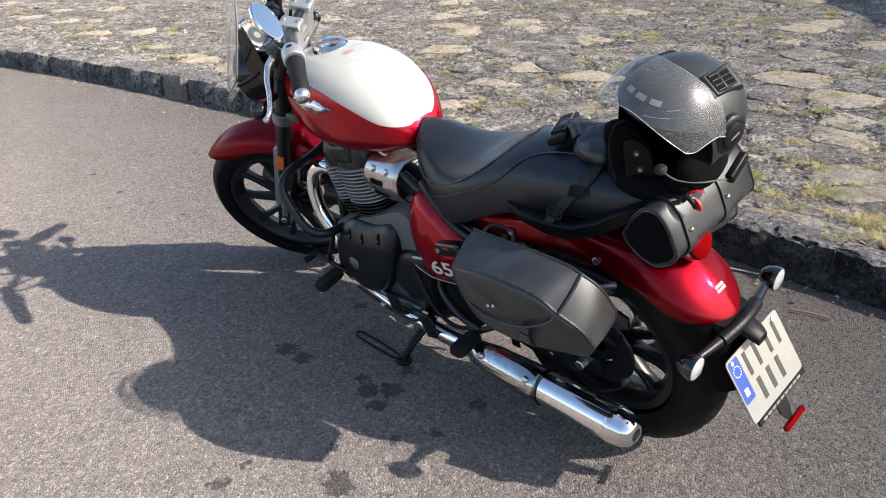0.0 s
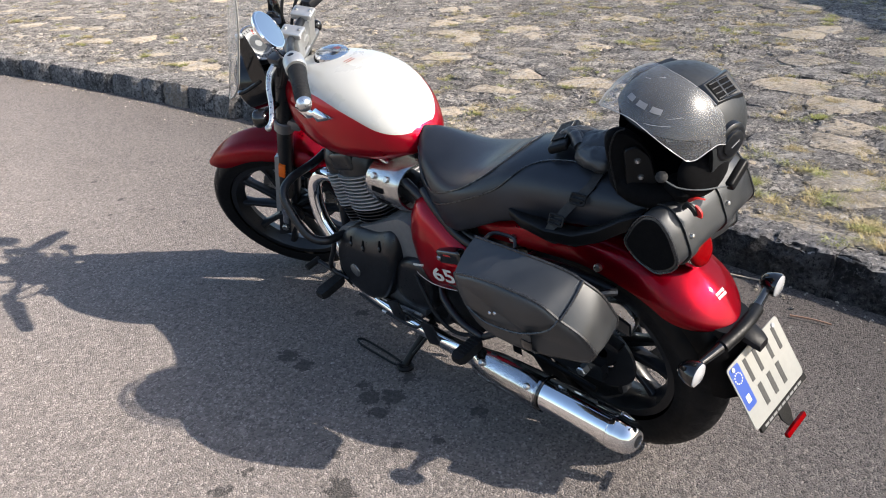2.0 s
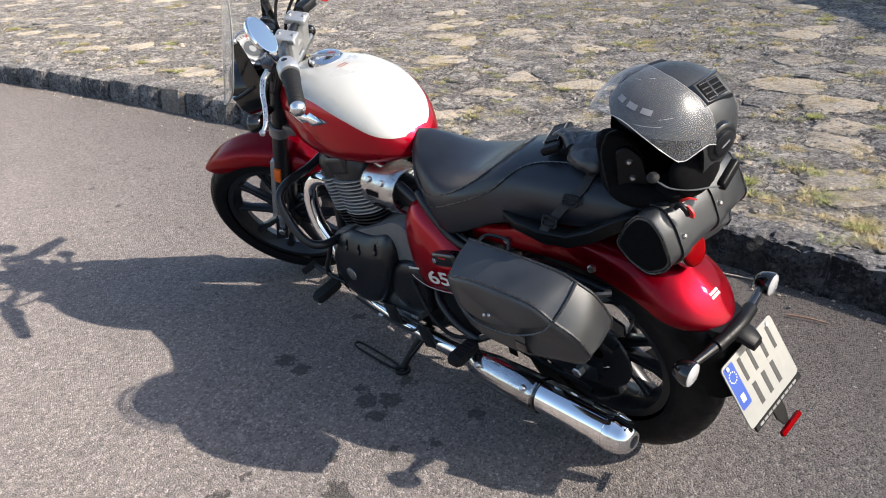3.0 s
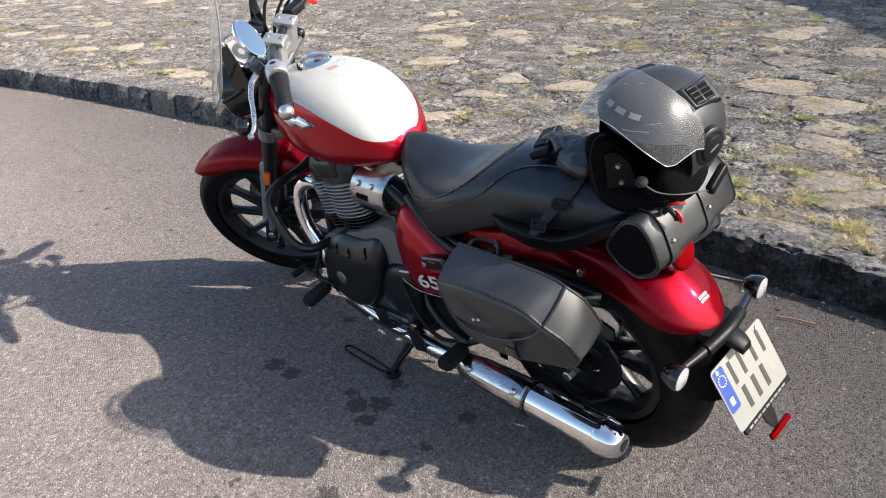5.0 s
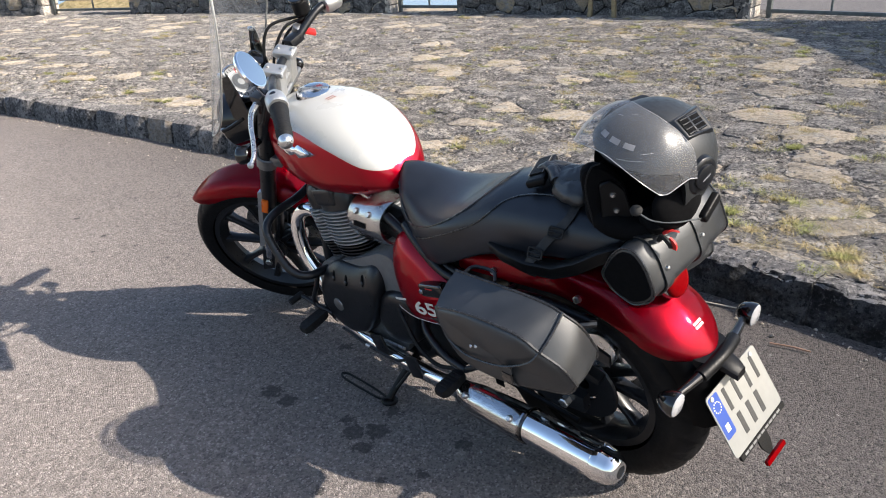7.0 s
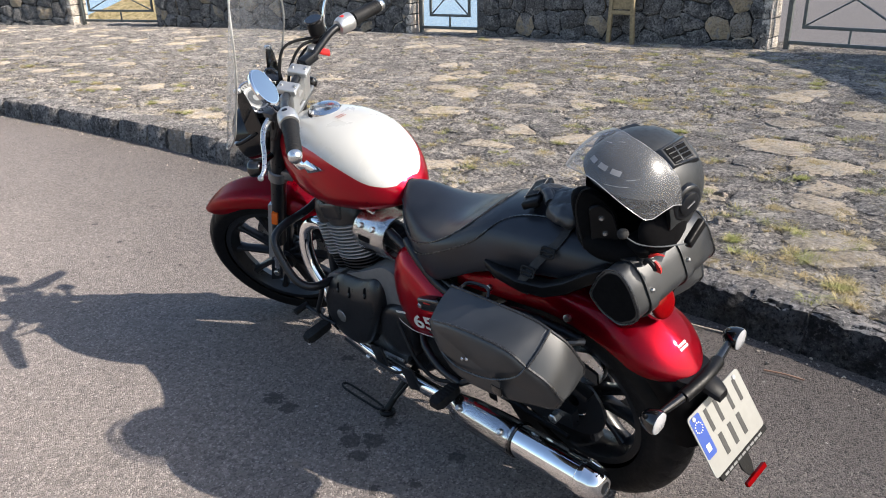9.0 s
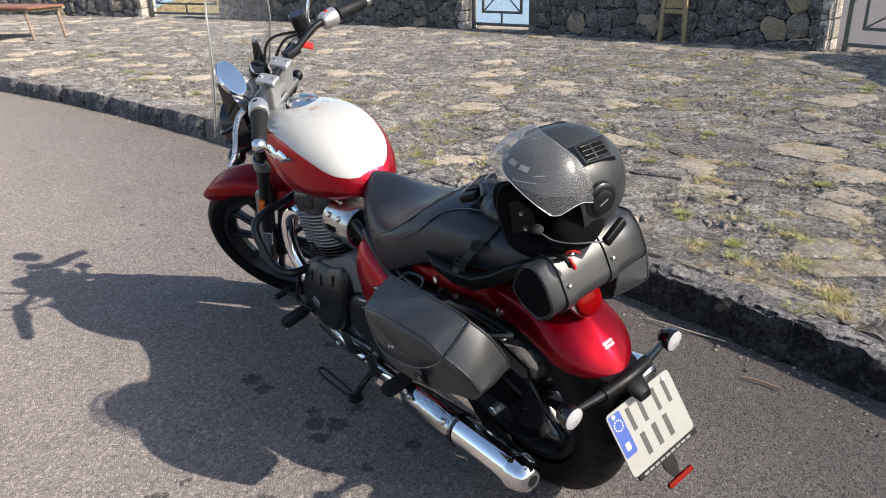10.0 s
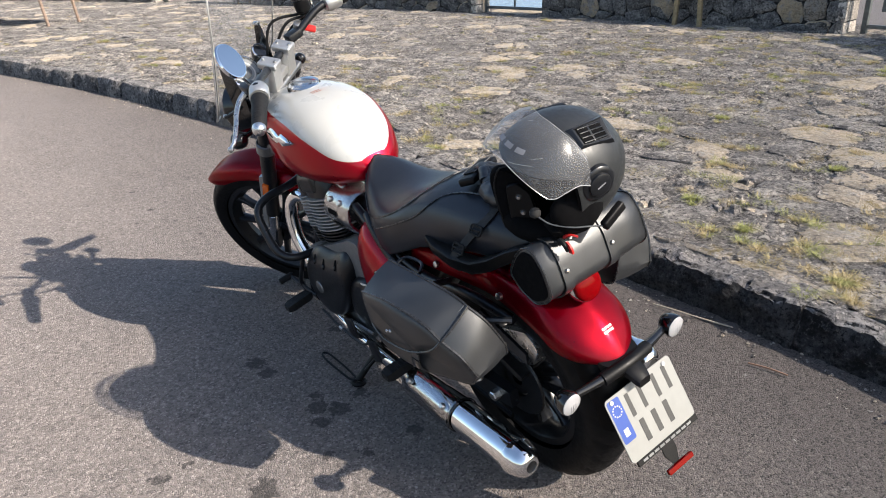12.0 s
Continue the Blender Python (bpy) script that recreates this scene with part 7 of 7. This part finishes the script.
    for a0, a1 in ((-27, -18), (-13, -2), (3, 14)):        # a pale printed mark across the brow
        rg = [[on_visor(a0 + (a1 - a0) * i / 4 + 9, e, 1.076) for e in (45.2, 48.8)] for i in range(5)]
        part("logo_bar", loft(rg, closed=False, caps=False), PRINT_GREY, vs)
    for c_, n_, len_ in ((-24, 60, 8), (12, 38, 22), (30, 44, 12), (-8, 66, 9)):
        part("scratch", tube([on_visor(c_ + len_ * t, n_ + 2 * t, 1.0755) for t in (0, 0.3, 0.6, 1.0)], 0.0003, 4), LENS_WHITE, vs)
    for s in (1, -1):
        c = here @ Vector((-0.317, -0.002, 0.978)) if s > 0 else HELM_ROLL @ on_shell(-94, 19, 1.05)
        n = (HELM_ROLL.to_3x3() @ Vector((-s, 0.06, 0.16))).normalized()
        pv = part("visor_pivot", lathe([(0, 0.010), (0.021, 0.010), (0.0255, 0.008), (0.0265, 0.0040), (0.0280, 0.0040), (0.0350, 0.0036), (0.0390, 0.000), (0.041, -0.022)], 40, tuple(n), c), SATIN, hm, "round black visor pivot cover")
        part("pivot_mark", moved(box(-0.011, 0.011, -0.0014, 0.0014, 0.0098, 0.0112), Matrix.Translation(c) @ n.to_track_quat("Z", "Y").to_matrix().to_4x4() @ Matrix.Rotation(radians(25), 4, "Z")), PRINT_GREY, pv)
    for el0, el1 in ((10, 14), (17, 20)):                   # moulded ridges under the visor, towards the pivot
        part("shell_ridge", tube([HELM_ROLL @ on_shell(az, el0 + 20 + (el1 - el0) * t, 1.004) for t, az in ((0, 34), (0.4, 50), (0.7, 66), (1.0, 80))], 0.0016, 6), HELMET, hm)

    # roof vent with slats
    c = HELM_ROLL @ on_shell(116, 60, 1.0)
    n = (HELM_ROLL @ on_shell(124, 60) - HELM_ROLL @ on_shell(108, 60)).cross(HELM_ROLL @ on_shell(116, 68) - HELM_ROLL @ on_shell(116, 52)).normalized()
    n = n if n.dot(c) > 0 else -n
    c = c + n * 0.0052
    fwd = (Vector((0, 1, 0)) - n * n.y).normalized()
    sid = n.cross(fwd)
    m = Matrix(((sid.x, fwd.x, n.x, c.x), (sid.y, fwd.y, n.y, c.y), (sid.z, fwd.z, n.z, c.z), (0, 0, 0, 1)))
    for s in (1, -1):
        mm = m if s > 0 else Matrix.Scale(-1, 4, (1, 0, 0)) @ m
        vt = part("vent", moved(loft([[(x * k, y * k - 0.004, h) for x, y in ((-0.026, -0.042), (0.026, -0.037), (0.020, 0.038), (-0.021, 0.042))] for k, h in ((1.24, -0.007), (1.10, -0.0004), (1.02, 0.0024), (0.96, 0.0026), (0.88, 0.0006))]), mm), SATIN, hm, "slatted roof vent")
        # a thin black plate on the shell stands for the shade in the openings
        part("vent_shade_plate", moved(box(-0.019, 0.018, -0.034, 0.030, 0.0006, 0.0018), mm), CLOTH, vt)
        for k in range(4):
            part("slat", moved(box(-0.0011, 0.0011, -0.034, 0.028, 0.0012, 0.0024, 0.0004), mm @ Matrix.Translation((-0.0165 + 0.0107 * k, 0, 0.001))), SATIN, vt)
        part("vent_bar", moved(box(-0.020, 0.018, -0.0022, 0.0022, 0.0012, 0.0030, 0.0008), mm), SATIN, vt)

    # intercom on the left rim with its microphone boom
    bx = here @ Vector((-0.309, -0.042, 0.884))
    bd = (here.to_3x3() @ Vector((0.0, -0.058, 0.026))).normalized()
    ic = part("intercom", moved(box(-0.034, 0.034, -0.009, 0.008, -0.012, 0.011, 0.006, 3), Matrix.Translation(bx) @ bd.to_track_quat("X", "Z").to_matrix().to_4x4()), BLACK, hm, "black helmet intercom unit")
    mic = here @ Vector((-0.230, 0.102, 0.933))
    part("boom", tube([here @ Vector(q) for q in ((-0.309, -0.012, 0.872), (-0.302, 0.020, 0.884), (-0.285, 0.055, 0.893), (-0.258, 0.088, 0.908), (-0.236, 0.103, 0.928))], 0.0019, 8), DISPLAY, ic)
    ms = ball((0, 0, 0), 1.0, 16, (0.0125, 0.013, 0.0115))
    part("microphone", moved(ms, Matrix.Translation(mic)), FOAM, ic, "black foam microphone")
    return hm


build_helmet()


def build_gloves():
    gv = thing("riding_gloves", "pair of black riding gloves lying on the seat", "gloves", LEAN_M.copy())
    rng = random.Random(3)
    for c, sc, turn in (((-0.002, -0.012, 0.900), (0.070, 0.050, 0.030), 15), ((-0.020, 0.030, 0.895), (0.058, 0.038, 0.026), -30)):
        bm = ball((0, 0, 0), 1.0, 44, sc)
        for v in bm.verts:                                  # creased leather
            n = v.co.normalized()
            v.co += n * (0.010 * noise.noise(v.co * 26) + 0.008 * (0.5 - abs(noise.noise(v.co * 55 + Vector((2, 0, 0))))))
            v.co.z = max(v.co.z, -0.022)
        part("glove", moved(bm, Matrix.Translation(c) @ Matrix.Rotation(radians(turn), 4, "Z")), LEATHER, gv)
    for k in range(4):
        a = radians(-40 + 24 * k)
        st_ = Vector((0.01 + 0.02 * math.cos(a), 0.028 - 0.02 * k, 0.908))
        bm = tube([st_, st_ + Vector((0.035 * math.cos(a), 0.03 * math.sin(a), 0.012)), st_ + Vector((0.062 * math.cos(a), 0.05 * math.sin(a), 0.004)), st_ + Vector((0.080 * math.cos(a), 0.058 * math.sin(a), -0.014))], (0.0145, 0.010), 12)
        for v in bm.verts:
            v.co += noise.noise_vector(v.co * 70) * 0.003
        part("finger", bm, LEATHER, gv)
    at = Matrix.Translation((0.096, -0.006, 0.902)) @ Matrix.Rotation(radians(-68), 4, "Z") @ Matrix.Rotation(radians(-16), 4, "X")
    cf = part("cuff", moved(box(-0.064, 0.064, -0.024, 0.024, -0.010, 0.010, 0.008, 3), at), BLACK, gv, "stiff black cuff")
    part("cuff_tab", moved(box(-0.034, 0.046, -0.020, 0.020, 0.010, 0.014, 0.002), at), RUBBER, cf)
    part("cuff_seam", moved(tube([(-0.040, -0.018, 0.0145), (0.046, -0.018, 0.0145), (0.046, 0.018, 0.0145), (-0.040, 0.018, 0.0145)], 0.0009, 6, smooth=False), at), STITCH, cf)
    return gv


build_gloves()


# ---- weeds, twigs and the things along the wall ----
def blade_material():
    m, nd, lk, p = material("weed_blades")
    isl = nd.new("ShaderNodeNewGeometry").outputs["Random Per Island"]
    pos = nd.new("ShaderNodeNewGeometry").outputs["Position"]
    dry = noisy(nd, lk, pos, 4.5, 2)
    straw = mixed(nd, lk, isl, (0.25, 0.19, 0.085), (0.43, 0.345, 0.18))
    green = mixed(nd, lk, isl, (0.17, 0.185, 0.05), (0.33, 0.335, 0.11))
    lk.new(mixed(nd, lk, ramp(nd, lk, dry, 0.40, 0.54), green, straw), p.inputs["Base Color"])
    p.inputs["Roughness"].default_value = 0.7
    return m


WEED = blade_material()
TUFTS = ((0.576, -1.466, 0.10), (1.082, -2.404, 0.07), (0.855, -1.783, 0.08), (1.243, -2.805, 0.10), (0.472, -1.655, 0.06), (0.249, -1.501, 0.13), (0.077, -1.385, 0.11), (0.029, -1.653, 0.16), (-0.047, -1.745, 0.12),
         (0.067, -2.007, 0.10), (0.472, -2.192, 0.07), (0.616, -2.838, 0.06), (0.72, -3.168, 0.07), (1.178, -3.508, 0.08), (1.848, -2.836, 0.08), (1.784, -3.423, 0.05), (2.501, -1.409, 0.06), (-0.12, -1.42, 0.14), (-0.35, -1.60, 0.13), (-0.179, -1.446, 0.12), (-0.133, -1.285, 0.10), (0.29, -1.94, 0.09),
         (9.946, -1.22, 0.16), (10.0, -3.374, 0.20), (8.049, -1.172, 0.08), (7.325, -1.066, 0.10), (5.392, -1.237, 0.09), (7.093, -1.285, 0.08), (8.3, -6.5, 0.20), (7.2, -6.9, 0.18), (3.4, -7.7, 0.16), (4.75, -2.15, 0.06), (7.7, -1.3, 0.10), (6.11, -1.25, 0.08), (10.2, -3.65, 0.16))


def build_weeds():
    rng = random.Random(21)
    spots = [(x + rng.uniform(-0.9, 0.9) * r, y + rng.uniform(-0.6, 0.6) * r, r * rng.uniform(0.18, 0.42), 0.85, 1.45) for x, y, r in TUFTS for _ in range(4)]
    for k in range(920):
        x = rng.uniform(-1.5, 5) if k % 6 else rng.uniform(5, 12)
        y = rng.uniform(max(wall_line(x) + 0.1, -8.2), kerb_line(x) - 0.22)
        spots.append((x, y, rng.uniform(0.015, 0.085), rng.uniform(0.2, 0.75), 1.0))
    for _ in range(32):
        x = rng.uniform(-1.0, 7)
        y = rng.uniform(max(wall_line(x) + 0.1, -7), kerb_line(x) - 0.25)
        for _ in range(4):
            spots.append((x + rng.gauss(0, 0.07), y + rng.gauss(0, 0.05), rng.uniform(0.02, 0.075), rng.uniform(0.3, 0.9), 1.2))
    verts, faces = [], []
    for x, y, r, den, tall in spots:
        for _ in range(int((70 + 1000 * r) * den)):
            a, d = rng.uniform(0, 6.283), r * rng.random() ** 0.8
            bx, by = x + d * math.cos(a), y + d * math.sin(a) * 0.8
            L = rng.uniform(0.010, 0.040) * (0.55 + 3.6 * r) * tall
            lean, dirn = rng.uniform(0.8, 2.4), a + rng.gauss(0, 0.9)
            w = rng.uniform(0.0007, 0.0016) / tall ** 0.5
            px, py = -math.sin(dirn) * w, math.cos(dirn) * w
            o = len(verts)
            mx, my = bx + math.cos(dirn) * L * 0.4 * lean, by + math.sin(dirn) * L * 0.4 * lean
            tx, ty = bx + math.cos(dirn) * L * lean, by + math.sin(dirn) * L * lean
            z = TOP - 0.004
            verts += [(bx + px, by + py, z), (bx - px, by - py, z), (mx - px * 0.8, my - py * 0.8, z + L * 0.65), (mx + px * 0.8, my + py * 0.8, z + L * 0.65), (tx, ty, z + L * max(0.12, 1.05 - 0.36 * lean))]
            faces += [(o, o + 1, o + 2, o + 3), (o + 3, o + 2, o + 4)]
    me = bpy.data.meshes.new("weeds")
    me.from_pydata(verts, [], faces)
    me.materials.append(WEED)
    return tagged(new("weeds", me), "dry yellow and green weeds in the paving joints", "weeds", kind="stuff")


build_weeds()


def build_grit():
    """Loose small stones along the kerb and over the paving."""
    rng = random.Random(33)
    pieces = []
    for k in range(1500):
        if k % 5 < 2:
            x = rng.uniform(-1.5, 9)
            y, z = kerb_line(x) + abs(rng.gauss(0, 0.10)) + 0.01, 0.0
        else:
            x = rng.uniform(-1.2, 7)
            y, z = rng.uniform(max(wall_line(x), -6.5), kerb_line(x) - 0.1), TOP - 0.004
        r = rng.uniform(0.003, 0.009) * (1.6 if k % 17 == 0 else 1)
        vs = [(x + r * rng.uniform(0.6, 1.2) * math.cos(a), y + r * rng.uniform(0.6, 1.2) * math.sin(a), z) for a in (0, 1.26, 2.5, 3.8, 5.0)]
        vs.append((x + rng.uniform(-0.3, 0.3) * r, y + rng.uniform(-0.3, 0.3) * r, z + r * rng.uniform(0.6, 1.1)))
        pieces.append((vs, [(i, (i + 1) % 5, 5) for i in range(5)]))
    verts, faces = [], []
    for vs, fs in pieces:
        o = len(verts)
        verts += vs
        faces += [tuple(i + o for i in f) for f in fs]
    me = bpy.data.meshes.new("grit")
    me.from_pydata(verts, [], faces)
    me.materials.append(PAVING)
    return tagged(new("grit", me), "loose grey grit and small stones", "gravel", kind="stuff")


build_grit()


def build_twig(pts, r, label):
    tw = part("twig", tube(pts, r, 6), TWIG)
    return tagged(tw, label, "twig")


TWIG = plain("dry_twig", (0.22, 0.13, 0.09), 0.8, var=0.3)
TWIG_PALE = plain("pale_twig", (0.36, 0.31, 0.24), 0.8, var=0.3)
build_twig([(-0.085, -0.893, 0.006), (-0.15, -0.913, 0.008), (-0.215, -0.926, 0.006)], 0.0035, "thin reddish-brown twig lying on the asphalt")
tagged(part("twig", tube([(0.42, -1.000, 0.006), (0.33, -1.012, 0.012), (0.22, -1.045, 0.006), (0.10, -1.076, 0.006)], 0.003, 6), TWIG_PALE), "long pale dry stalk lying beside the kerb", "twig")
tagged(part("twig", tube([(2.75, -0.78, 0.006), (2.95, -0.81, 0.010), (3.15, -0.80, 0.006)], 0.0035, 6), TWIG_PALE), "pale dry stalk lying on the road", "twig")


def build_timber_stand():
    x = 5.36
    d, n = wall_place(x)
    m = Matrix(((d.x, n.x, 0, x + n.x * 0.16), (d.y, n.y, 0, wall_line(x) + n.y * 0.16), (0, 0, 1, TOP - 0.01), (0, 0, 0, 1)))
    st_ = thing("timber_stand", "weathered timber stand leaning before the wall", "stand", m)
    for x0 in (-0.20, 0.16):
        part("leg", moved(box(0, 0.055, -0.03, 0.03, 0, 1.0, 0.005), Matrix.Translation((x0, 0, 0)) @ Matrix.Rotation(radians(2.5 if x0 < 0 else -2.5), 4, "Y")), TIMBER, st_)
    part("rail", box(-0.16, 0.19, -0.025, 0.025, 0.40, 0.455, 0.004), TIMBER, st_)
    part("board", box(-0.17, 0.17, -0.012, 0.012, 0.47, 0.98, 0.004), TIMBER, st_)
    return st_


build_timber_stand()


def build_table():
    """Two trestles carry rust-red planks; a lighter rail runs below the front edge."""
    a, b = Vector((12.80, -1.05)), Vector((13.21, -1.61))
    d = (b - a).normalized()
    m = Matrix(((d.x, -d.y, 0, a.x), (d.y, d.x, 0, a.y), (0, 0, 1, TOP - 0.01), (0, 0, 0, 1)))
    tb_ = thing("picnic_table", "rust-red picnic table on slanting steel legs", "table", m)
    L = (b - a).length
    for k in range(4):
        part("plank", box(-0.10 + 0.20 * k, 0.094 + 0.20 * k, -0.12, 2.3, 0.50, 0.535, 0.006), RUST, tb_)
    part("rail", box(-0.08, L + 0.08, -0.06, -0.02, 0.455, 0.498, 0.004), TIMBER, tb_)
    for x in (0, L):
        part("rail", box(x - 0.02, x + 0.02, -0.015, 2.25, 0.455, 0.495, 0.004), TIMBER, tb_)
        for y in (0, 2.15):
            part("leg", tube([(x + 0.04, y, 0), (x - 0.04, y, 0.46)], 0.026, 8), POST, tb_)
    return tb_


build_table()


def build_bank():
    """A bank of dry grass behind the far gate."""
    m, nd, lk, p = material("dry_grass_bank")
    n = noisy(nd, lk, coords(nd), 7, 6, 0.7)
    lk.new(mixed(nd, lk, ramp(nd, lk, n, 0.35, 0.65), (0.16, 0.13, 0.05), (0.46, 0.36, 0.19)), p.inputs["Base Color"])
    p.inputs["Roughness"].default_value = 0.95
    bumped(nd, lk, p, n, 0.9, 0.1)
    bm = bmesh.new()
    rows = []
    for i in range(15):
        x = 14.0 + 0.25 * i
        rows.append([bm.verts.new((x, wall_line(x) - 1.0 - 0.3 * j, TOP - 0.05 + 0.10 * j + 0.10 * noise.noise((x * 2, j * 0.8, 4)))) for j in range(12)])
    for a, b in zip(rows, rows[1:]):
        for j in range(11):
            bm.faces.new((a[j], a[j + 1], b[j + 1], b[j]))
    return tagged(part("grass_bank", bm, m), "bank of dry golden grass behind a gate", "grass", kind="structure")


build_bank()

# ---- paving and kerb pieces, last ----
build_kerb()
build_paving()
